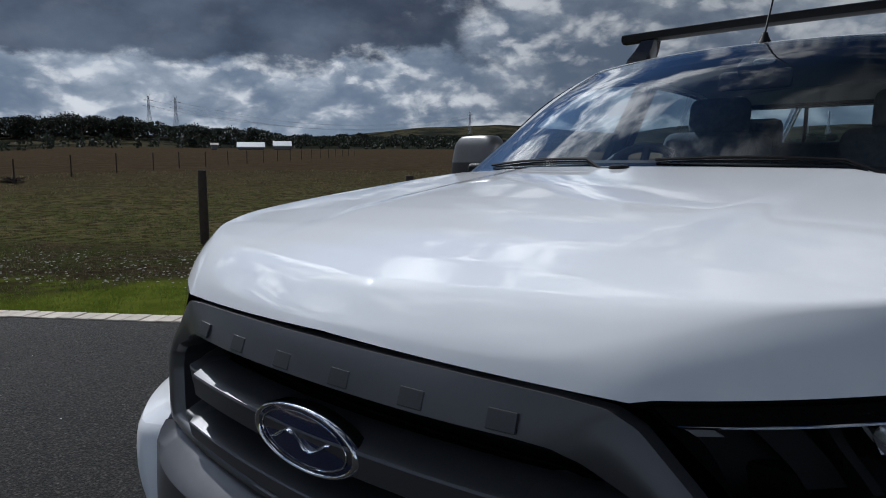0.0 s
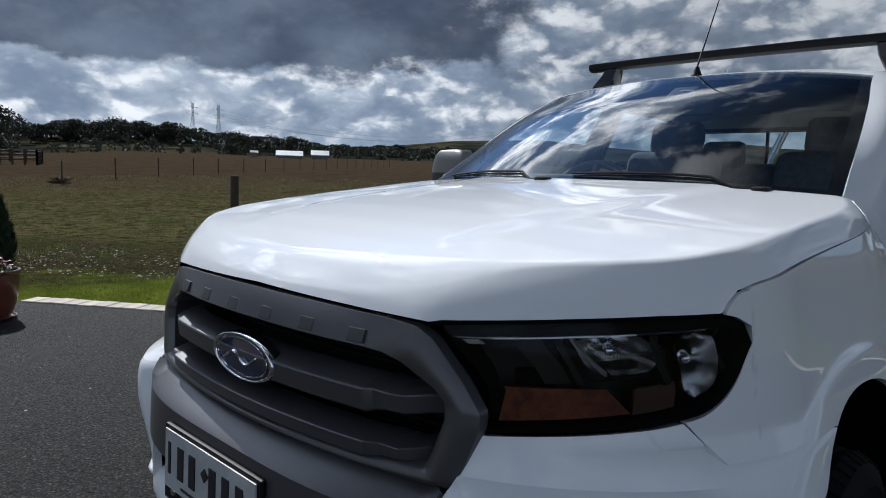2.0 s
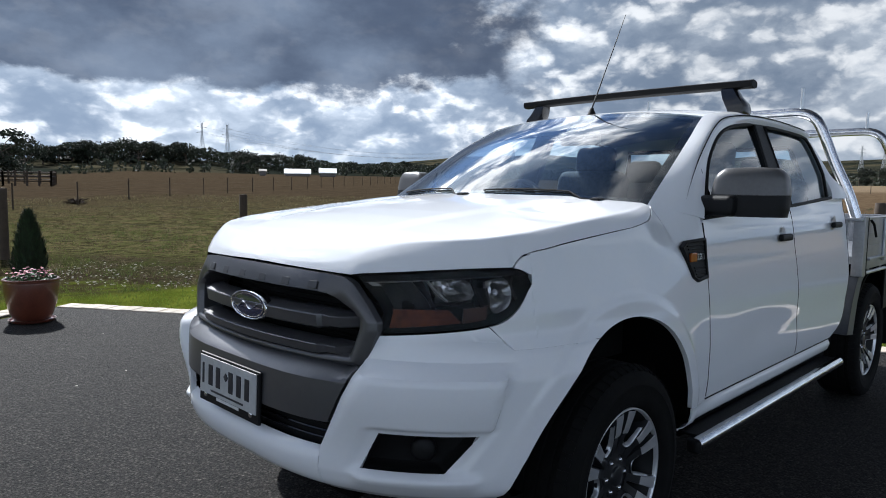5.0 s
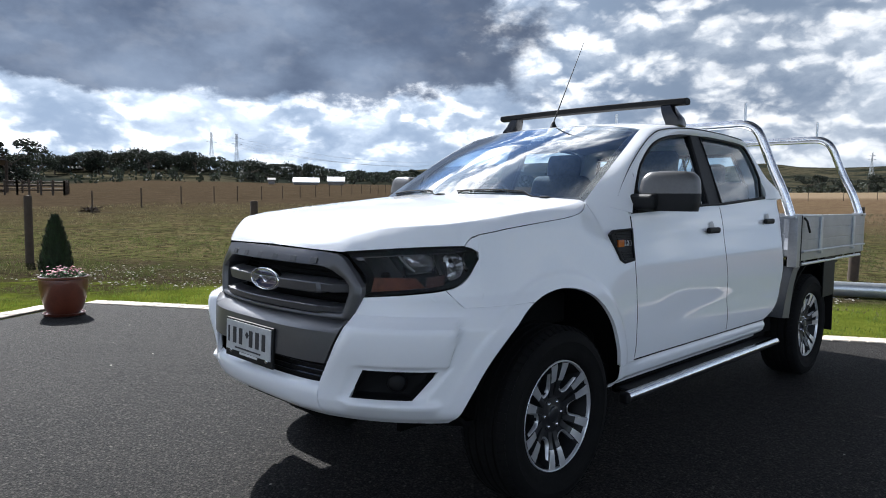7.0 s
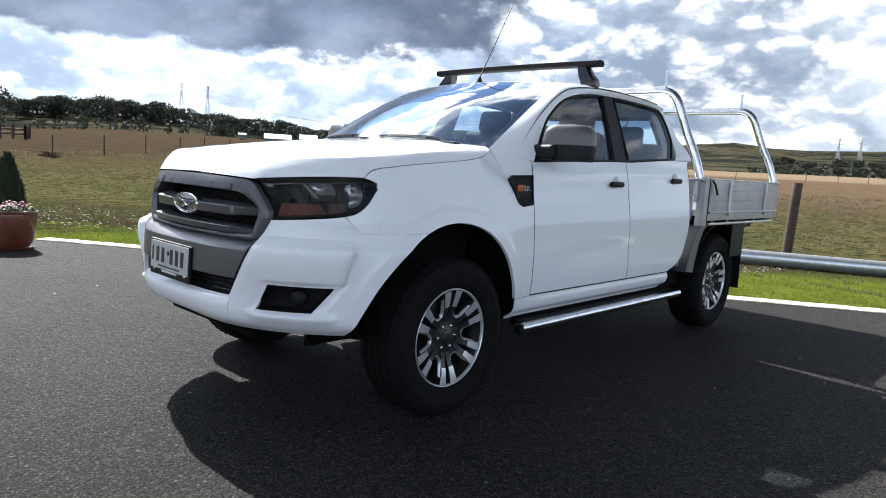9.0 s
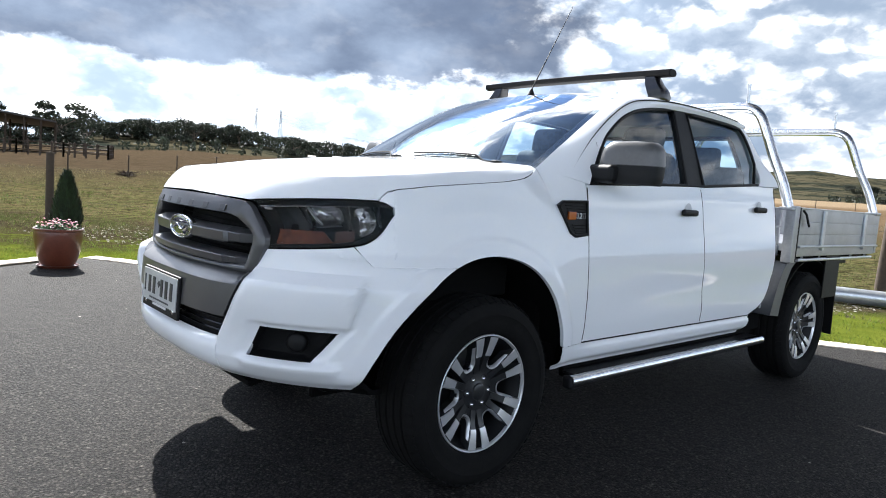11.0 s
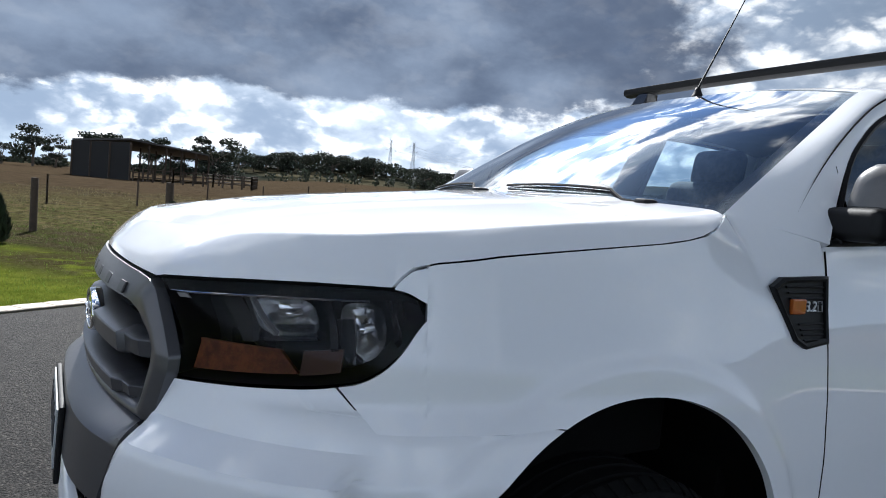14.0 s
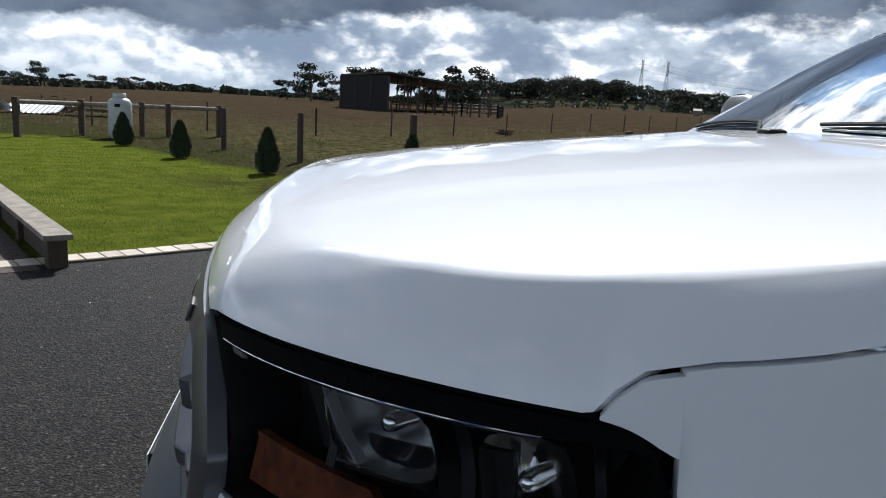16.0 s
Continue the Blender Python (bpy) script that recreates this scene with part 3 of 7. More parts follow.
def make_ground():
    radii = [0.0, 2, 4, 6, 8, 9, 10, 11, 12, 13, 14, 15.5, 17, 19, 21, 24, 27, 30, 34, 38, 43, 50, 58, 68, 80, 95, 112, 132, 155, 180, 205, 230, 250, 270, 300, 340, 400, 480, 580, 700, 850, 1000, 1150, 1300, 1400, 1700, 2300, 3200, 4400]
    n = 288
    verts, faces = [(0, 0, ground_z(0, 0))], []
    for r in radii[1:]:
        for j in range(n):
            t = 2 * math.pi * j / n
            x, y = r * math.sin(t), r * math.cos(t)
            z = ground_z(x, y) + (0.02 * noise.noise(Vector((x * 0.5, y * 0.5, 1))) if 9 < r < 60 else 0)
            verts.append((x, y, z))
    for j in range(n):
        faces.append((0, 1 + (j + 1) % n, 1 + j))
    for i in range(len(radii) - 2):
        a, b = 1 + i * n, 1 + (i + 1) * n
        for j in range(n):
            k = (j + 1) % n
            faces.append((a + j, a + k, b + k, b + j))
    ob = mesh_object("ground", verts, faces, PADDOCK)
    me = ob.data
    me.calc_loop_triangles()
    if me.polygons[400].normal.z < 0:
        me.flip_normals()
    return tagged(ob, "patchy grass, stony dirt and dry paddock", "ground", kind="structure")


make_ground()

# the driveway's inner edge: a corner, one edge running to the right, one to the left
CORNER = (0.22, 6.20)
RIGHT_END = (9.2, -7.38)
LEFT_END = (-7.0, 1.55)


def make_driveway():
    outline = [CORNER, RIGHT_END, (9.2, -14), (-14, -14), (-14, -2), LEFT_END]
    bm = bmesh.new()
    top = [bm.verts.new((x, y, 0.0)) for x, y in outline]
    bm.faces.new(list(reversed(top)))
    low = [bm.verts.new((x, y, -0.06)) for x, y in outline]
    for i in range(len(top)):
        k = (i + 1) % len(top)
        bm.faces.new((top[i], top[k], low[k], low[i]))
    bmesh.ops.recalc_face_normals(bm, faces=bm.faces)
    ob = part("driveway", bm, ASPHALT, None, smooth=False)
    return tagged(ob, "dark grey asphalt driveway with coarse stone grit", "driveway", kind="structure")


make_driveway()


# ---------------------------------------------------------------- the pickup truck
# x runs from the front axle to the tail, y across (the near flank is negative), z up
truck = thing("pickup_truck", (0, 0, 0), "white dual-cab pickup truck with grey grille and aluminium tray", "pickup truck")

XE, NSUP = -0.30, 2.1


# the wheel opening as a smooth curve about a point above the hub: angles and radii
ARCH_DEG = (180, 172.2, 161.7, 150.2, 139.4, 128.6, 117.6, 105.9, 90, 75.5, 62.9, 49.5, 34, 19.9, 8.5, -2.4)
ARCH_RAD = (.582, .563, .546, .534, .526, .519, .515, .5145, .516, .5175, .5135, .501, .484, .473, .4735, .482)
ARCH_FIT = np.polyfit(np.array(ARCH_DEG) / 90 - 1, ARCH_RAD, 7)


def arch_r(deg):
    return float(np.polyval(ARCH_FIT, min(181.0, max(-3.0, deg)) / 90 - 1))


ARCH = [(arch_r(a) * math.cos(radians(a)), .42 + arch_r(a) * math.sin(radians(a)), a) for a in np.linspace(180, -2.4, 240)]
ARCH_X, ARCH_Z = [q[0] for q in ARCH], [q[1] for q in ARCH]
FRONT_ARCH = [q for q in ARCH if q[2] > 95]


def arch_front_x(z):
    return table(z, [q[1] for q in FRONT_ARCH], [q[0] for q in FRONT_ARCH])


def arch_z(x):
    return table(x, ARCH_X, ARCH_Z)


ARCH_MEET = [q[0] for q in FRONT_ARCH if q[1] <= .8985][-1]


def w_side(x, z):
    w = table(z, (.42, .50, .60, .75, .90, 1.0, 1.10, 1.18, 1.24, 1.30), (.862, .887, .902, .907, .900, .890, .876, .868, .857, .842))
    w -= .010 * math.exp(-((z - .74) / .075) ** 2) * soft(x, .7, 1.2)
    return w - .036 * soft(-x, -.45, .30) * min(1, max(0, (z - .82) / .12))


def flare(x, z):
    deg = math.degrees(math.atan2(z - .42, x))
    d = math.hypot(x, z - .42) - arch_r(deg if deg > -90 else 180)
    return .008 * (1 - soft(d, .056, .078)) + .009 * math.exp(-(d / .13) ** 2)


def x_front(z):
    return table(z, (.44, .48, .54, .62, .74, .82, .85, .90, 1.0, 1.10, 1.16), (-.925, -.95, -.972, -.968, -.962, -.955, -.930, -.918, -.905, -.892, -.885))


def half_width(x, z):
    if x >= XE:
        return w_side(x, z) + flare(x, z)
    w, xc = w_side(XE, z), x_front(z)
    r = min(1, max(0, (x - XE) / (xc - XE)))
    return w * (1 - r ** NSUP) ** (1 / NSUP) + flare(x, z) * (1 - r)


def skin(phi, z, off=0.0):
    """The body's surface round the nose: phi 0 at the badge, 90 at the fender, then on along the flank."""
    if phi > 90:
        x = XE + (phi - 90) * .01
        return (x, -half_width(x, z) - off, z)
    w, xc = w_side(XE, z), x_front(z)
    a = radians(max(0.0, phi))
    r = math.cos(a) ** (2 / NSUP)
    x = XE + (xc - XE) * r
    y = w * math.sin(a) ** (2 / NSUP) + flare(x, z) * (1 - r)
    return (x - off * math.cos(a) ** 1.1, -y - off * math.sin(a) ** 1.1, z)


def phi_of_y(y, z):
    return math.degrees(math.asin(min(1, (abs(y) / w_side(XE, z)) ** (NSUP / 2))))


def phi_of_x(x, z):
    if x > XE:
        return 90 + (x - XE) / .01
    return math.degrees(math.acos(min(1, ((x - XE) / (x_front(z) - XE)) ** (NSUP / 2))))


LAMP_LOW = ((37.5, 50, 60, 67, 71.2, 74.4, 76.7), (.937, .950, .962, .976, 1.005, 1.048, 1.095))
LAMP_TOP = ((31, 40, 49, 59, 67, 71.5, 74.6, 76.7), (1.096, 1.106, 1.115, 1.122, 1.124, 1.124, 1.115, 1.097))
SEAM_X = (-.516, -.503, -.490, -.472, -.43, -.376, -.318, -.15, .07, .14, .20, .26, .31, .34)
SEAM_Z = (1.127, 1.129, 1.147, 1.163, 1.174, 1.181, 1.190, 1.207, 1.230, 1.240, 1.252, 1.268, 1.287, 1.300)


def lamp_low(phi):
    return sum(table(phi + d, *LAMP_LOW) for d in (-1.6, -.8, 0, .8, 1.6)) / 5


def lamp_top(phi):
    return sum(table(phi + d, *LAMP_TOP) for d in (-1.6, -.8, 0, .8, 1.6)) / 5


def seam_z(x):
    return table(x, SEAM_X, SEAM_Z)


def both(build, near_only=False):
    """Builds the near flank's part and its mirror image."""
    build(1)
    if not near_only:
        build(-1)


def side(p, s):
    return (p[0], p[1] * s, p[2])


def away(p):
    """Outwards from the truck's lengthwise axis, and forwards at the nose."""
    return np.array((min(0.0, p[0] + .45), p[1], 0.0))


# --- hood
def hood_top(x, y):
    zc = table(x, (-.88, -.80, -.70, -.60, -.45, -.30, -.1, .10, .31, .45), (1.140, 1.172, 1.202, 1.225, 1.249, 1.268, 1.290, 1.310, 1.332, 1.345))
    a = abs(y)
    z = zc - .024 * (a / .75) ** 2.2 * soft(x, -.85, -.55)
    inner = .30 + .12 * (x + .8)
    return z + .006 * soft(a, inner + .075, inner - .015) * soft(x, -.80, -.45)


def hood_outline():
    lip = [(-.856 + .042 * (t / .443) ** 2, -t, 1.110 - .011 * (t / .443)) for t in np.linspace(0, .443, 12)]
    for phi in np.linspace(32.5, 70, 18):
        p = skin(phi, lamp_top(phi) + .006)
        lip.append(p)
    for x in (-.503, -.497, -.490, -.481, -.472, -.46, -.445, -.43, -.40, -.36, -.318, -.25, -.18, -.097, -.02, .06, .139, .19, .24, .28, .31, .335):
        z = seam_z(x) + .0012
        lip.append((x, -half_width(x, min(z, 1.2)) + .004 + (0 if x < .10 else half_width(x, min(z, 1.2)) - .004 - table(x, (.10, .20, .26, .31, .34), (half_width(.10, 1.2) - .004, .832, .809, .782, .762))), z))
    return lip


def hood_crease(p):
    """The edge between the hood's upright rim and its top, above a point of the rim."""
    x, y, z = p
    k = soft(x, -.80, -.40)
    cx, cy = x + .060 * (1 - k) + .016 * k - .02 * soft(x, .1, .33), y * (1 - .02 * (1 - k)) + .040 * k * (1 - .30 * soft(x, 0, .33))
    return (cx, cy, hood_top(cx, cy))


def make_hood():
    lip = hood_outline()
    rows = []
    ridge = [np.array(hood_crease(p)) for p in lip]
    for _ in range(10):
        ridge = [ridge[0]] + [(ridge[i - 1] + 2 * ridge[i] + ridge[i + 1]) / 4 for i in range(1, len(ridge) - 1)] + [ridge[-1]]
        ridge[0] = np.array((ridge[1][0] - .0005, 0, ridge[0][2]))
    for p, c in zip(lip, ridge):
        c = (c[0], c[1], hood_top(c[0], c[1]))
        spine_x = table(c[0], (-.80, -.66, .32), (-.78, -.40, .30))
        mid = soft(-abs(p[1]), -.62, -.30)
        roll = .009 + .060 * mid
        a, b, along = np.array(p), np.array(c), np.array((spine_x - c[0], -c[1], 0.0))
        wall_len, top_len = np.linalg.norm(a - b), np.linalg.norm(along)
        ka, kb = 1 - min(.80, roll / wall_len), min(.5, roll * 1.25 / top_len)

        def rim_at(t):
            out = np.array((p[0] - c[0], p[1] - c[1], 0)) * .12 * math.sin(t * math.pi)
            return a * (1 - t) + b * t + out

        def top_at(t):
            x, y = c[0] + (spine_x - c[0]) * t, c[1] * (1 - t)
            return np.array((x, y, hood_top(x, y)))

        line = [tuple(rim_at(t * ka)) for t in (0, .15, .4, .7, 1.0)]
        first, last = rim_at(ka), top_at(kb)
        for t in np.linspace(0, 1, 10)[1:-1]:
            line.append(tuple(first * (1 - t) ** 2 + b * 2 * t * (1 - t) + last * t * t))
        line += [tuple(top_at(kb + (1 - kb) * t)) for t in np.linspace(0, 1, 44)]
        rows.append(line)
    nv = len(rows[0])
    verts = [p for r in rows for p in r]
    faces = sheet_faces(len(rows), nv)
    k = len(verts)
    verts += [mirrored(p) for p in verts]
    faces += [tuple(i + k for i in reversed(f)) for f in faces]
    bm = bmesh.new()
    vs = [bm.verts.new(p) for p in verts]
    for f in faces:
        if len({tuple(verts[i]) for i in f}) >= 3:
            try:
                bm.faces.new([vs[i] for i in f])
            except ValueError:
                pass
    bmesh.ops.remove_doubles(bm, verts=bm.verts, dist=0.0008)
    bmesh.ops.recalc_face_normals(bm, faces=bm.faces)
    up = sum(f.normal.z for f in bm.faces)
    if up < 0:
        bmesh.ops.reverse_faces(bm, faces=bm.faces)
    # folded edge
    rim = [e for e in bm.edges if e.is_boundary]
    for v in bm.verts:
        v.normal_update()
    res = bmesh.ops.extrude_edge_only(bm, edges=rim)
    for v in [g for g in res["geom"] if isinstance(g, bmesh.types.BMVert)]:
        v.co.z -= .003
        v.co.x += .022 if v.co.x < -.45 else 0
        v.co.y *= .985
    return part("hood", bm, PAINT, truck, "glossy white hood with raised centre", sharp=60)


make_hood()


# --- fenders, doors, sills
def door_front(z):
    return table(z, (.40, .53, 1.0, 1.2, 1.30), (.613, .611, .602, .598, .594))


def fender_front(z):
    return table(z, (.8985, .964), (-.527, -.578))


def make_fender(s):
    x0 = -.578
    us = list(np.linspace(x0, -.4496, 14)) + list(np.linspace(-.449, ARCH_MEET, 24))
    us += [q[0] for q in ARCH[::3] if q[0] > ARCH_MEET + .006] + list(np.linspace(.486, .600, 12))
    vs = [0, .02, .05, .08, .11, .14, .17, .20, .24, .28, .33, .38, .44, .50, .57, .64, .72, .80, .86, .91, .95, .98, 1]

    def low(x):
        return .8985 if x < ARCH_MEET else max(.529, arch_z(x))

    def high(x):
        if x < -.4494:
            return lamp_low(max(62.5, phi_of_x(x, 1.0))) - .005
        if x <= .335:
            return seam_z(x) - .0015
        return table(x, (.335, .375, .615), (1.299, 1.303, 1.252))

    def p(x, t):
        z = low(x) + (high(x) - low(x)) * t
        if x < -.4494:
            xf = fender_front(z)
            x = xf + (x - x0) / (-.4496 - x0) * (-.4496 - xf)
        if x > .45:
            x = .45 + (x - .45) / .15 * (door_front(z) - .005 - .45)
        y = half_width(x, z)
        if x > .10:
            top = high(min(x, .60))
            want = table(x, (.10, .20, .26, .31, .34, .375, .45, .55, .615), (half_width(.10, high(.10)), .836, .813, .786, .766, .741, .786, .832, .852))
            y += (want - half_width(x, top)) * min(1.0, max(0.0, (z - 1.10) / (top - 1.10))) ** 1.5
        return side((x, -y, z), s)

    fd = sheet("fender", p, us, vs, PAINT, truck, (0, -s, 0), .018)

    def tip(x, t):
        phi = phi_of_x(x, 1.11)
        lo, hi = lamp_top(min(phi, 76.7)) + .004, max(seam_z(x) - .004, lamp_top(min(phi, 76.7)) + .006)
        z = lo + (hi - lo) * t
        return side((x, -half_width(x, z), z), s)

    sheet("fender_tip", tip, np.linspace(-.500, -.449, 9), np.linspace(0, 1, 5), PAINT, fd, (0, -s, 0), .012)


both(make_fender)


def belt_z(x):
    return table(x, (.59, .62, 1.5, 1.7, 2.33, 2.62), (1.247, 1.249, 1.288, 1.292, 1.335, 1.345))


def make_door(s, name, x0, x1, low, lean0, lean1, round_tail=False):
    def p(u, t):
        x_a, x_b = x0(t), x1(t)
        x = x_a + (x_b - x_a) * u
        top = belt_z(x) - .002
        z = low + (top - low) * t
        return side((x, -half_width(x, z), z), s)

    ob = sheet(name, p, np.linspace(0, 1, 34), np.linspace(0, 1, 26), PAINT, truck, (0, -s, 0), .016)
    return ob


def front_edge(t):
    return door_front(.53 + .72 * t)


def mid_edge(t):
    return table(t, (0, .4, 1), (1.690, 1.668, 1.632))


def tail_edge(t):
    return table(t, (0, .04, .10, .2, .32, .45, .7, 1), (2.30, 2.40, 2.48, 2.545, 2.578, 2.59, 2.590, 2.575))


def make_doors(s):
    for name, a, b, hx, hz in (("front_door", front_edge, lambda t: mid_edge(t) - .003, 1.465, 1.147), ("rear_door", lambda t: mid_edge(t) + .003, tail_edge, 2.327, 1.187)):
        d = make_door(s, name, a, b, .536, 0, 0)
        y = half_width(hx, hz)
        bm = block((.150, .026, .034), side((hx + .004, -y - .019, hz), s), .012, seg=3)
        part("handle", bm, BLACK, d, "black door handle")
        # nearly flat grey disc; the recess's shade is in its colour
        cup = lathe([(0.001, 0), (.028, .0005), (.045, .003), (.052, .0045)], 24, "y")
        v = [side((hx + .012 + p[0] * .78, -y - .0022 + p[1] * .35, hz + p[2] * 1.0), s) for p in cup[0]]
        mesh_object("handle_cup", v, cup[1], CUP_SHADE, d, "grey disc with the handle recess's shade")


both(make_doors)


def make_door_gaps(s):
    """The dark shut lines between fender, doors and sill."""
    def run(name, pts):
        tube_object(name, [side((x, -half_width(x, z) + .0010, z), s) for x, z in pts], .0026, DARK, truck, 6)

    zs = np.linspace(.545, 1.235, 22)
    run("shut_line", [(door_front(z) - .0025, z) for z in zs])
    run("shut_line", [(mid_edge((z - .536) / .75), z) for z in np.linspace(.545, 1.275, 22)])
    run("shut_line", [(x, .5315) for x in np.linspace(.615, 2.30, 40)])
    run("shut_line", [(tail_edge(t) + .003, .536 + .80 * t) for t in np.linspace(0, .98, 26)])


both(make_door_gaps)


REAR_ARCH = [q for q in reversed(ARCH) if q[2] < 40]


def make_sill(s):
    def p(u, z):
        x0 = table(z, [q[1] for q in REAR_ARCH], [q[0] for q in REAR_ARCH])
        x = x0 + (2.34 - x0) * u
        return side((x, -half_width(x, max(z, .42)) + .014 * soft(z, .496, .515) * soft(x, .56, .75) + .05 * soft(-z, -.455, -.41), z), s)

    sheet("sill", p, np.linspace(0, 1, 44), (.405, .42, .44, .46, .48, .495, .505, .515, .526), PAINT, truck, (0, -s, 0), .004)


both(make_sill)


# --- nose: bumper, lamps, grille
def fog_l(z):
    return 35.3 + (39.0 - 35.3) * (z - .555) / .11


def fog_r(z):
    return 56.0 + (61.5 - 56.0) * (z - .59) / .09


def inner_phi(z):
    return table(z, (.60, .66, .76, .847, .88, .935), (26.3, 28.0, 30.7, 33.9, 35.5, 37.6))


BUMP_Z = [.452, .458, .47, .485, .505, .515, .53, .538, .545, .555, .575, .60, .62, .645, .668, .676, .682, .686, .690, .694, .70, .72, .74, .76, .79, .81, .822, .828, .832, .840, .846, .852, .858, .864, .868, .872, .88, .895]


def bumper_point(phi, z, s):
    x, y, _ = skin(phi, z)
    tuck = .045 * soft(-z, -.50, -.44)
    lip = .017 * soft(z, .500, .528) * soft(-z, -.552, -.540) * soft(phi, 33, 36) * soft(-phi, -64, -59)
    edge_l, edge_r = fog_l(z) - 1.2, fog_r(z) + 1.6
    dent = -.014 * soft(z, .545, .556) * soft(-z, -.694, -.672) * soft(phi, edge_l - 2.6, edge_l) * soft(-phi, -edge_r - 2.6, -edge_r)
    inner = inner_phi(max(.60, z))
    bevel = min(1.0, max(0.0, (.868 - z) / .036))
    fold = 61.5 + 18 * (z - .58)
    bulge = .044 * bevel * soft(z, .58, .80) * soft(phi, inner - .5, inner + 2.5) * soft(-phi, -fold - 1.2, -fold + 0.9)
    k = lip + dent + bulge - tuck
    a = radians(min(90, phi))
    return side((x - k * math.cos(a), y - k * math.sin(a), z), s)


def make_bumper_corner(s):
    cols = [("a", t) for t in np.linspace(0, 1, 10)] + [("b", t) for t in np.linspace(0, 1, 13)[1:]] + [("c", t) for t in np.linspace(0, 1, 26)[1:]]
    zs = [z for z in BUMP_Z if z >= .60] + [.91, .925]

    def phi_at(col, z):
        end = phi_of_x(arch_front_x(z), z) if z < .8965 else table(z, (.8965, .925), (69.2, 63.6))
        a, b, c = inner_phi(z), fog_l(z), min(fog_r(z), end - 3)
        if z > .70:
            b, c = a + (end - a) * .30, a + (end - a) * .68
            b = fog_l(.70) + (b - fog_l(.70)) * soft(z, .70, .86)
            c = fog_r(.70) + (c - fog_r(.70)) * soft(z, .70, .86)
        k, t = col
        return a + (b - a) * t if k == "a" else b + (c - b) * t if k == "b" else c + (end - c) * t

    def p(col, z):
        phi = phi_at(col, z)
        if z > .8965:
            top = lamp_low(max(37.5, phi)) - .006
            z = .8965 + (top - .8965) * (z - .8965) / (.925 - .8965)
        return bumper_point(phi, z, s)

    zs_all = [z for z in BUMP_Z if z < .60]

    def skip(i, j):
        return cols[i][0] != "c" and 9 <= i < 21 and zs_hole[0] <= j < zs_hole[1]

    # whole corner from the lowest edge to the lamp
    full = zs_all + zs
    lo, hi = full.index(.555), full.index(.668)
    zs_hole = (lo, hi)

    corner = sheet("bumper_corner", p, cols, full, PAINT, truck, lambda q: away(q), .020, skip)
    # the two crisp folds of the bumper's shoulder
    co = corner.data.vertices
    for e in corner.data.edges:
        a, b = (co[i].co.z for i in e.vertices)
        if abs(a - b) < 1e-5 and min(abs(a - .868), abs(a - .832)) < 1e-4:
            e.use_edge_sharp = True

    # fog lamp pocket
    def pocket(u, v, depth):
        z = .555 + .113 * v
        phi = fog_l(z) + (fog_r(z) - fog_l(z)) * u
        q = bumper_point(phi, z, s)
        a = radians(phi)
        return (q[0] + depth * math.cos(a), q[1] + depth * math.sin(a) * s, z)

    ring = [(0, v) for v in np.linspace(0, 1, 6)] + [(u, 1) for u in np.linspace(0, 1, 10)[1:]] + [(1, v) for v in np.linspace(1, 0, 6)[1:]] + [(u, 0) for u in np.linspace(1, 0, 10)[1:-1]]
    rows = [[pocket(.5 + (u - .5) * k, .5 + (v - .5) * k, d) for u, v in ring] for k, d in ((1.0, .0), (.98, .02), (.93, .05), (.80, .060), (.4, .062), (.02, .062))]
    v = [q for r in rows for q in r]
    f = sheet_faces(len(rows), len(ring), closed=True)
    v, f = with_returns(v, f, lambda q: away(q), 0)
    pk = mesh_object("fog_lamp_pocket", v, f, INTAKE, truck, "black fog lamp recess", True, 40)
    c = pocket(.58, .52, .035)
    lv, lf = lathe([(.001, -.012), (.018, -.011), (.030, -.006), (.036, 0), (.036, .03)], 24, "y")
    turn = Matrix.Rotation(radians(-46 * s), 3, "Z")
    lv = [tuple(turn @ Vector((q[0], q[1] * 1, q[2])) + Vector(c)) for q in lv]
    mesh_object("fog_lamp", lv, lf, BLACK, pk, "small round fog lamp")


both(make_bumper_corner)


def middle(y):
    """How far the middle of the bumper lies behind the round plan."""
    return .026 * max(0.0, 1 - (y / .42) ** 2) ** 2


def make_bumper_lip():
    """The white lower lip across the middle and the dark air intake above it."""
    zs = [.452, .458, .47, .485, .505, .53, .55, .57, .585, .597]
    cols = np.linspace(-1, 1, 41)

    def p(u, z):
        phi = abs(u) * (inner_phi(.60) - 0.2)
        q = bumper_point(phi, z, 1 if u <= 0 else -1)
        fold = .028 * soft(z, .575, .60)
        return (q[0] + fold + middle(q[1]), q[1] if u else 0.0, q[2])

    sheet("bumper_lip", p, cols, zs, PAINT, truck, (-1, 0, 0), .02)

    def q(u, z):
        phi = abs(u) * (inner_phi(z) - .4)
        x, y, _ = skin(phi, z)
        return (x + .055 + middle(y), y * (1 if u <= 0 else -1), z)

    sheet("air_intake", q, np.linspace(-1, 1, 25), np.linspace(.585, .70, 6), INTAKE, truck, (-1, 0, 0), 0, label="black lower air intake mesh")
    for z in (.612, .634, .656):
        pts = [(q(u, z)[0] - .008, q(u, z)[1], z) for u in np.linspace(-.97, .97, 25)]
        tube_object("intake_bar", pts, .004, GLOSS_BLACK, truck, 6)


make_bumper_lip()


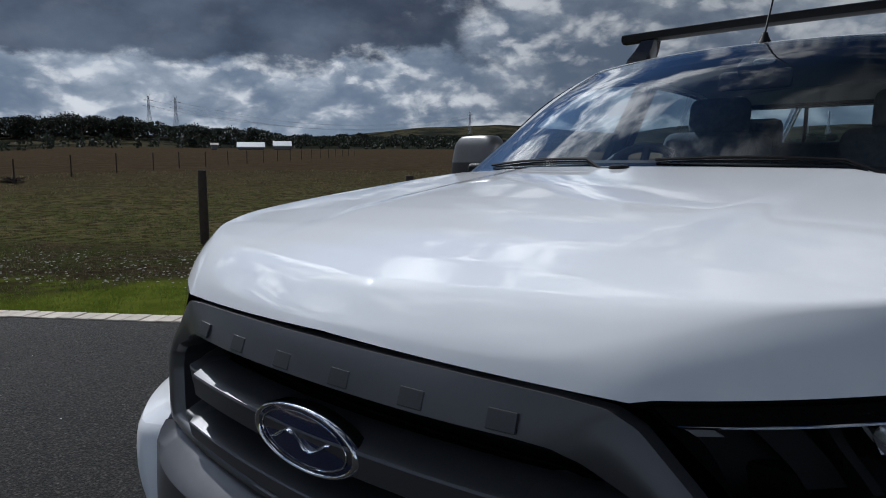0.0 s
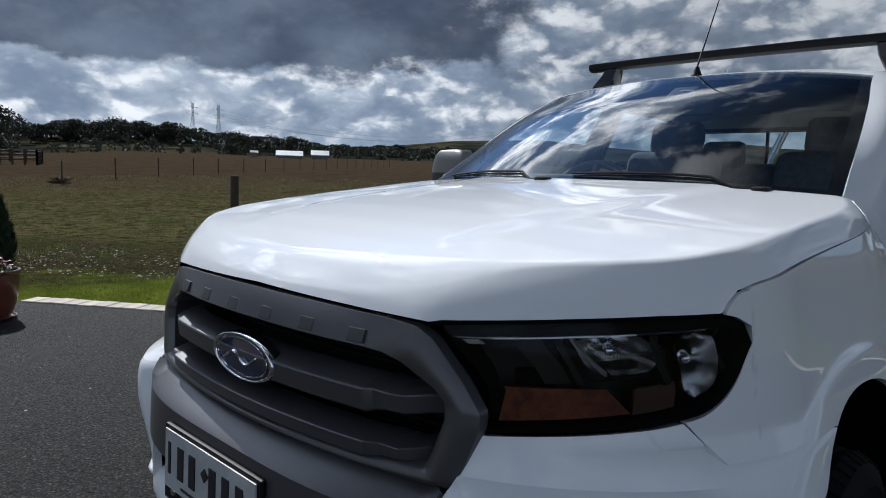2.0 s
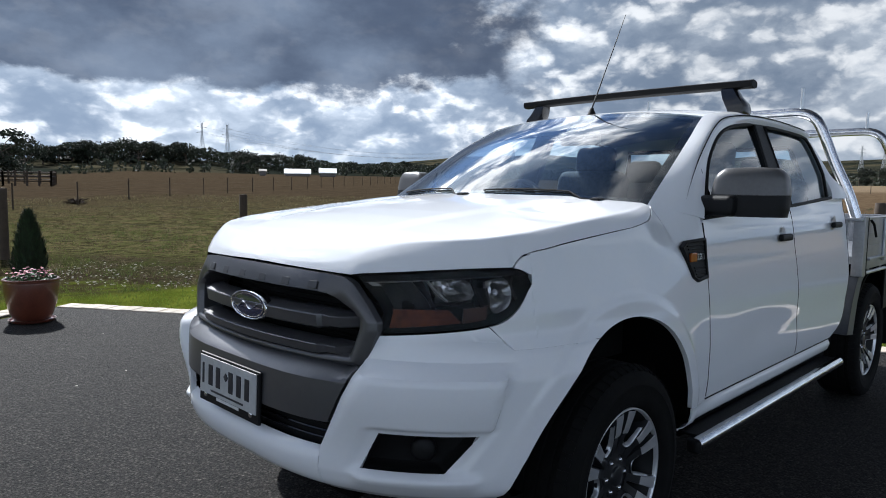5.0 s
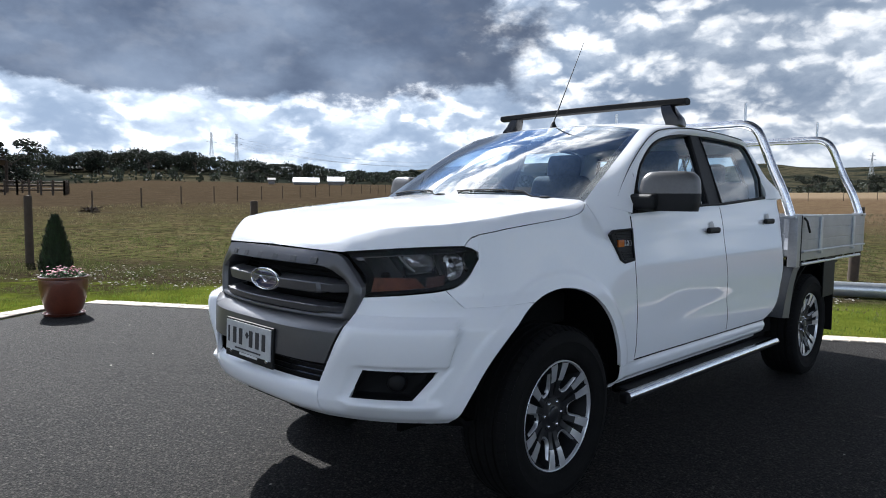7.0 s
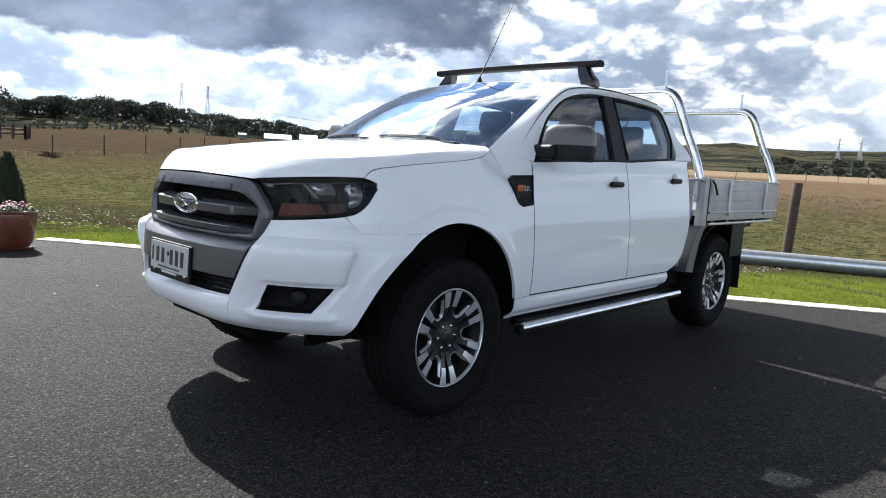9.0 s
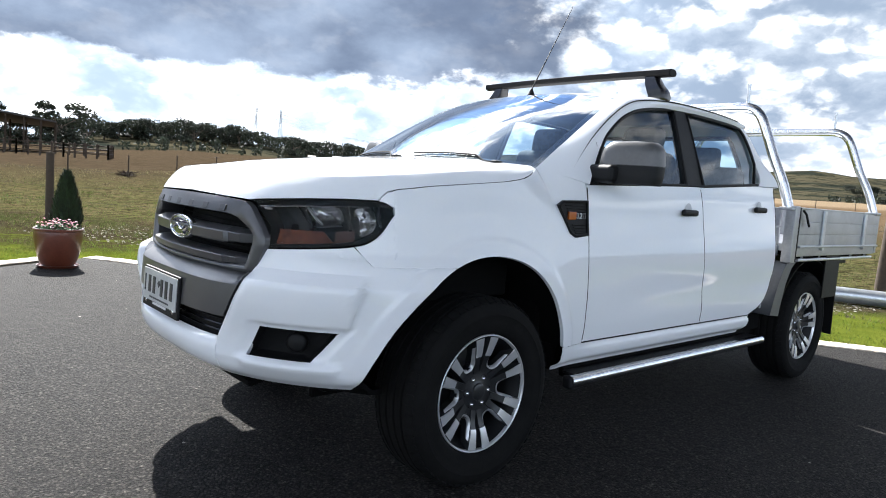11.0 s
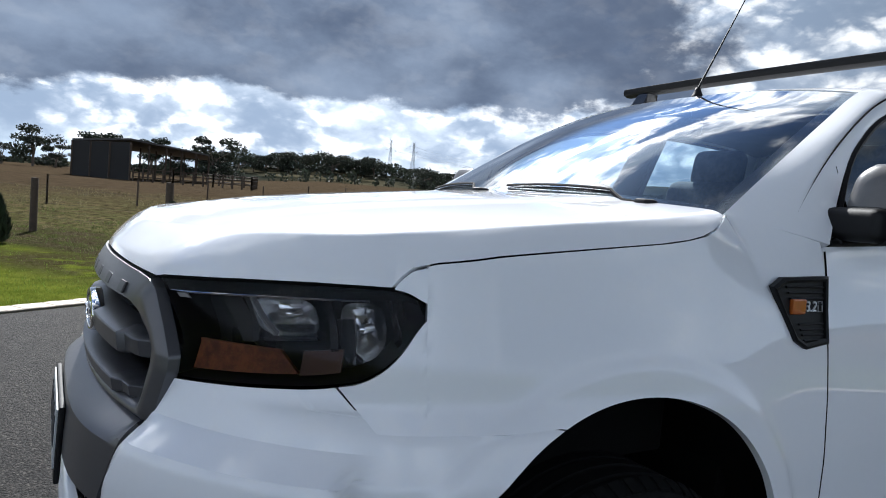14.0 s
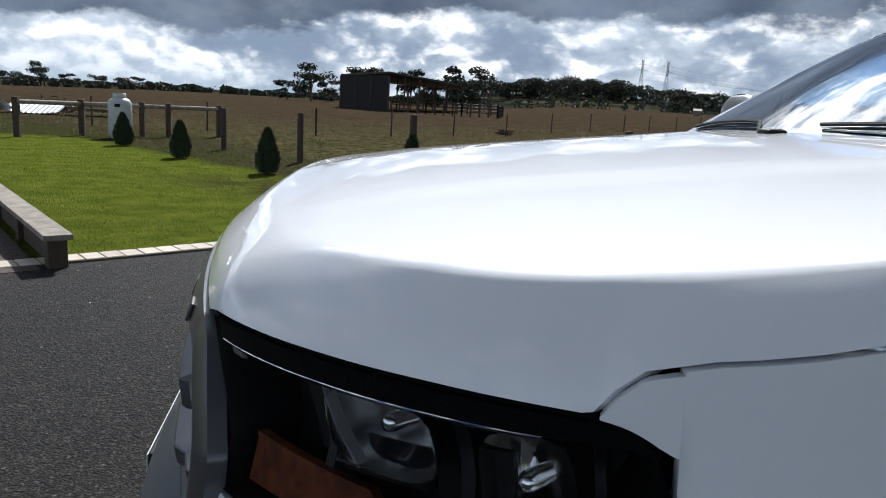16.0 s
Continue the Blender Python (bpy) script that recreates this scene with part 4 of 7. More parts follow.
def make_grey_panel():
    """The grey panel that carries the number plate, from the intake up to the grille."""
    zs = [.680, .682, .686, .695, .72, .75, .775, .792, .799, .803, .812, .83, .845]

    def p(u, z):
        edge = inner_phi(z) - .35
        phi = abs(u) * edge
        x, y, _ = skin(phi, z)
        k = .008 - .056 * max(0.0, (z - .800) / .045) * soft(-abs(u), -1.0, -.90) - middle(y)
        return (x - k, y * (1 if u <= 0 else -1), z)

    sheet("bumper_centre", p, np.linspace(-1, 1, 49), zs, GREY_TRIM, truck, (-1, 0, 0), .03, label="dark grey bumper centre", sharp=24)


make_grey_panel()


def surround_outline(kind, n=120):
    """Half outlines of the grille surround in (y, z), from top centre to bottom centre."""
    if kind == "outer":
        half = [(0, 1.103), (.20, 1.101), (.36, 1.097), (.425, 1.092), (.455, 1.076), (.515, 1.015), (.548, .972), (.549, .945), (.522, .862), (.505, .843), (.35, .839), (0, .838)]
    elif kind == "crest":
        half = [(0, 1.088), (.20, 1.086), (.34, 1.083), (.405, 1.078), (.430, 1.064), (.497, 1.009), (.527, .972), (.529, .945), (.505, .868), (.491, .852), (.34, .846), (0, .845)]
    else:
        half = [(0, 1.046), (.20, 1.045), (.33, 1.044), (.372, 1.040), (.404, 1.030), (.472, .998), (.496, .976), (.498, .945), (.480, .882), (.470, .862), (.30, .857), (0, .855)]
    pts = np.array(half)
    seg = np.concatenate([[0], np.cumsum(np.linalg.norm(np.diff(pts, axis=0), axis=1))])
    # same share of each leg for all three outlines
    want = []
    for i in range(len(pts) - 1):
        k = 8
        want += [tuple(pts[i] + (pts[i + 1] - pts[i]) * t / k) for t in range(k)]
    want.append(tuple(pts[-1]))
    for _ in range(1):
        want = [want[0]] + [tuple((np.array(want[i - 1]) + 2 * np.array(want[i]) + np.array(want[i + 1])) / 4) for i in range(1, len(want) - 1)] + [want[-1]]
    return want


def grille_x(y, z, off):
    return -.868 + .050 * (abs(y) / .45) ** 2 + .086 * (z - .962) - off


def make_grille():
    outer, crest, inner = (surround_outline(k) for k in ("outer", "crest", "inner"))
    rows = []
    for o, c, i in zip(outer, crest, inner):
        mid = ((c[0] * .45 + i[0] * .55), (c[1] * .45 + i[1] * .55))
        back = (i[0] * .97, .955 + (i[1] - .955) * .95)
        top = soft(o[1], 1.05, 1.092) * soft(-o[0], -.47, -.43)
        lip = -.856 + .042 * (o[0] / .443) ** 2

        def ease(x, to):
            return x + (to - x) * top

        rows.append([
            (ease(grille_x(*o, -.012), lip + .020), -o[0], o[1] - .004 * top),
            (ease(grille_x(*o, .008), lip - .006), -o[0], o[1] - .002),
            (ease(grille_x(*c, .020), lip - .014), -c[0], c[1]),
            (ease(grille_x(*mid, .020), lip - .024), -mid[0], mid[1]),
            (ease(grille_x(*i, .016), lip - .030), -i[0], i[1]),
            (ease(grille_x(*i, .004), lip - .018), -back[0], back[1]),
            (grille_x(*back, -.10), -back[0], back[1]),
        ])
    verts = [p for r in rows for p in r]
    faces = sheet_faces(len(rows), 7)
    k = len(verts)
    verts += [mirrored(p) for p in verts]
    faces += [tuple(i + k for i in reversed(f)) for f in faces]
    v, f = with_returns(verts, faces, (-1, 0, 0), 0)
    grille = mesh_object("grille_surround", v, f, GREY_TRIM, truck, "dark grey grille surround with raised letters", True, 38)

    # dark mesh behind
    def back(u, t):
        z = .84 + .21 * t
        y = -u * .50
        return (grille_x(y, z, -.135), y, z)

    sheet("grille_mesh", back, np.linspace(-1, 1, 25), np.linspace(0, 1, 8), INTAKE, truck, (-1, 0, 0), 0, label="black grille backing")
    for z in np.arange(.875, 1.03, .018):
        pts = [(grille_x(y, z, -.105), y, z) for y in np.linspace(-.45, .45, 19)]
        tube_object("grille_slat", pts, .003, INTAKE, truck, 6)

    # two thick cross bars with bright upper edges
    for name, z_mid, h, y_face, y_end in (("upper_bar", .962, .056, .345, .455), ("lower_bar", .879, .038, .355, .455)):
        def bar(u, t):
            y = u * y_end
            a = abs(y)
            off = .020 - .014 * soft(a, y_face, y_face + .012) - .050 * soft(a, y_face + .06, y_end)
            hh = h * (1 - .20 * soft(a, y_face, y_face + .03))
            prof = ((-.5, -.05), (-.5, .0), (-.42, .006), (.20, .010), (.26, .008), (.5, -.026), (.5, -.06))
            dz, dx = prof[t]
            return (grille_x(y, z_mid, off + dx), y, z_mid + hh * dz)
        ys = np.concatenate([np.linspace(-1, -.78, 6), np.linspace(-.76, .76, 25), np.linspace(.78, 1, 6)])
        sheet(name, bar, ys, range(7), GREY_TRIM, truck, (-1, 0, 0), 0, sharp=25)

    # raised letter blocks: plain bars along the surround's top, darkened for relief shade
    for k in range(6):
        y = .315 - .126 * k
        z = 1.060
        mid_x = -.856 + .042 * (y / .443) ** 2 - .0225
        yaw = math.degrees(math.atan(.084 * y / .443 ** 2))
        bm = block((.005, .038, .024), (mid_x - .0010, y, z), .0016, Matrix.Rotation(radians(-yaw), 4, "Z") @ Matrix.Rotation(radians(21), 4, "Y"))
        part("raised_bar", bm, LETTER_SHADE, grille, "raised letter shape darkened for relief shade")

    # oval badge
    bx = grille_x(0, .962, .024)
    seg, badge_rows = 48, []
    for r, d in ((1.0, .020), (1.0, .004), (.97, -.004), (.92, -.006), (.885, -.002)):
        badge_rows.append([(bx + d, .118 * r * math.cos(t), .962 + .048 * r * math.sin(t)) for t in np.linspace(0, 2 * math.pi, seg, endpoint=False)])
    v = [p for r in badge_rows for p in r]
    v, f = with_returns(v, sheet_faces(5, seg, closed=True), (-1, 0, 0), 0)
    badge = mesh_object("badge", v, f, CHROME, truck, "chrome-rimmed dark blue oval badge")
    face = [[(bx - .001 - .004 * (1 - r * r), .106 * r * math.cos(t), .962 + .0435 * r * math.sin(t)) for t in np.linspace(0, 2 * math.pi, seg, endpoint=False)] for r in (1.0, .75, .5, .25, .02)]
    v = [p for r in face for p in r]
    v, f = with_returns(v, sheet_faces(5, seg, closed=True), (-1, 0, 0), 0)
    mesh_object("badge_face", v, f, OVAL_BLUE, badge)
    wave = [(bx - .0065, y, .962 + .010 * math.sin(y * 70)) for y in np.linspace(.066, -.066, 24)]
    tube_object("badge_mark", wave, [.003 + .003 * abs(math.sin(i * .55)) for i in range(24)], CHROME, badge, 6, squash=.5)
    ringp = [(bx - .0035, .094 * math.cos(t), .962 + .0375 * math.sin(t)) for t in np.linspace(0, 2 * math.pi, 48, endpoint=False)]
    tube_object("badge_ring", ringp, .0012, CHROME, badge, 6, True)


make_grille()


def make_lamp(s):
    us = np.linspace(0, 1, 26)
    vs = np.linspace(0, 1, 9)

    def at(u, v, off=0.0):
        inner = table(v, (0, .35, .5, 1), (37.9, 38.9, 37.9, 32.0))
        phi = inner + (76.25 - inner) * u
        lo, hi = lamp_low(max(37.5, phi)), lamp_top(phi)
        z = lo + (hi - lo) * v
        return side(skin(phi, z, off), s)

    lamp = new("headlight")
    lamp.parent = truck
    lamp["label"] = "clear headlight with black housing and amber indicator"
    ring = [(u, 0) for u in np.linspace(0, 1, 30)] + [(u, 1) for u in np.linspace(1, 0, 30)[1:]]
    ring += [(0, v) for v in np.linspace(1, 0, 10)[1:-1]]
    rows = [[at(.5 + (u - .5) * k, .5 + (v - .5) * k, d) for u, v in ring] for k, d in ((.998, .0005), (.985, -.010), (.97, -.035), (.94, -.085), (.5, -.095), (.02, -.095))]
    v = [q for r in rows for q in r]
    v, f = with_returns(v, sheet_faces(len(rows), len(ring), closed=True), lambda q: away(q), 0)
    mesh_object("housing", v, f, LAMP_DARK, lamp, "black lamp housing", True, 50)
    ln = sheet("lens", lambda u, t: at(.004 + .992 * u, .006 + .988 * t, .003), us, vs, LENS, lamp, lambda q: away(q), 0, label="clear curved lens")
    # a darker band along the top edge of the lens
    sheet("upper_trim", lambda u, t: at(.01 + .97 * u, .87 + .125 * t, -.003), us, np.linspace(0, 1, 3), DARK, lamp, lambda q: away(q), 0)
    tube_object("trim_strip", [at(u, .87, -.006) for u in np.linspace(.02, .80, 24)], .0032, CHROME, lamp, 6)

    def bowl(name, uc, vc, ru, rv, depth, mat_used, lbl):
        rows_b = []
        for k, d in ((1.0, -.012), (.97, -.03), (.85, -.055), (.62, -.075), (.35, -.085), (.04, -.088)):
            rows_b.append([at(uc + ru * k * math.copysign(abs(math.cos(t)) ** .6, math.cos(t)), vc + rv * k * math.copysign(abs(math.sin(t)) ** .6, math.sin(t)), d * depth) for t in np.linspace(0, 2 * math.pi, 18, endpoint=False)])
        vb = [q for r in rows_b for q in r]
        vb, fb = with_returns(vb, sheet_faces(6, 18, closed=True), lambda q: away(q), 0)
        return mesh_object(name, vb, fb, mat_used, lamp, lbl, True, 24)

    bowl("reflector", .475, .67, .125, .19, 1.0, REFLECTOR, "faceted chrome reflector")
    bowl("reflector", .765, .50, .085, .34, 1.0, REFLECTOR, "faceted chrome reflector")
    # bulbs with their caps
    for uc, vc in ((.475, .67), (.765, .50)):
        c = Vector(at(uc, vc, -.045))
        bv, bf = lathe([(.001, -.012), (.006, -.011), (.009, -.004), (.009, .02)], 16, "y")
        turn = Matrix.Rotation(radians(-58 * s), 3, "Z")
        mesh_object("bulb_cap", [tuple(turn @ Vector(q) + c) for q in bv], bf, CHROME, lamp)
    # amber indicator along the lower inner corner
    sheet("indicator", lambda u, t: at(.05 + (.46 - .10 * t) * u, .07 + .32 * t * (1 - .22 * u), -.020 - .010 * u), np.linspace(0, 1, 12), np.linspace(0, 1, 9), AMBER, lamp, lambda q: away(q), .012, label="amber indicator")
    # smoked lower bezel that runs on from the indicator to the outer reflector
    sheet("lower_bezel", lambda u, t: at(.515 + .165 * u, .06 + .25 * t + .01 * u, -.028), np.linspace(0, 1, 10), np.linspace(0, 1, 5), BEZEL, lamp, lambda q: away(q), .012, label="smoked brown lower bezel")
    # bezel that hoods the inner reflector
    sheet("reflector_shelf", lambda u, t: at(.33 + .25 * u - .03 * t, .44 + .10 * t + .02 * u, -.022 - .030 * t), np.linspace(0, 1, 10), np.linspace(0, 1, 4), GLOSS_BLACK, lamp, lambda q: away(q), .008)
    sheet("reflector_rim", lambda u, t: at(.355 + .012 * t + .055 * u * u, .88 - .40 * u, -.014 - .01 * t), np.linspace(0, 1, 12), (0, 1), MIRROR_GREY, lamp, lambda q: away(q), .004)
    # dividing walls inside the housing
    for u0, u1, v0, v1 in ((.30, .325, .40, .95), (.625, .655, .34, .86), (.885, .905, .2, .8)):
        sheet("divider", lambda u, t: at(u0 + (u1 - u0) * u, v0 + (v1 - v0) * t, -.020 - .02 * math.sin(t * 3)), np.linspace(0, 1, 4), np.linspace(0, 1, 9), BLACK, lamp, lambda q: away(q), .06)
    sheet("ribbed_plate", lambda u, t: at(.035 + .05 * u - .02 * t, .80 + .10 * t, -.010), np.linspace(0, 1, 6), np.linspace(0, 1, 4), MIRROR_GREY, lamp, lambda q: away(q), .004)
    sheet("light_guide", lambda u, t: at(.66 + .07 * u, .12 + .50 * t, -.05), np.linspace(0, 1, 4), np.linspace(0, 1, 6), BLACK, lamp, lambda q: away(q), .01)
    sheet("light_guide", lambda u, t: at(.20 + .10 * u - .05 * t, .34 + .50 * t, -.06), np.linspace(0, 1, 4), np.linspace(0, 1, 6), BLACK, lamp, lambda q: away(q), .01)
    # black gap above the lamp, under the hood
    tube_object("seal", [side(skin(phi, lamp_top(phi) + .001, -.014), s) for phi in np.linspace(31, 72, 24)], .008, DARK, lamp, 6)


both(make_lamp)


def make_plate():
    bx, tilt = -.950, 2.0
    rot = Matrix.Rotation(radians(tilt), 4, "Y")
    at = Vector((bx, .028, .700))
    holder = part("number_plate", block((.012, .394, .168), at + Vector((0, 0, -.006)), .004, rot), BLACK, truck, "framed white number plate")
    part("plate_sheet", block((.004, .372, .128), at + Vector((-.008, 0, .006)), .001, rot), PLATE, holder)
    for k, w in enumerate((.020, .046, .046, .046, .046, .046)):
        y = .150 - .052 * k - (.034 if k > 2 else 0) + .012
        part("character_bar", block((.003, w * .60, .070), at + Vector((-.0105, y, .010)), .001, rot), PLATE_INK, holder)
    part("crest_mark", block((.003, .022, .022), at + Vector((-.0105, .004, .022)), .002, rot @ Matrix.Rotation(radians(45), 4, "X")), PLATE_INK, holder)
    part("slogan_bar", block((.003, .22, .008), at + Vector((-.0105, 0, -.043)), .001, rot), PLATE_INK, holder)
    part("maker_bar", block((.003, .15, .010), at + Vector((-.008, 0, -.066)), .001, rot), WHITE_MARK, holder)
    for y in (.15, -.15):
        bv, bf = lathe([(.001, -.003), (.008, -.003), (.010, 0), (.010, .006)], 14, "y")
        turn = Matrix.Rotation(radians(-90), 3, "Z")
        mesh_object("screw", [tuple(turn @ Vector(q) + at + Vector((-.0085, y, -.064))) for q in bv], bf, CHROME, holder)


make_plate()


# --- windscreen, pillars, roof
def screen_edge(t):
    """The near edge of the windscreen from its foot to its head."""
    return curve_through([(.375, -.735, 1.303), (.60, -.705, 1.442), (.85, -.665, 1.590), (1.085, -.622, 1.708)], 41)[int(round(t * 40))]


def screen_mid(t):
    return curve_through([(.255, 0, 1.325), (.52, 0, 1.483), (.80, 0, 1.632), (1.075, 0, 1.752)], 41)[int(round(t * 40))]


def screen(u, t):
    e, m = np.array(screen_edge(t)), np.array(screen_mid(t))
    k = abs(u) ** 2.3
    x, z = m[0] + (e[0] - m[0]) * k, m[2] + (e[2] - m[2]) * k
    return (x, e[1] * abs(u) * (1 if u <= 0 else -1), z)


TS = [i / 40 for i in range(0, 41, 2)]
US = np.linspace(-1, 1, 33)
ws = sheet("windscreen", screen, US, TS, WINDSCREEN, truck, (-1, 0, 1), 0, label="clear curved windscreen")


def frit(u, t):
    q = np.array(screen(u, t))
    return tuple(q + np.array((.004, 0, -.004)))


sheet("windscreen_border", frit, US, [0, .05], GLOSS_BLACK, ws, (-1, 0, 1), 0, label="black painted border")
sheet("windscreen_border", frit, US, [.95, 1.0], GLOSS_BLACK, ws, (-1, 0, 1), 0)
for s in (-1, 1):
    sheet("windscreen_border", frit, np.linspace(.945 * s, s, 3), TS, GLOSS_BLACK, ws, (-1, 0, 1), 0)
part("sensor_pod", block((.09, .11, .05), (.985, -.015, 1.665), .015, Matrix.Rotation(radians(-30), 4, "Y")), CABIN, ws)
tube_object("sticker", [(.905, -.06 + .03 * math.cos(t), 1.668 + .006 * math.sin(t)) for t in np.linspace(0, 6.28, 16, endpoint=False)], .004, WHITE_MARK, ws, 6, True)


def flank(x, z):
    """The leaning plane of the side windows."""
    return .852 - .37 * (z - 1.25) - .10 * max(0, z - 1.45) ** 1.5


WIN_TOP = [(.615, 1.252), (.70, 1.365), (.80, 1.470), (.92, 1.555), (1.05, 1.622), (1.20, 1.668), (1.40, 1.698), (1.60, 1.710), (1.85, 1.714), (2.10, 1.710), (2.28, 1.703), (2.375, 1.690)]
ROOF_EDGE = [(.375, -.735, 1.303), (.485, -.72, 1.372), (.60, -.705, 1.442), (.85, -.668, 1.590), (1.085, -.624, 1.710), (1.20, -.632, 1.735), (1.40, -.638, 1.757), (1.63, -.640, 1.768), (1.90, -.640, 1.766), (2.15, -.642, 1.755), (2.35, -.648, 1.735), (2.470, -.655, 1.712)]


def make_pillars(s):
    n = 60
    a = curve_through(ROOF_EDGE, n)
    b = [(x, -flank(x, z) - .004, z) for x, z in [(p[0], p[2]) for p in curve_through([(x, 0, z) for x, z in WIN_TOP], n)]]

    def p(i, t):
        q = np.array(a[i]) * (1 - t) + np.array(b[i]) * t
        q[1] -= .022 * math.sin(t * math.pi) * (.5 + .5 * soft(i, 0, 14))
        q[2] += .010 * math.sin(t * math.pi) * soft(i, 0, 14)
        return side(tuple(q), s)

    sheet("roof_side", p, range(n), np.linspace(0, 1, 8), PAINT, truck, (0, -s, .3), .02)
    # the seam round the door frames
    seam = [np.array(p(i, .56)) + np.array((0, -s * .0040, .0022)) for i in range(2, n - 3)]
    tube_object("door_frame_seam", [tuple(q) for q in seam], [.0028 * soft(i, -1, 9) for i in range(len(seam))], DARK, truck, 6)
    # rear pillar
    outer = curve_through([(2.470, 0, 1.712), (2.524, 0, 1.63), (2.567, 0, 1.52), (2.588, 0, 1.42), (2.592, 0, 1.340)], 24)
    inner = curve_through([(2.372, 0, 1.690), (2.405, 0, 1.62), (2.432, 0, 1.52), (2.435, 0, 1.43), (2.400, 0, 1.36), (2.340, 0, 1.336)], 24)

    def c(i, t):
        x, z = np.array(outer[i])[[0, 2]] * (1 - t) + np.array(inner[i])[[0, 2]] * t
        y = flank(x, z) + .006 * math.sin(t * math.pi) - .03 * (1 - t) ** 3 * soft(z, 1.38, 1.52) + .022 * soft(-z, -1.50, -1.345) + .026 * (1 - t) * soft(-z, -1.68, -1.42)
        return side((x, -y, z), s)

    sheet("rear_pillar", c, range(24), np.linspace(0, 1, 7), PAINT, truck, (0, -s, 0), .02)
    # middle pillar
    sheet("middle_pillar", lambda x, t: side((1.475 + (x * .215) + t * (.075 - .055 * x), -flank(1.5, 1.29 + .42 * t) - .002, 1.285 + .428 * t), s), np.linspace(0, 1, 4), np.linspace(0, 1, 10), BLACK, truck, (0, -s, 0), .03, label="black middle pillar trim")

    # door glass
    def pane(name, top, x0, x1, foot0, foot1):
        bot = [(foot0[0] + (foot1[0] - foot0[0]) * k, foot0[1] + (foot1[1] - foot0[1]) * k) for k in np.linspace(0, 1, 20)]
        tp = [(q[0], q[2]) for q in curve_through([(x, 0, z) for x, z in top], 20)]
        ob = sheet(name, lambda i, t: side((bot[i][0] * (1 - t) + tp[i][0] * t, -flank(0, bot[i][1] * (1 - t) + tp[i][1] * t) + .010, bot[i][1] * (1 - t) + tp[i][1] * t), s), range(20), np.linspace(0, 1, 10), SIDE_GLASS, truck, (0, -s, 0), 0, label="tinted side window")
        loop = bot + list(reversed(tp))
        tube_object("window_seal", [side((x, -flank(0, z) - .003, z), s) for x, z in loop], .009, BLACK, ob, 6, True)
        return ob

    pane("front_window", [(.655, 1.285), (.80, 1.462), (.92, 1.547), (1.05, 1.614), (1.20, 1.660), (1.40, 1.690), (1.560, 1.702)], 0, 0, (.66, 1.258), (1.49, 1.292))
    pane("rear_window", [(1.700, 1.704), (1.85, 1.706), (2.10, 1.702), (2.27, 1.695), (2.365, 1.678), (2.408, 1.58), (2.420, 1.47)], 0, 0, (1.68, 1.297), (2.335, 1.338))
    # black strip along the belt and the mirror's triangle
    tube_object("belt_strip", [side((x, -half_width(x, belt_z(x)) + .006, belt_z(x) + .004), s) for x in np.linspace(.62, 2.36, 30)], .010, BLACK, truck, 6)
    sheet("mirror_triangle", lambda u, t: side((.625 + .115 * u + .085 * t * (1 - u), -flank(0, 1.262 + (.03 + .16 * u) * t) - .001, 1.262 + (.03 + .16 * u) * t), s), np.linspace(0, 1, 6), np.linspace(0, 1, 5), GLOSS_BLACK, truck, (0, -s, 0), .01)


both(make_pillars)


def roof(u, x):
    e = curve_through(ROOF_EDGE, 120)
    ex, ey, ez = [q[0] for q in e], [-q[1] for q in e], [q[2] for q in e]
    y_e, z_e = table(x, ex, ey), table(x, ex, ez)
    zc = table(x, (1.075, 1.15, 1.3, 1.6, 2.0, 2.3, 2.47), (1.752, 1.768, 1.786, 1.803, 1.803, 1.790, 1.768))
    k = abs(u) ** 2.6
    ribs = .004 * math.cos(abs(u) * 14) * soft(x, 1.3, 1.5) * soft(-x, -2.4, -2.2) * soft(-abs(u), -.75, -.6)
    return (x, u * y_e, zc + (z_e - zc) * k + ribs)


sheet("roof", roof, np.linspace(-1, 1, 33), [1.080, 1.10, 1.13, 1.17, 1.22, 1.3, 1.4, 1.5, 1.6, 1.75, 1.9, 2.05, 2.2, 2.3, 2.38, 2.44, 2.470], PAINT, truck, (0, 0, 1), .02)


def make_cab_back():
    def p(u, z):
        x = table(z, (.55, 1.2, 1.345, 1.52, 1.63, 1.712, 1.765), (2.590, 2.592, 2.588, 2.560, 2.520, 2.470, 2.462))
        half = min(flank(0, z), .86) if z > 1.25 else .86
        half = half if z < 1.70 else .655 * (1 - soft(z, 1.70, 1.77) * .5)
        return (x - .004, u * (half - .012), z)
    us = [-1, -.92, -.80, -.70, -.4, 0, .4, .70, .80, .92, 1]
    zs = [.55, .7, .9, 1.1, 1.25, 1.33, 1.40, 1.5, 1.6, 1.645, 1.70, 1.735, 1.765]
    sheet("cab_back", p, us, zs, PAINT, truck, (1, 0, 0), .03, skip=lambda i, j: 2 <= i < 8 and 5 <= j < 9)
    sheet("rear_glass", p, us[2:9], zs[5:10], SIDE_GLASS, truck, (1, 0, 0), 0, label="rear cab window")
    loop = [p(u, 1.33) for u in np.linspace(-.8, .8, 9)] + [p(.8, z) for z in (1.4, 1.5, 1.6)] + [p(u, 1.645) for u in np.linspace(.8, -.8, 9)] + [p(-.8, z) for z in (1.6, 1.5, 1.4)]
    tube_object("rear_glass_seal", loop, .016, BLACK, truck, 6, True)
    for u in (-.26, .26):
        tube_object("rear_glass_bar", [p(u, z) for z in (1.33, 1.5, 1.645)], .010, BLACK, truck, 6)


make_cab_back()


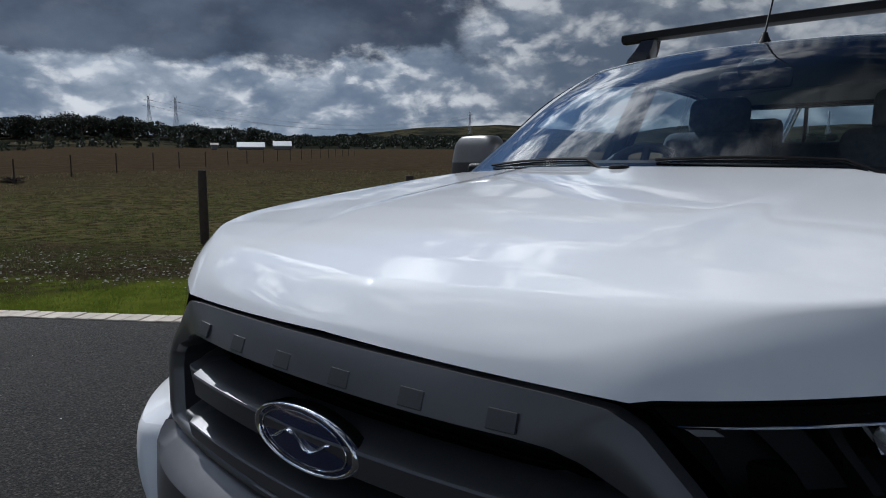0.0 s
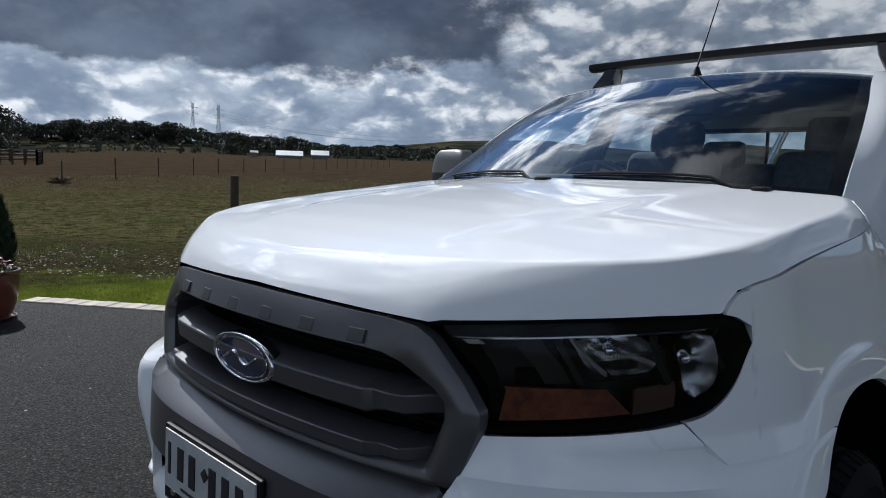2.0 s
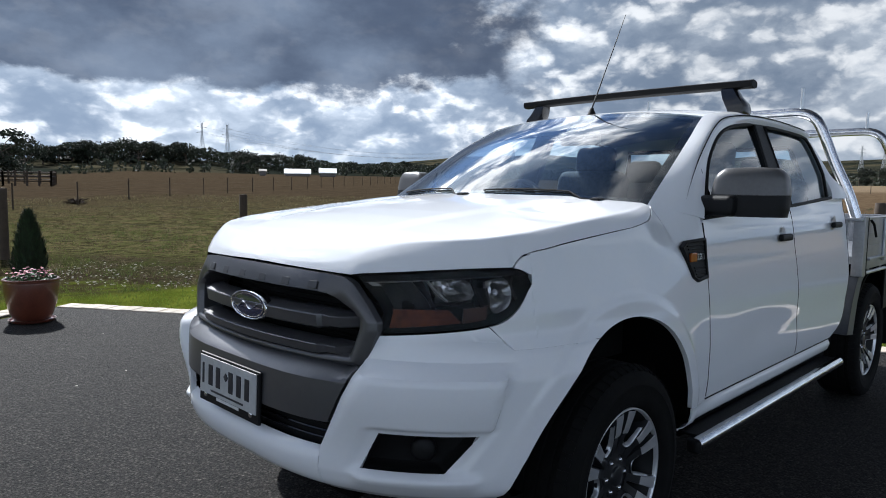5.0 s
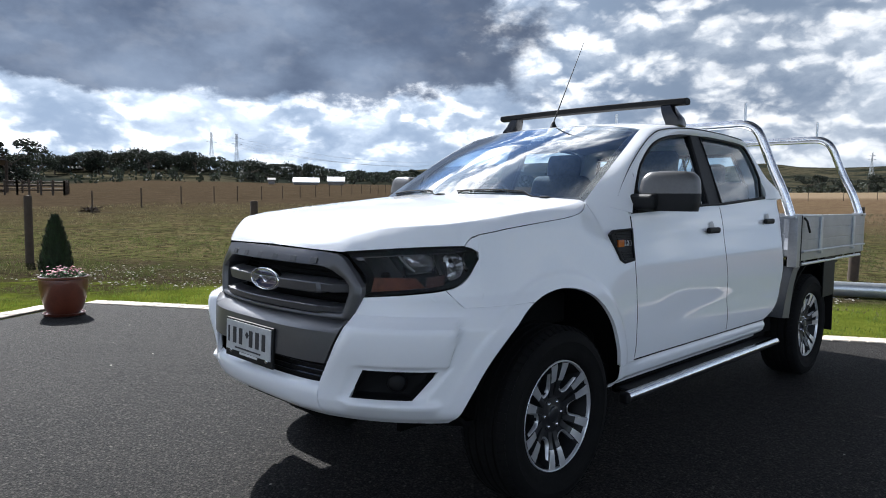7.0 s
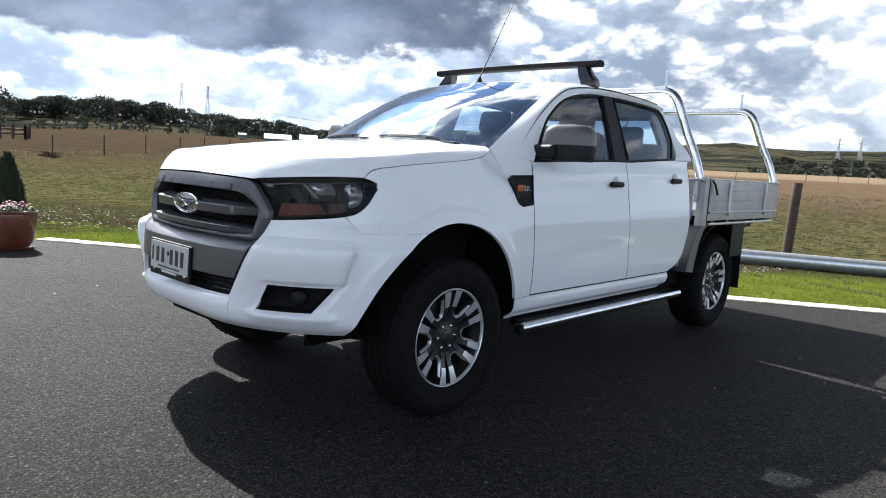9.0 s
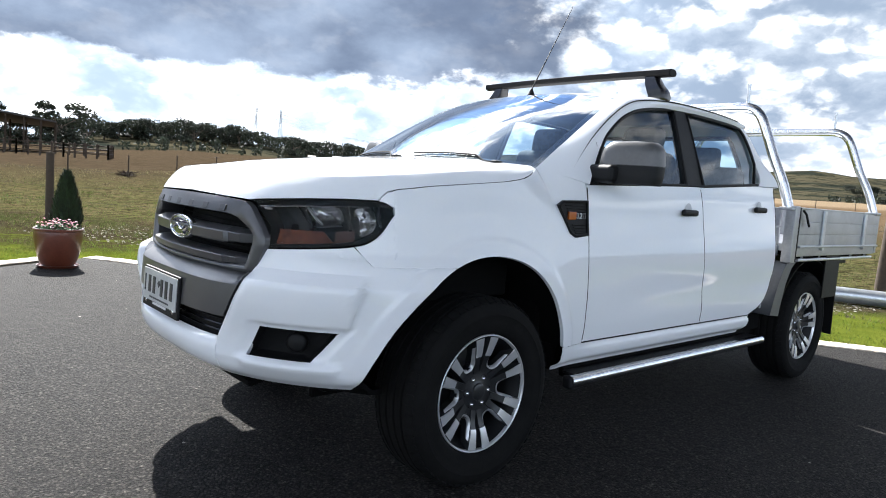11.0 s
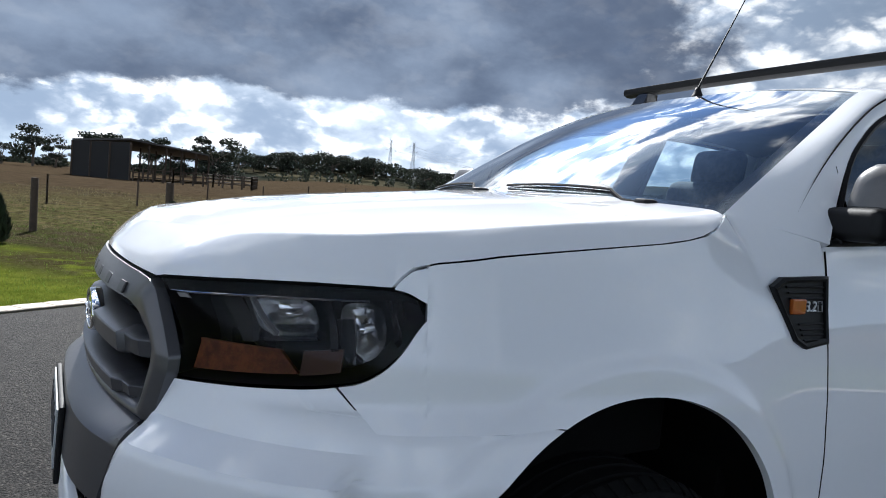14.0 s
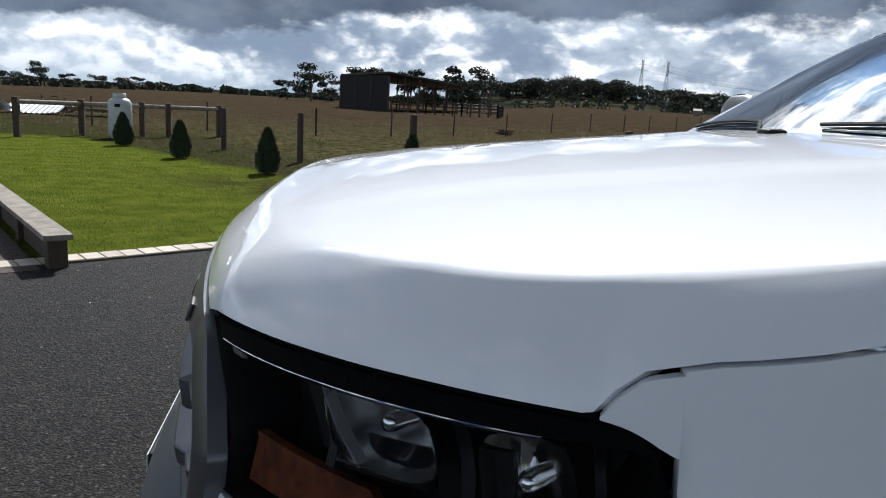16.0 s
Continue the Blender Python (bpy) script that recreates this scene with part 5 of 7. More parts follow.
# --- cabin
def make_cabin():
    def slab(name, size, at, mat_used, bevel=.02, turn=None, label=""):
        return part(name, block(size, at, bevel, turn), mat_used, truck, label)

    slab("dashboard", (.42, 1.36, .20), (.66, 0, 1.20), CABIN, .06, label="black dashboard")
    slab("dash_hood", (.22, .38, .07), (.72, .36, 1.318), CABIN, .03)
    slab("centre_screen", (.04, .24, .13), (.84, 0, 1.285), GLOSS_BLACK, .012)
    slab("cabin_floor", (1.95, 1.60, .05), (1.55, 0, .52), DARK, .01)
    slab("firewall", (.04, 1.50, .70), (.46, 0, .86), DARK, .01)
    for s in (-1, 1):
        slab("inner_door", (1.93, .05, .66), (1.60, s * .80, .90), CABIN, .02)
        slab("engine_bay_side", (.66, .03, .36), (-.06, s * .70, .92), DARK, .01)
    slab("engine", (.90, 1.10, .42), (-.22, 0, .83), DARK, .05)
    sheet("headliner", lambda u, x: (roof(u, x)[0], roof(u, x)[1] * .97, roof(u, x)[2] - .045), np.linspace(-1, 1, 13), (1.12, 1.2, 1.4, 1.8, 2.2, 2.42), HEADLINER, truck, (0, 0, -1), 0)
    # steering wheel on the far side
    c, rot = Vector((.925, .37, 1.24)), Matrix.Rotation(radians(-62), 3, "Y")
    rim = [tuple(rot @ Vector((.185 * math.cos(t), .185 * math.sin(t), 0)) + c) for t in np.linspace(0, 2 * math.pi, 36, endpoint=False)]
    wheel_rim = tube_object("steering_wheel", rim, .016, CABIN, truck, 8, True, "black steering wheel")
    for t in (0, math.pi, -math.pi / 2):
        tube_object("steering_spoke", [tuple(c), tuple(rot @ Vector((.18 * math.cos(t + 1.57), .18 * math.sin(t + 1.57), 0)) + c)], .016, CABIN, wheel_rim, 8)
    part("horn_pad", block((.10, .13, .05), c, .02, rot.to_4x4()), CABIN, wheel_rim)
    # seats
    for x, y, w in ((1.42, .37, .52), (1.42, -.37, .52)):
        slab("front_seat", (.52, w, .16), (x - .05, y, .86), SEAT, .05, label="dark cloth front seat")
        bm = block((.15, w * .92, .60), (0, 0, .30), .06, seg=3)
        bmesh.ops.transform(bm, matrix=pose(x + .19, y, .90, 0, 14, 0), verts=bm.verts)
        part("seat_back", bm, SEAT, truck, "dark cloth seat back")
        bm = block((.10, .27, .18), (0, 0, 0), .045, seg=3)
        bmesh.ops.transform(bm, matrix=pose(x + .35, y, 1.55, 0, 10, 0), verts=bm.verts)
        hr = part("headrest", bm, SEAT, truck, "dark cloth headrest")
        for k in (-.05, .05):
            tube_object("headrest_post", [(x + .335, y + k, 1.44), (x + .345, y + k, 1.51)], .007, CHROME, hr, 6)
    slab("rear_bench", (.50, 1.36, .16), (2.16, 0, .90), SEAT, .05, label="dark cloth rear bench")
    bm = block((.14, 1.34, .52), (0, 0, .26), .05, seg=3)
    bmesh.ops.transform(bm, matrix=pose(2.40, 0, .94, 0, 12, 0), verts=bm.verts)
    part("bench_back", bm, SEAT, truck)
    for y in (-.40, .40):
        slab("rear_headrest", (.09, .25, .16), (2.46, y, 1.50), SEAT, .04, label="dark cloth headrest")
    # rear-view mirror
    slab("inner_mirror", (.03, .24, .065), (1.02, .0, 1.625), CABIN, .015)


make_cabin()

# --- cowl and wipers
sheet("cowl", lambda u, t: (table(abs(u), (0, .5, 1), (.285, .305, .345)) + .075 * t, u * .73, table(abs(u), (0, 1), (1.318, 1.288)) - .012 * (1 - t)), np.linspace(-1, 1, 21), np.linspace(0, 1, 4), BLACK, truck, (0, 0, 1), .02, label="black cowl panel")


def make_wiper(y0, y1, t_foot):
    pts = []
    for k in np.linspace(0, 1, 9):
        y = y0 + (y1 - y0) * k
        q = screen(y / .735, 0.05 if k > .2 else 0.0)
        pts.append((q[0] - .006, y, q[2] + .004 + .007 * math.sin(k * 3.1)))
    w = tube_object("wiper", pts, .0042, INTAKE, truck, 6, label="black wiper arm and blade")
    blade = [(q[0] + .004, q[1], q[2] - .008) for q in pts[1:]]
    tube_object("wiper_blade", blade, .003, BLACK, w, 6)
    part("wiper_pivot", block((.05, .045, .03), (pts[0][0] - .01, pts[0][1], pts[0][2] - .004), .01), BLACK, w)


make_wiper(-.56, .02, 0)
make_wiper(.10, .62, 0)

# --- roof bar and aerial
bar_thing = tagged(new("roof_bar"), "black aluminium roof bar clamped across the cab roof", "roof bar")
bar_thing.location = (1.472, 0, 1.77)


def make_roof_bar():
    prof = [(-.038, 0), (-.034, .015), (-.014, .021), (.012, .021), (.032, .015), (.040, 0), (.034, -.014), (.012, -.021), (-.014, -.021), (-.034, -.014)]
    ys = [-.703, -.700] + list(np.linspace(-.68, .68, 20)) + [.704, .707]
    v, f = [], []
    for i, y in enumerate(ys):
        k = .86 if i in (0, len(ys) - 1) else 1.0
        v += [(a * k, y, .125 + b * k + .006 * (1 - (y / .7) ** 2)) for a, b in prof]
    n = len(prof)
    for i in range(len(ys) - 1):
        f += [(i * n + j, i * n + (j + 1) % n, (i + 1) * n + (j + 1) % n, (i + 1) * n + j) for j in range(n)]
    f += [tuple(range(n)), tuple((len(ys) - 1) * n + j for j in reversed(range(n)))]
    v, f = with_returns(v, f, lambda q: np.array((q[0], 0, q[2] - .125)), 0)
    mesh_object("bar", v, f, BAR_BLACK, bar_thing, "", True, 40)
    for s in (-1, 1):
        # tapering foot that leans out over the gutter
        sec = [(.050, .632, -.030, .070), (.052, .634, .0, .080), (.049, .622, .030, .086), (.042, .598, .066, .074), (.034, .580, .108, .060)]
        v = []
        for hx, y, z, hy in sec:
            v += [(a * hx, s * (y + b * hy * .5), z) for a, b in ((-1, -1), (-.6, -1.2), (.6, -1.2), (1, -1), (1, 1), (.6, 1.2), (-.6, 1.2), (-1, 1))]
        f = [(i * 8 + j, i * 8 + (j + 1) % 8, (i + 1) * 8 + (j + 1) % 8, (i + 1) * 8 + j) for i in range(4) for j in range(8)] + [tuple(range(8)), tuple(32 + j for j in range(8))]
        v, f = with_returns(v, f, lambda q: np.array((q[0], q[1] - s * .6, 0)), 0)
        mesh_object("foot", v, f, GLOSS_BLACK, bar_thing, "black clamp foot", True, 40)
        part("clamp_pad", block((.13, .06, .014), (0, s * .628, -.028), .005), BLACK, bar_thing)


make_roof_bar()

v, f = joined([lathe([(.001, .040), (.010, .040), (.012, .030), (.020, .012), (.026, .0), (.026, -.01)], 20)])
aerial = mesh_object("aerial", [(p[0] + 1.136, p[1] + .010, p[2] + 1.758) for p in v], f, BLACK, truck, "black whip aerial")
tube_object("aerial_rod", [(1.136, .010, 1.795), (1.29, .012, 2.06), (1.455, .014, 2.345)], [.0042, .0030, .0018], BLACK, aerial, 8)


# --- door mirrors and fender vents
def make_mirror(s):
    c = np.array((.745, -.978, 1.350))

    def shell(name, mat_used, z0, z1, k, label):
        rows = []
        for t in np.linspace(0, 1, 15):
            z = z0 + (z1 - z0) * t
            squeeze = 1 - .07 * soft(z, 1.34, 1.44) - .24 * max(0.0, (z - 1.40) / .052) ** 2.6 - .04 * soft(-z, -1.30, -1.262)
            out = []
            for a in np.linspace(0, 2 * math.pi, 28, endpoint=False):
                ca, sa = math.copysign(abs(math.cos(a)) ** .55, math.cos(a)), math.copysign(abs(math.sin(a)) ** .55, math.sin(a))
                out.append(((ca * .060 * k - .22 * sa * .136) * squeeze, sa * .136 * k * squeeze, z))
            rows.append([side((c[0] + p[0] + .012 * (z - 1.35) / .1, c[1] + p[1], p[2]), s) for p in out])
        cap_lo = [tuple(np.mean(rows[0], axis=0))] * 28
        cap_hi = [tuple(np.mean(rows[-1], axis=0) + np.array((0, 0, .006)))] * 28
        rows = [cap_lo] + rows + [cap_hi]
        v = [q for r in rows for q in r]
        v, f = with_returns(v, sheet_faces(len(rows), 28, closed=True), lambda q: np.array(q) - np.array(side(tuple(c), s)), 0)
        return mesh_object(name, v, f, mat_used, truck, label, True, 45)

    body = shell("door_mirror", BLACK, 1.262, 1.348, 1.0, "grey-capped door mirror with black base")
    cap = shell("mirror_cap", CAP_GREY, 1.346, 1.452, 1.0, "grey mirror cap")
    cap.parent = body
    part("mirror_glass", block((.004, .20, .14), side((.80, -.955, 1.36), s), .003, Matrix.Rotation(radians(-8 * s), 4, "Z")), CHROME, body)
    part("mirror_arm", block((.150, .150, .082), side((.715, -.885, 1.304), s), .022, Matrix.Rotation(radians(-8 * s), 4, "Z"), seg=3), BLACK, body)


both(make_mirror)


def text_mesh(body, size, depth):
    cu = bpy.data.curves.new("mark", "FONT")
    cu.body, cu.size, cu.extrude, cu.align_x, cu.align_y = body, size, depth, "CENTER", "CENTER"
    ob = bpy.data.objects.new("mark", cu)
    scene.collection.objects.link(ob)
    me = bpy.data.meshes.new_from_object(ob.evaluated_get(bpy.context.evaluated_depsgraph_get()))
    bpy.data.objects.remove(ob)
    return me


def make_vent(s):
    outline = [(.380, 1.152), (.415, 1.172), (.590, 1.178), (.592, 1.022), (.500, 1.012), (.462, 1.030)]
    inner = [(.500 + (x - .500) * .88, 1.10 + (z - 1.10) * .84) for x, z in outline]

    def ringed(pts, off):
        return [side((x, -half_width(x, z) - off, z), s) for x, z in pts]

    dense, dense_in = [], []
    for pts, acc in ((outline, dense), (inner, dense_in)):
        for a, b in zip(pts, pts[1:] + pts[:1]):
            acc += [(a[0] + (b[0] - a[0]) * k / 6, a[1] + (b[1] - a[1]) * k / 6) for k in range(6)]
    rows = [ringed(dense, -.004), ringed(dense, .008), ringed([((a[0] + b[0]) / 2, (a[1] + b[1]) / 2) for a, b in zip(dense, dense_in)], .011), ringed(dense_in, .008), ringed(dense_in, .001)]
    mid = [(.50, 1.10)] * len(dense)
    rows.append(ringed([(.5 + (a[0] - .5) * .5, 1.1 + (a[1] - 1.1) * .5) for a in dense_in], .001))
    rows.append(ringed(mid, .001))
    v = [q for r in rows for q in r]
    v, f = with_returns(v, sheet_faces(len(rows), len(dense), closed=True), (0, -s, 0), 0)
    vent = mesh_object("fender_vent", v, f, BLACK, truck, "black fender vent with amber repeater", True, 40)
    part("repeater", block((.052, .012, .036), side((.475, -half_width(.475, 1.105) - .004, 1.108), s), .004), REPEATER, vent, "amber side repeater")
    for k in range(4):
        z = 1.152 - .013 * k
        pts = [side((x, -half_width(x, z) - .005, z), s) for x in np.linspace(.43 + .008 * k, .572, 6)]
        tube_object("vent_slat", pts, .0025, BLACK, vent, 6)
        z = 1.032 + .012 * k
        pts = [side((x, -half_width(x, z) - .005, z), s) for x in np.linspace(.495 - .006 * k, .572, 6)]
        tube_object("vent_slat", pts, .0025, BLACK, vent, 6)
    me = text_mesh("3.2", .034, .0015)
    me.materials.append(WHITE_MARK)
    mark = new("engine_mark", me)
    mark.parent = vent
    y = half_width(.535, 1.107) + .006
    mark.matrix_world = pose(.525, -y, 1.107, 90, 0, 0) if s > 0 else pose(.525, y, 1.107, 90, 0, 180)
    mark["label"] = "white 3.2 engine mark"
    box_pts = [side((x, -half_width(x, z) - .005, z), s) for x, z in ((.553, 1.096), (.569, 1.096), (.569, 1.119), (.553, 1.119))]
    tube_object("mark_box", box_pts, .0018, MIRROR_GREY, vent, 6, True)


both(make_vent)


# --- side steps
def make_step(s):
    pts = [(.556, -.885, .352), (.59, -.885, .352)] + [(x, -.885, .352) for x in np.linspace(.7, 2.45, 8)] + [(2.54, -.885, .352)]
    st = tube_object("side_step", [side(p, s) for p in pts], .030, POLISHED, truck, 14, label="polished tube side step with black tread")
    part("tread_plate", block((1.90, .075, .012), side((1.55, -.842, .376), s), .004), BLACK, st)
    part("step_end", block((.03, .062, .062), side((.548, -.885, .352), s), .018, seg=3), BLACK, st)
    for x in (.80, 1.5, 2.2):
        part("step_bracket", block((.05, .22, .03), side((x, -.77, .350), s), .004), DARK, st)


both(make_step)


# --- underbody and wheel housings
def make_underbody():
    part("chassis", block((3.9, .80, .16), (1.9, 0, .46), .02), DARK, truck)
    # hidden block behind the grille, added to stop sun leaking to the ground
    part("radiator", block((.05, 1.16, .56), (-.665, 0, .74), .01), DARK, truck)
    part("floor_pan", block((2.20, 1.60, .12), (1.60, 0, .455), .01), DARK, truck)

    def tray_point(u, t):
        y = .80 * u
        front = skin(phi_of_y(min(abs(y), .84), .47), .47)[0] + .055
        return (front + (-.44 - front) * t, y, .462 - .035 * soft(t, 0, .5))

    sheet("under_tray", tray_point, np.linspace(-1, 1, 25), np.linspace(0, 1, 6), DARK, truck, (0, 0, -1), .02)
    part("bash_plate", block((.34, .80, .03), (-.60, 0, .44), .01, Matrix.Rotation(radians(-14), 4, "Y")), DARK, truck)
    for x in (0, 3.22):
        tube_object("axle", [(x, -.70, .385), (x, .70, .385)], .05, DARK, truck, 10)
        for s in (-1, 1):
            tube_object("shock_absorber", [(x + .05, s * .50, .42), (x + .10, s * .46, .85)], .035, DARK, truck, 10)
    def liner_y(a):
        x, z = -.03 + .550 * math.cos(radians(a)), .42 + .535 * math.sin(radians(a))
        return half_width(x, max(z, .44)) - (.024 if z > .53 else .075)

    for s in (1, -1):
        part("inner_sill", block((1.98, .03, .15), side((1.62, -.775, .415), s), .01), DARK, truck)
        part("splash_shield", block((.12, .34, .34), side((-.64, -.46, .62), s), .01), DARK, truck)
        part("lower_liner", block((.10, .30, .12), side((-.575, -.545, .485), s), .02), DARK, truck)
        ang = np.linspace(0, 178, 36)
        rows = [[side((-.03 + .550 * math.cos(radians(a)), -y, .42 + .535 * math.sin(radians(a))), s) for y in (.42, .6, .74, liner_y(a))] for a in ang]
        v = [q for r in rows for q in r]
        v, f = with_returns(v, sheet_faces(len(rows), 4), lambda q: np.array((-q[0], 0, .42 - q[2])), 0)
        mesh_object("arch_liner", v, f, DARK, truck)
        part("arch_back", block((.98, .02, .62), side((-.03, -.44, .635), s), 0), DARK, truck)


make_underbody()


# --- wheels
def build_wheel():
    """One wheel about its hub, its face towards -y."""
    w = new("wheel")
    w.parent = truck
    w["label"] = "six-spoke machined alloy wheel with black tyre"
    prof = [(.236, .095), (.250, .118), (.290, .131), (.335, .130), (.362, .120), (.376, .104), (.383, .088), (.3835, .072), (.376, .070), (.376, .062), (.3845, .060), (.385, .030), (.377, .028), (.377, .018), (.3855, .016), (.3855, -.016), (.377, -.018), (.377, -.028), (.385, -.030), (.3845, -.060), (.376, -.062), (.376, -.070), (.3835, -.072), (.383, -.088), (.376, -.104), (.362, -.120), (.345, -.127), (.335, -.130), (.322, -.1325), (.318, -.130), (.290, -.131), (.262, -.125), (.250, -.118), (.236, -.095)]
    v, f = lathe(prof, 72, "y")
    v, f = with_returns(v, f, lambda q: np.array((q[0], q[1] * 3, q[2])), 0)
    tyre = mesh_object("tyre", v, f, RUBBER, w, "black road tyre", True, 40)
    # tread blocks on the shoulders
    blocks = []
    for k in range(60):
        a = 2 * math.pi * k / 60
        for sgn in (-1, 1):
            m = Matrix.Rotation(a, 3, "Y")
            bv, bf = box_data((.012, .034, .026), (.3775, sgn * .098, 0))
            tilt = Matrix.Rotation(radians(28 * sgn), 3, "Z")
            bv = [tuple(m @ (tilt @ (Vector(q) - Vector((.3775, sgn * .098, 0))) + Vector((.374, sgn * .100, 0)))) for q in bv]
            blocks.append((bv, bf))
    v, f = joined(blocks)
    tagged(mesh_object("tyre_tread", v, f, RUBBER, w, "", False), kind="stuff")
    # barrel and lips
    v, f = lathe([(.226, .10), (.206, .085), (.196, .03), (.200, -.04), (.220, -.082), (.231, -.096)], 72, "y")
    v, f = with_returns(v, f, lambda q: np.array((-q[0], 0, -q[2])), 0)
    rim = mesh_object("rim", v, f, BLACK, w, "dark alloy rim barrel")
    v, f = lathe([(.240, -.098), (.240, -.108), (.238, -.1115), (.2345, -.111), (.232, -.104), (.230, -.090)], 72, "y")
    v, f = with_returns(v, f, (0, -1, 0), 0)
    mesh_object("rim_lip", v, f, MACHINED, w, "machined rim lip")
    v, f = lathe([(.20, .02), (.001, .02)], 40, "y")
    v, f = with_returns(v, f, (0, -1, 0), 0)
    mesh_object("brake_disc", [(p[0] * .82, p[1] + .02, p[2] * .82) for p in v], f, BRAKE, w, "dull steel brake disc")
    v, f = lathe([(.22, .075), (.001, .075)], 40, "y")
    v, f = with_returns(v, f, (0, -1, 0), 0)
    mesh_object("wheel_back", v, f, DARK, w)

    def face_y(r):
        return table(r, (0, .055, .09, .15, .22), (-.072, -.076, -.080, -.094, -.108))

    # six pairs of spokes: wide machined blades at the rim that run into dark roots at the hub
    for k in range(6):
        base = radians(-90 + 60 * k)
        for sg in (-1, 1):
            line = [(.229, 10.0, .0225), (.210, 9.8, .0200), (.188, 9.7, .0178), (.166, 9.6, .0160), (.150, 9.6, .0150), (.138, 9.6, .0145), (.105, 10.0, .0140), (.078, 10.5, .0150)]
            body_v, blade_v = [], []
            for i, (r, a, h) in enumerate(line):
                t = base + radians(a * sg)
                q, nrm = Vector((r * math.cos(t), 0, r * math.sin(t))), Vector((-math.sin(t), 0, math.cos(t)))
                y = face_y(r) + (.004 if i > 4 else 0)
                for off, dy in ((-1.12, .055), (-1.0, .006), (-.9, 0), (.9, 0), (1.0, .006), (1.12, .055)):
                    body_v.append(tuple(q + nrm * h * off + Vector((0, y + dy, 0))))
                if i < 5:
                    for off, dy in ((-.97, .001), (-.90, -.003), (.90, -.003), (.97, .001)):
                        blade_v.append(tuple(q + nrm * h * off + Vector((0, face_y(r) + dy + (.002 if i == 4 else 0), 0))))
            v, f = with_returns(body_v, sheet_faces(len(line), 6), (0, -1, 0), 0)
            spoke = mesh_object("spoke", v, f, ALLOY_DARK, w, "", True, 35)
            v, f = with_returns(blade_v, sheet_faces(5, 4), (0, -1, 0), .002)
            mesh_object("spoke_face", v, f, MACHINED, w, "machined spoke face", True, 30)
        # bright chamfer round the foot of the wide opening beside each pair
        mid = base + radians(30)
        rim_line = [(.196, 14.2), (.172, 14.0), (.146, 13.4), (.124, 12.0), (.113, 8), (.109, 3), (.109, -3), (.113, -8), (.124, -12.0), (.146, -13.4), (.172, -14.0), (.196, -14.2)]
        strip = []
        for r, a in rim_line:
            t = mid + radians(a)
            q = Vector((r * math.cos(t), face_y(r) + .006, r * math.sin(t)))
            c = Vector((.160 * math.cos(mid), 0, .160 * math.sin(mid)))
            inward = (c - Vector((q.x, 0, q.z))).normalized()
            strip += [tuple(q - inward * .005), tuple(q + inward * .002 + Vector((0, .003, 0))), tuple(q + inward * .006 + Vector((0, .014, 0)))]
        v, f = with_returns(strip, sheet_faces(len(rim_line), 3), (0, -1, 0), .003)
        mesh_object("window_chamfer", v, f, CHAMFER, w, "grey machined chamfer", True, 60)
        # web between neighbouring loops
        b2 = base + radians(30)
        web = []
        for r, hw in ((.06, .026), (.095, .030), (.113, .024)):
            for sg in (-1, 1):
                web.append((r * math.cos(b2) - sg * hw * math.sin(b2), face_y(r) + .012, r * math.sin(b2) + sg * hw * math.cos(b2)))
        v, f = with_returns(web, sheet_faces(3, 2), (0, -1, 0), .03)
        mesh_object("web", v, f, ALLOY_DARK, w)
        # lug nut
        c = (.0575 * math.cos(base + radians(30)), -.070, .0575 * math.sin(base + radians(30)))
        nv, nf = lathe([(.001, -.012), (.005, -.0115), (.0078, -.007), (.0085, .0)], 12, "y")
        mesh_object("lug_nut", [(p[0] + c[0], p[1] + c[1], p[2] + c[2]) for p in nv], nf, CHROME, w, "chrome lug nut")
        nv, nf = lathe([(.012, .004), (.016, -.004), (.018, .002), (.018, .02)], 16, "y")
        mesh_object("nut_seat", [(p[0] + c[0], p[1] + c[1] + .0, p[2] + c[2]) for p in nv], nf, BLACK, w)
    v, f = lathe([(.001, -.088), (.026, -.088), (.033, -.085), (.036, -.078), (.042, -.076), (.080, -.070), (.098, -.072), (.100, -.03)], 48, "y")
    v, f = with_returns(v, f, (0, -1, 0), 0)
    mesh_object("hub", v, f, ALLOY_DARK, w, "dark hub with centre cap", True, 40)
    return w


wheel = build_wheel()
wheel.matrix_basis = pose(0, -.780, .385, 0, 0, 0)
for x, s, turn in ((3.22, 1, 22), (0, -1, 0), (3.22, -1, 40)):
    copy_thing(wheel, pose(x, -.780 * s, .385, 0, 0, 0) @ (pose(0, 0, 0, 0, turn, 0) if s > 0 else pose(0, 0, 0, 0, turn, 180)))


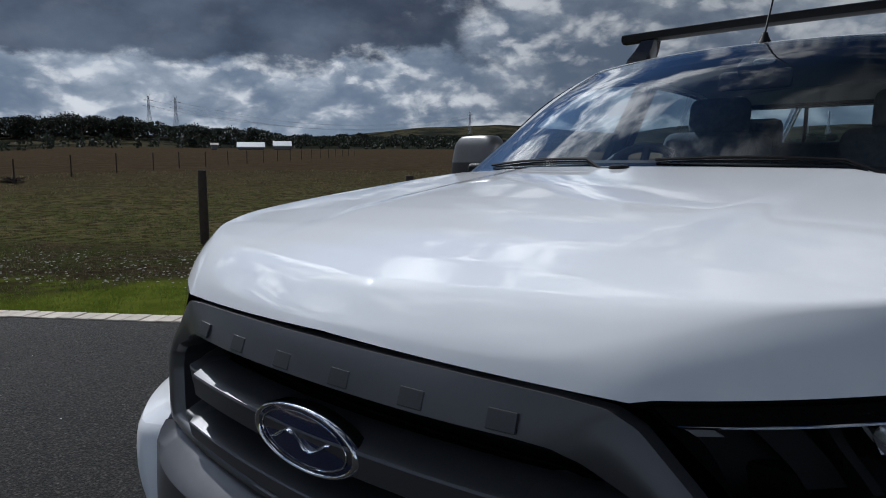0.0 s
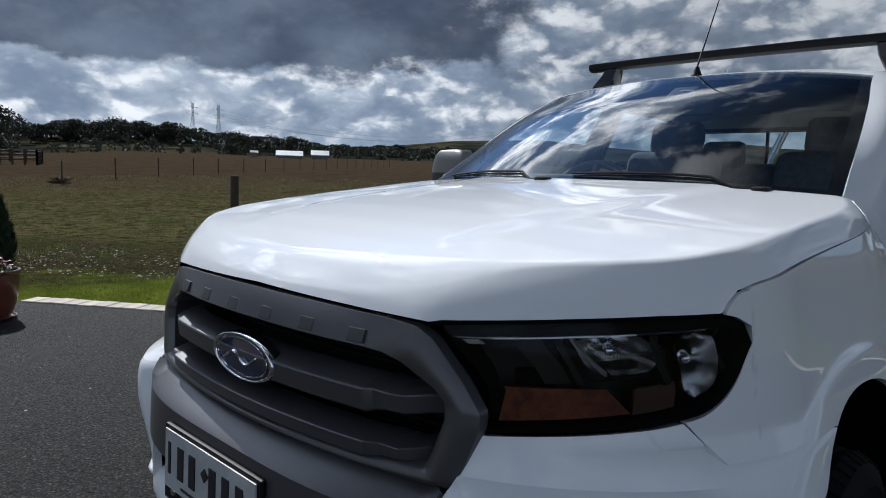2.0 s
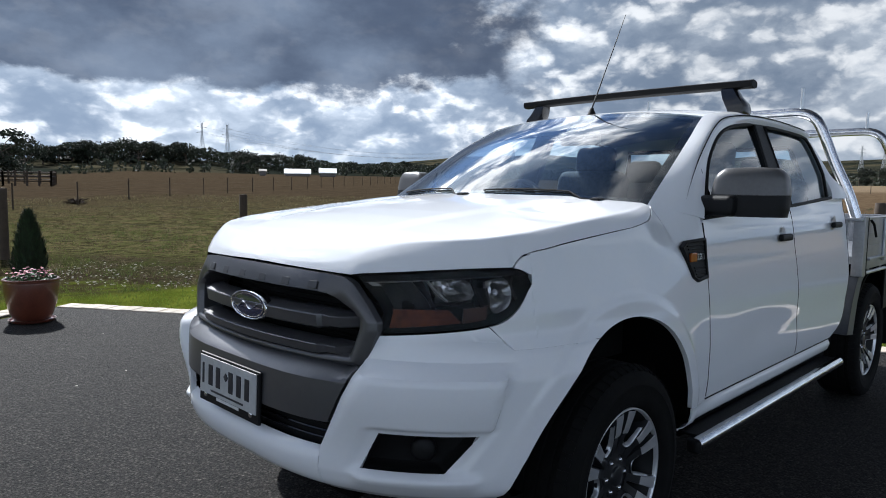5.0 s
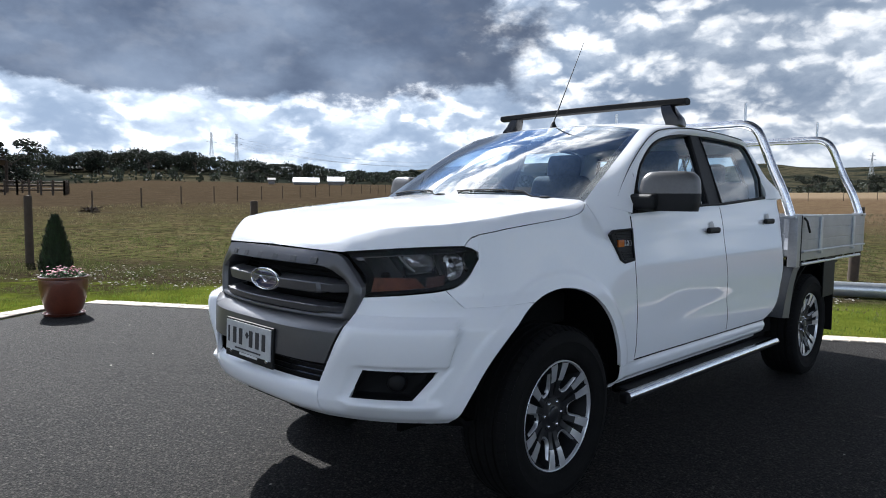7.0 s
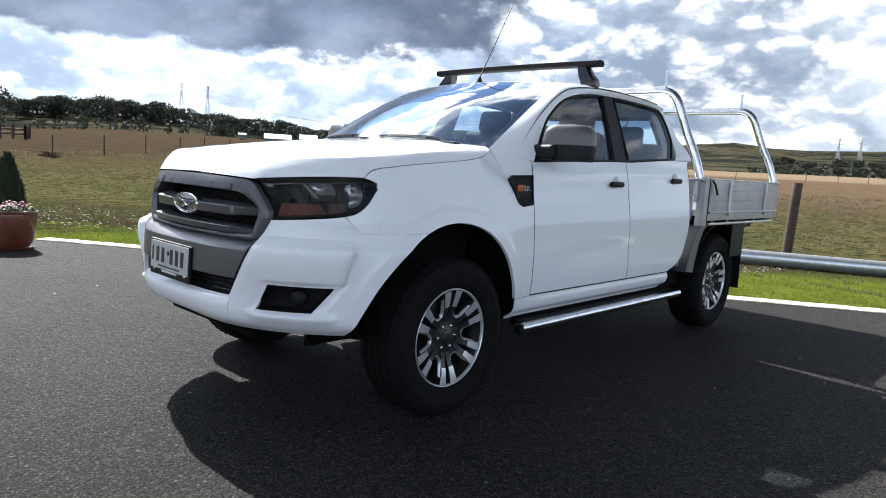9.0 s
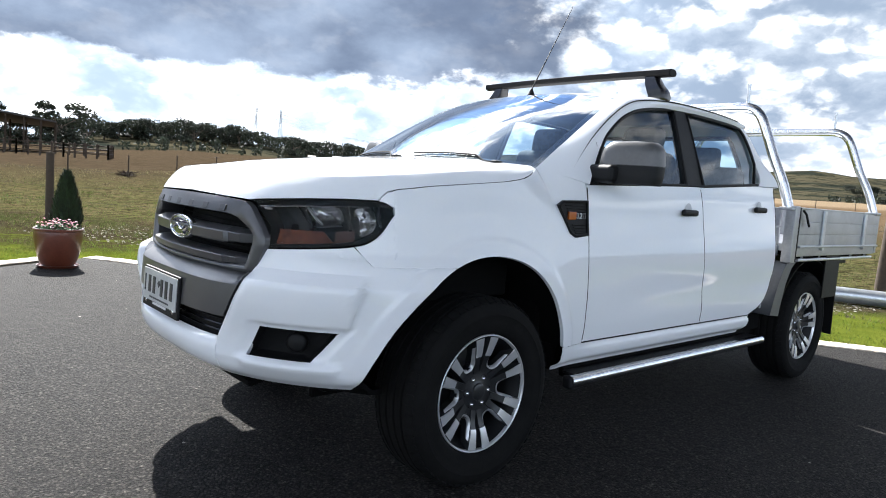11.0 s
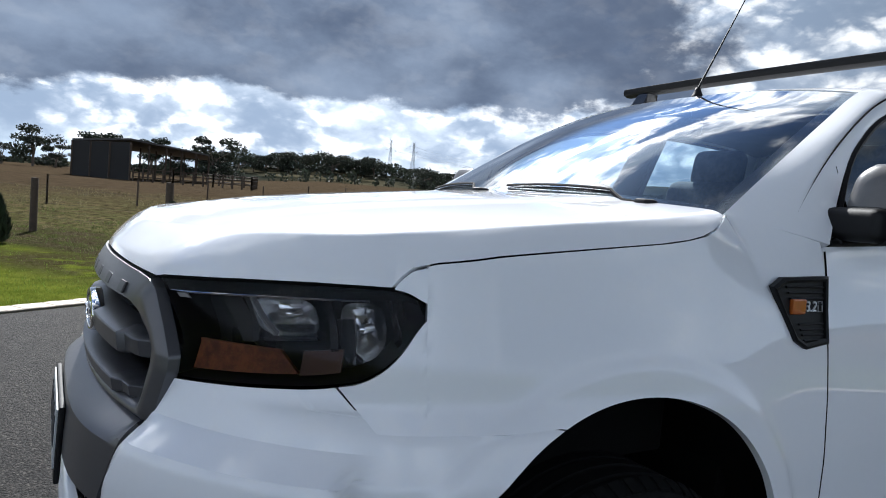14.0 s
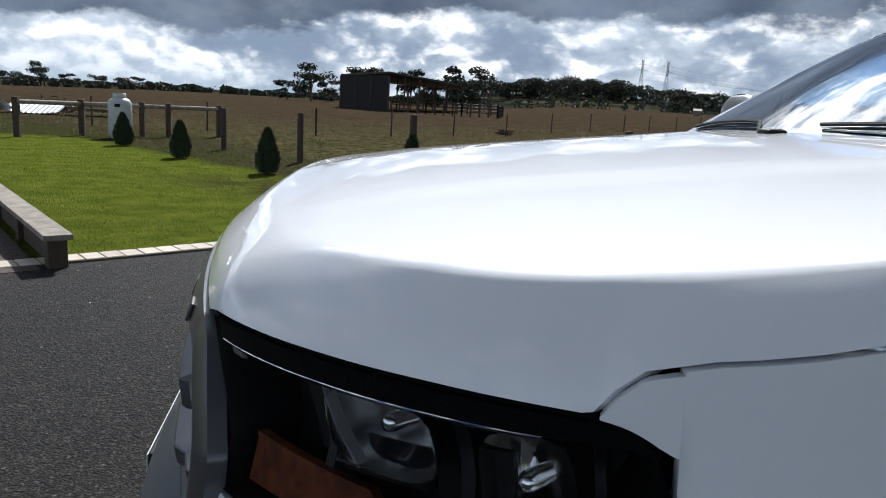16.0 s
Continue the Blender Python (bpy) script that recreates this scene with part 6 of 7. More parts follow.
# --- aluminium tray
def make_tray():
    t = new("tray")
    t.parent = truck
    t["label"] = "silver aluminium drop-side tray with tube racks"
    X0, X1, HW_T = 2.745, 4.43, .925
    part("tray_floor", block((X1 - X0, 1.80, .05), ((X0 + X1) / 2, 0, .955), .005), ALUMINIUM, t)
    # headboard with two planks and corner posts
    for z, h in ((1.155, .12), (1.03, .11), (.93, .07)):
        part("headboard_plank", block((.03, 1.70, h), (2.735, 0, z), .006), ALUMINIUM, t)
    for s in (-1, 1):
        part("corner_post", block((.075, .065, .375), (2.775, s * .905, 1.043), .006), ALUMINIUM, t, "folded corner post")
        part("post_edge", block((.012, .070, .36), (2.816, s * .905, 1.043), .003), BLACK, t)
        # drop side
        for z, h in ((1.172, .085), (1.0875, .083), (1.003, .085)):
            pl = part("side_plank", block((1.585, .028, h), (3.630, s * .922, z), .003), ALUMINIUM, t, "ribbed aluminium drop side")
        part("side_cap", block((1.590, .036, .012), (3.630, s * .922, 1.219), .004), ALUMINIUM, t)
        part("side_ledge", block((1.60, .05, .016), (3.630, s * .930, .962), .004), ALUMINIUM, t)
        part("side_base", block((1.60, .030, .060), (3.630, s * .915, .925), .004), ALUMINIUM, t)
        for x in (3.235, 4.09):
            part("side_brace", block((.045, .016, .25), (x, s * .944, 1.085), .005), GALV, t, "galvanised hinge strap")
            part("hinge_pin", block((.03, .03, .03), (x + .01, s * .94, .948), .008), GALV, t)
        part("tail_post", block((.045, .05, .32), (4.435, s * .912, 1.06), .006), ALUMINIUM, t)
        tube_object("rope_rail", [(2.90, s * .915, .868), (3.6, s * .915, .868), (4.42, s * .915, .868)], .012, GALV, t, 8)
        for x in (2.98, 3.30, 3.62, 3.94, 4.26):
            part("rail_hanger", block((.012, .012, .05), (x, s * .915, .890), .002), GALV, t)
        part("under_rail", block((1.60, .05, .05), (3.63, s * .86, .90), .004), DARK, t)
        tube_object("latch", [(2.84, s * .945, 1.205), (2.87, s * .955, 1.18), (2.93, s * .958, 1.10)], .008, BLACK, t, 6)
        # wheel guard ahead of the rear wheel
        guard = [(2.755, .862), (2.700, .80), (2.640, .70), (2.60, .60), (2.570, .515)]
        sheet("mudguard", lambda i, y: (guard[i][0], s * y, guard[i][1]), range(5), (-.60, -.75, -.90, -.915), SHADED_ALUMINIUM, t, (-1, 0, 0), .012, label="folded metal mudguard")
        side_pts = [((2.755, .862), (2.90, .862)), ((2.700, .80), (2.83, .82)), ((2.640, .70), (2.765, .72)), ((2.60, .60), (2.725, .60)), ((2.570, .515), (2.700, .500))]
        sheet("mudguard_side", lambda i, k: (side_pts[i][k][0], -s * .918, side_pts[i][k][1]), range(5), (0, 1), SHADED_ALUMINIUM, t, (0, -s, 0), .008)
        sheet("wheel_hood", lambda a, y: (3.22 + .50 * math.cos(radians(a)), s * y, .40 + .47 * math.sin(radians(a))), np.linspace(25, 155, 14), (-.58, -.90), BLACK, t, (0, 0, 1), .006)
        part("mud_flap", block((.014, .30, .58), (3.70, s * .77, .575), .004, Matrix.Rotation(radians(-3), 4, "Y")), RUBBER, t, "black rubber mud flap")
        part("flap_side", block((.28, .012, .32), (3.56, s * .918, .74), .004), BLACK, t)
    part("tailgate", block((.03, 1.78, .26), (4.44, 0, 1.08), .006), ALUMINIUM, t)
    part("toolbox", block((.36, .30, .10), (4.02, -.66, .855), .01), BLACK, t)
    for y in (-.42, .42):
        part("bearer", block((1.68, .06, .10), (3.58, y, .88), .004), DARK, t)
    # two tube hoops
    for x, foot_y, low in ((2.745, .885, 1.215), (4.385, .905, 1.225)):
        half = [(foot_y, low), (foot_y - .055, low + .16), (foot_y - .14, 1.56), (foot_y - .195, 1.70), (foot_y - .228, 1.78), (foot_y - .262, 1.835), (foot_y - .31, 1.870), (foot_y - .37, 1.884), (foot_y - .45, 1.885)]
        pts = [(x, -y, z) for y, z in half] + [(x, y, z) for y, z in reversed(half)]
        hoop = tube_object("rack_hoop", curve_through(pts, 80), .032, POLISHED, t, 16, label="polished tube rack hoop")
        for s in (-1, 1):
            part("hoop_foot", block((.10, .09, .022), (x, s * (foot_y), low - .006), .006), ALUMINIUM, t)
            tube_object("rack_pin", [(x, s * .535, 1.905), (x, s * .535, 2.04)], .011, GALV, t, 8)


make_tray()


# ---------------------------------------------------------------- garden and paddock
def on_ground(x, y):
    return ground_z(x, y)


def make_pot():
    pot = thing("plant_pot", (-.18, 5.50, 0), "glazed red-brown pot of pink flowers on asphalt", "plant pot")
    v, f = lathe([(.001, .030), (.195, .030), (.202, .034), (.238, .10), (.276, .22), (.298, .34), (.303, .43), (.300, .462), (.312, .470), (.314, .492), (.306, .500), (.288, .500), (.276, .488), (.270, .43)], 48)
    v, f = with_returns(v, f, lambda q: np.array((q[0], q[1], -.02)), 0)
    mesh_object("bowl", v, f, TERRACOTTA, pot, "", True, 40)
    v, f = lathe([(.001, .0), (.225, .0), (.250, .012), (.262, .036), (.252, .036), (.235, .018), (.001, .016)], 40)
    v, f = with_returns(v, f, (0, 0, 1), 0)
    mesh_object("saucer", v, f, TERRACOTTA, pot, "shallow saucer", True, 40)
    v, f = lathe([(.272, .44), (.15, .455), (.001, .46)], 30)
    v, f = with_returns(v, f, (0, 0, 1), 0)
    mesh_object("soil", v, f, SOIL, pot)
    rnd = random.Random(5)
    leaves, petals = [], []
    for _ in range(420):
        a, r = rnd.uniform(0, 6.28), .27 * math.sqrt(rnd.random())
        c = Vector((r * math.cos(a), r * math.sin(a), .46 + rnd.uniform(0, .13) * (1.1 - r / .4)))
        m = Euler((rnd.uniform(-1, 1), rnd.uniform(-1, 1), rnd.uniform(0, 6.28))).to_matrix()
        q = [m @ Vector(p) * rnd.uniform(.8, 1.4) + c for p in ((-.012, 0, 0), (0, -.026, .004), (.012, 0, 0), (0, .026, .004))]
        leaves.append((q, [(0, 1, 2, 3)]))
    for _ in range(60):
        a, r = rnd.uniform(0, 6.28), .26 * math.sqrt(rnd.random())
        c = Vector((r * math.cos(a), r * math.sin(a), .52 + rnd.uniform(0, .10)))
        for k in range(5):
            t = k * 1.257
            m = Matrix.Rotation(t, 3, "Z") @ Matrix.Rotation(rnd.uniform(.2, .7), 3, "Y")
            q = [m @ Vector(p) + c for p in ((0, -.003, 0), (.018, -.012, 0), (.024, 0, 0), (.018, .012, 0), (0, .003, 0))]
            petals.append((q, [(0, 1, 2, 3, 4)]))
    v, f = joined(leaves)
    tagged(mesh_object("foliage", v, f, FLOWER_LEAF, pot, "", False), kind="stuff")
    v, f = joined(petals)
    tagged(mesh_object("petals", v, f, FLOWER_PINK, pot, "pink flowers", False), kind="stuff")
    return pot


make_pot().scale = (.79, .79, .86)


def build_conifer(at, height, radius):
    c = thing("conifer", at, "small dark green clipped conifer in lawn", "conifer", "conifers along the lawn")
    tube_object("trunk", [(0, 0, -.05), (0, 0, height * .8)], [.02, .008], BARK, c, 6)
    rnd = random.Random(int(height * 1000))
    sprays = []
    for _ in range(2400):
        t = rnd.random() ** .8
        a = rnd.uniform(0, 6.28)
        prof = radius * (math.sin(min(1, (t + .30) / .58) * 1.57) if t < .28 else (1 - ((t - .28) / .74) ** 1.25) ** .75)
        lump = 1 + .16 * noise.noise(Vector((math.cos(a) * 2, math.sin(a) * 2, t * 7)))
        r = prof * lump * rnd.uniform(.72, 1.03)
        p = Vector((r * math.cos(a), r * math.sin(a), .02 + t * height * .98))
        h, w = rnd.uniform(.05, .10), rnd.uniform(.010, .022)
        lean = Vector((math.cos(a), math.sin(a), 0)) * rnd.uniform(.01, .05)
        tang = Vector((-math.sin(a + rnd.uniform(-.8, .8)), math.cos(a), 0))
        sprays.append(([p - tang * w, p + tang * w * .4 - Vector((0, 0, h * .3)), p + tang * w, p + lean + Vector((0, 0, h))], [(0, 1, 2, 3)]))
    v, f = joined(sprays)
    tagged(mesh_object("crown", v, f, CONIFER, c, "", False), kind="stuff")
    core = [(radius * .05, height * .9), (radius * .45, height * .62), (radius * .74, height * .28), (radius * .66, height * .05), (.01, .02)]
    v, f = lathe(core, 14)
    mesh_object("inner_foliage", v, f, CONIFER, c)
    return c


for x, y, h, r in ((.60, 8.75, .96, .215), (-1.75, 12.25, .83, .225), (-3.88, 14.95, .79, .225), (-5.87, 17.85, .80, .24)):
    build_conifer((x, y, on_ground(x, y)), h, r)


def build_post(at, h, r, tilt=(0, 0), group="fence posts along the lawn"):
    p = thing("fence_post", at, "dark weathered round timber fence post", "fence post", group)
    v, f = lathe([(r, -.15), (r, h * .3), (r * .97, h * .7), (r * .97, h - .015), (r * .88, h), (.001, h + .004)], 14)
    v = [(q[0] * (1 + .05 * noise.noise(Vector((q[0] * 9, q[1] * 9, q[2])))) + q[2] * tilt[0], q[1] + q[2] * tilt[1], q[2]) for q in v]
    mesh_object("post", v, f, POST_WOOD, p, "", True, 40)
    return p


NEAR_POSTS = ((-3.34, 17.9, 1.12), (-1.23, 15.2, 1.16), (1.06, 12.25, 1.29), (4.45, 9.75, 1.24), (6.6, 7.0, 1.15), (8.6, 4.0, 1.15), (10.75, .68, 1.28), (13.2, -3.2, 1.2))
for i, (x, y, h) in enumerate(NEAR_POSTS):
    build_post((x, y, on_ground(x, y)), h, .075 if i != 6 else .085, (.0, .0) if i != 6 else (.05, -.02))


def wires(name, posts, heights, label):
    w = thing(name, (posts[0][0], posts[0][1], 0), label, "wire fence")
    o = Vector((posts[0][0], posts[0][1], 0))
    for h in heights:
        pts = [Vector((x, y, on_ground(x, y) + h)) - o for x, y in posts]
        tube_object("wire", [tuple(p) for p in pts], .0017, FENCE_WIRE, w, 4)
    return w


wires("near_fence_wire", [(x, y) for x, y, h in NEAR_POSTS], (.35, .65, .98), "thin plain fence wire strung between posts")

# thin posts of the paddock fences further out
FAR_LINES = (((-1.0, 26.6), (18.5, 40.5), 6), ((21.5, 43), (70, 80), 14), ((68.5, 31), (101, 17), 6), ((-30, 26), (-1, 26.6), 7))
for k, (a, b, n) in enumerate(FAR_LINES):
    pts = [(a[0] + (b[0] - a[0]) * i / n, a[1] + (b[1] - a[1]) * i / n) for i in range(n + 1)]
    for x, y in pts:
        build_post((x, y, on_ground(x, y)), 1.10, .036, group="thin posts of the paddock fence")
    wires("paddock_wire", pts, (.4, .75, 1.05), "thin wire of the far paddock fence")


def make_rail_fence():
    """Low timber rail at the end of the lawn."""
    pts = [(-8.97, 19.25), (-7.87, 20.98), (-6.34, 21.73), (-5.62, 22.05), (-4.23, 23.21)]
    fence = thing("rail_fence", (pts[0][0], pts[0][1], on_ground(*pts[0])), "low timber post and rail fence behind lawn", "rail fence")
    o = Vector(fence.location)
    for x, y in pts:
        p = Vector((x, y, on_ground(x, y))) - o
        part("rail_post", block((.16, .16, 1.15), p + Vector((0, 0, .50)), .015), POST_WOOD, fence)
    for a, b in zip(pts, pts[1:]):
        p, q = Vector((*a, on_ground(*a) + .95)) - o, Vector((*b, on_ground(*b) + .95)) - o
        tube_object("rail", [tuple(p), tuple(q)], .065, RAIL_WOOD, fence, 8)


make_rail_fence()


def make_bottle():
    x, y = -6.67, 20.55
    b = thing("gas_bottle", (x, y, on_ground(x, y)), "tall pale grey gas bottle behind the lawn", "gas bottle")
    v, f = lathe([(.001, .06), (.31, .06), (.330, .09), (.330, .99), (.316, 1.08), (.268, 1.15), (.19, 1.19), (.12, 1.202), (.001, 1.202)], 36)
    v, f = with_returns(v, f, lambda q: np.array((q[0], q[1], q[2] - .6)), 0)
    mesh_object("body", v, f, BOTTLE, b, "", True, 45)
    v, f = lathe([(.25, .0), (.262, .0), (.262, .10), (.25, .10)], 24)
    mesh_object("foot_ring", v, f, BOTTLE, b)
    v, f = lathe([(.165, 1.18), (.178, 1.19), (.178, 1.33), (.165, 1.33)], 24)
    mesh_object("collar", v, f, BOTTLE, b)
    part("valve", block((.06, .06, .12), (0, 0, 1.25), .01), HAZED_STEEL, b)
    part("label_mark", block((.16, .01, .10), (.02, -.327, .97), .003), SHED_DARK, b)


make_bottle()


def make_sheets():
    rnd = random.Random(2)
    for x, y, w, d, tilt in ((-13.9, 33.6, 2.4, 1.4, 18), (-11.0, 33.2, 3.0, 1.2, -9), (-15.6, 33.0, 1.6, 1.0, -20)):
        z = on_ground(x, y)
        th = thing("roof_sheet", (x, y, z), "loose bent pale corrugated metal sheet on dry grass", "metal sheet", "loose metal sheets")
        def p(u, v):
            return (u * w / 2, v * d / 2, .32 + math.sin(u * w * 14) * .02 + v * math.sin(radians(tilt)) * d / 2 + .10 * u * u - .05)
        sheet("sheet", p, np.linspace(-1, 1, 60), (-1, 0, 1), SHEET, th, (0, 0, 1), .01)
    x, y = -14.6, 37.0
    pile = thing("brush_pile", (x, y, on_ground(x, y)), "heap of dead brown branches and twigs", "brush pile")
    tw = []
    for _ in range(260):
        a, r = rnd.uniform(0, 6.28), 1.3 * math.sqrt(rnd.random())
        c = Vector((r * math.cos(a), r * math.sin(a), max(0, .9 * (1 - r / 1.4)) * rnd.random()))
        d = Vector((rnd.uniform(-1, 1), rnd.uniform(-1, 1), rnd.uniform(-.1, .5))) * .45
        tw.append(tube([tuple(c), tuple(c + d)], .02, 4))
    v, f = joined(tw)
    tagged(mesh_object("twigs", v, f, BRUSH, pile, "", False), kind="stuff")


make_sheets()


def brush_bush(x, y, s):
    rnd = random.Random(int(x * 10))
    b = thing("dead_bush", (x, y, on_ground(x, y)), "low dead brown bush in dry paddock", "bush", "dead bushes in the paddock")
    tw = []
    for _ in range(140):
        a = rnd.uniform(0, 6.28)
        d = Vector((math.cos(a) * rnd.uniform(.3, 1), math.sin(a) * rnd.uniform(.3, 1), rnd.uniform(.1, .6))) * s
        tw.append(tube([(0, 0, 0), tuple(d * .6), tuple(d + Vector((0, 0, -.1 * s)))], [.03 * s, .02 * s, .008 * s], 4))
    v, f = joined(tw)
    tagged(mesh_object("twigs", v, f, BRUSH, b, "", False), kind="stuff")


brush_bush(8.9, 34.3, .62)
brush_bush(44.0, 30.0, .9)


def make_retaining_edge():
    """A low timber edge with a flat cap, beside a bed of bark chips."""
    e = thing("timber_edge", (-2.66, 4.22, 0), "low weathered timber garden edge with flat cap board", "garden edge")
    run = Vector((-1.55, 2.60, 0))
    a = math.atan2(run.y, run.x)
    rot = Matrix.Rotation(a, 4, "Z")
    L = 4.2
    mid = run.normalized() * (L / 2)
    part("cap_board", block((L + .12, .20, .045), mid + Vector((0, 0, .245)), .006, rot), RAIL_WOOD, e)
    part("edge_board", block((L, .05, .22), mid + Vector((0, 0, .11)), .006, rot), POST_WOOD, e)
    for k in (.06, 1.3, 2.5):
        part("stump", block((.14, .14, .24), run.normalized() * k + Vector((0, 0, .11)), .012, rot), POST_WOOD, e)


make_retaining_edge()

bed = [(-2.75, 4.14), (-4.85, 7.70), (-9.5, 7.7), (-9.5, .45), (-7.0, 1.80)]
bm = bmesh.new()
vs = [bm.verts.new((x, y, .004)) for x, y in bed]
lw = [bm.verts.new((x, y, -.08)) for x, y in bed]
bm.faces.new(vs)
for i in range(5):
    bm.faces.new((vs[i], vs[(i + 1) % 5], lw[(i + 1) % 5], lw[i]))
bmesh.ops.recalc_face_normals(bm, faces=bm.faces)
if sum(f.normal.z for f in bm.faces) < 0:
    bmesh.ops.reverse_faces(bm, faces=bm.faces)
tagged(part("mulch_bed", bm, MULCH, None, smooth=False), "dark brown bark mulch bed beside lawn", "garden bed", kind="structure")


def make_pipe():
    a, b = Vector((7.35, 2.55, 0)), Vector((10.6, -4.4, 0))
    p = thing("steel_pipe", tuple(a), "long galvanised steel pipe lying along the lawn", "pipe")
    d = b - a
    z0, z1 = on_ground(a.x, a.y) + .115, on_ground(b.x, b.y) + .115
    pts = [(0, 0, z0), tuple(d * .5 + Vector((0, 0, (z0 + z1) / 2))), tuple(d + Vector((0, 0, z1)))]
    tube_object("tube", pts, .105, GALV, p, 24)
    for k in (.62, .625):
        q = d * k
        tube_object("collar", [tuple(q + Vector((0, 0, z0)) - d.normalized() * .03), tuple(q + Vector((0, 0, z0)) + d.normalized() * .03)], .112, HAZED_STEEL, p, 24)


make_pipe()


# ---------------------------------------------------------------- far things
def at_az(az, r):
    return r * math.sin(radians(az)), r * math.cos(radians(az))


def build_gum(seed, height, spread, lean=0.0, sparse=1.0):
    """A gum tree: leaning trunk, forked limbs, and leaf clumps in open heads."""
    rnd = random.Random(seed)
    t = thing("gum_tree", (0, 0, 0), "dark green gum tree against the sky", "tree", "gum trees round the paddock")
    trunk_top = height * rnd.uniform(.40, .50)
    trunk = [(0, 0, -.3), (lean * .3, 0, trunk_top * .5), (lean, rnd.uniform(-.2, .2), trunk_top)]
    tube_object("trunk", trunk, [height * .030, height * .024, height * .016], BARK, t, 8)
    heads = []
    for k in range(rnd.randint(10, 14)):
        a = rnd.uniform(0, 6.28)
        r = spread * rnd.uniform(.25, .85)
        z = height * (rnd.uniform(.48, .93) if k < 8 else rnd.uniform(.16, .45)) - .12 * r
        tip = (lean + r * math.cos(a), r * math.sin(a), z)
        tube_object("limb", [trunk[2] if k % 2 else trunk[1], (lean + .5 * r * math.cos(a), .5 * r * math.sin(a), (trunk_top + z) / 2 + .2), tip], [height * .011, height * .008, height * .004], BARK, t, 5)
        heads.append((Vector(tip), spread * rnd.uniform(.30, .48)))
    leaves = []
    for c, r in heads:
        for _ in range(int(230 * sparse)):
            d = Vector((rnd.gauss(0, 1), rnd.gauss(0, 1), rnd.gauss(0, .62)))
            d = d.normalized() * r * rnd.random() ** .45
            d.z *= .72
            m = Euler((rnd.uniform(0, 6), rnd.uniform(0, 6), rnd.uniform(0, 6))).to_matrix()
            k = height * .019 * rnd.uniform(.6, 1.5)
            leaves.append(([m @ Vector(p) * k + c + d for p in ((-1, -.5, 0), (.2, -.8, .2), (1, .1, 0), (.1, .8, .15), (-.7, .5, 0))], [(0, 1, 2, 3, 4)]))
    v, f = joined(leaves)
    tagged(mesh_object("crown", v, f, GUM_LEAF, t, "", False), kind="stuff")
    return t


GUMS = [build_gum(11, 10, 4.2), build_gum(23, 10, 5.2, .8), build_gum(37, 10, 3.4, -.5, .8), build_gum(41, 10, 4.6, .4, 1.2), build_gum(59, 10, 5.8, 0, 1.3)]
# azimuth, elevation of the top, distance, which build
TREES = (
    (-22.1, 1.2, 300, 4), (-20.0, 1.9, 280, 1), (-18.7, 1.3, 300, 3), (-16.5, 1.35, 310, 4), (-15.1, 1.3, 320, 4), (-13.8, 1.4, 310, 3), (-11.8, 1.1, 330, 0), (-4.4, 1.1, 340, 4), (-2.7, 2.0, 170, 2), (-.8, 3.2, 165, 1), (.6, 2.2, 175, 3),
    (3.1, 3.5, 190, 2), (7.0, 3.5, 190, 3), (8.6, 2.9, 185, 4), (9.6, 2.6, 185, 2), (11.8, 4.05, 180, 0), (12.6, 3.0, 190, 2), (13.5, 3.0, 230, 4), (14.6, 2.95, 235, 1), (15.6, 3.0, 240, 3), (16.5, 3.1, 245, 4), (17.4, 3.4, 245, 0), (18.3, 3.6, 240, 4), (19.2, 3.3, 250, 3),
    (20.2, 3.45, 245, 1), (21.0, 3.75, 240, 4), (21.8, 3.4, 250, 3), (22.6, 3.35, 245, 0), (23.6, 3.4, 250, 4), (24.5, 3.55, 245, 1), (25.3, 3.2, 255, 3), (26.1, 2.7, 260, 4), (27.1, 2.3, 270, 2), (28.8, 3.15, 235, 4), (30.1, 2.4, 270, 2), (30.9, 2.9, 250, 3), (32.6, 3.05, 240, 4), (33.2, 2.8, 250, 0), (34.4, 2.5, 265, 4), (35.9, 2.3, 270, 1), (37.5, 2.3, 275, 3),
    (39.0, 2.35, 270, 4), (40.3, 2.55, 260, 4), (41.3, 2.4, 265, 0), (42.2, 2.65, 255, 3), (43.6, 2.3, 270, 4), (45.0, 2.45, 265, 1), (46.6, 2.4, 270, 4), (48.2, 2.35, 275, 3), (49.7, 2.5, 270, 4), (51.6, 2.3, 275, 0), (53.6, 2.4, 270, 1), (55.8, 2.3, 275, 4), (73.2, 2.1, 330, 4), (74.0, 2.2, 320, 3), (75.3, 1.9, 330, 4), (77.0, 2.0, 300, 1), (78.1, 2.2, 300, 4), (79.3, 2.0, 300, 3), (80.4, 2.1, 300, 4),
)
rnd_t = random.Random(3)
for az, el, r, k in TREES:
    r = r * (1.55 if 13 < az < 58 else 1.0)
    el = el - (.12 if 13 < az < 58 else 0)
    x, y = at_az(az, r)
    x, y = x - 1.5, y - 1.5
    z = ground_z(x, y)
    h = 1.3 + r * math.tan(radians(el)) - z
    if 13 < az < 58:
        z, h = z - .22 * h, 1.22 * h
    s = max(.25, h / 9.6)
    wide = s * (1.3 if h < 6 else 1.05) * rnd_t.uniform(.85, 1.5)
    m = pose(x, y, z - .05, 0, 0, rnd_t.uniform(0, 360)) @ Matrix.Diagonal((wide, wide, s, 1))
    ob = copy_thing(GUMS[k], Matrix())
    ob.matrix_basis = m
for g in GUMS:
    for o in (*g.children_recursive, g):
        bpy.data.objects.remove(o)


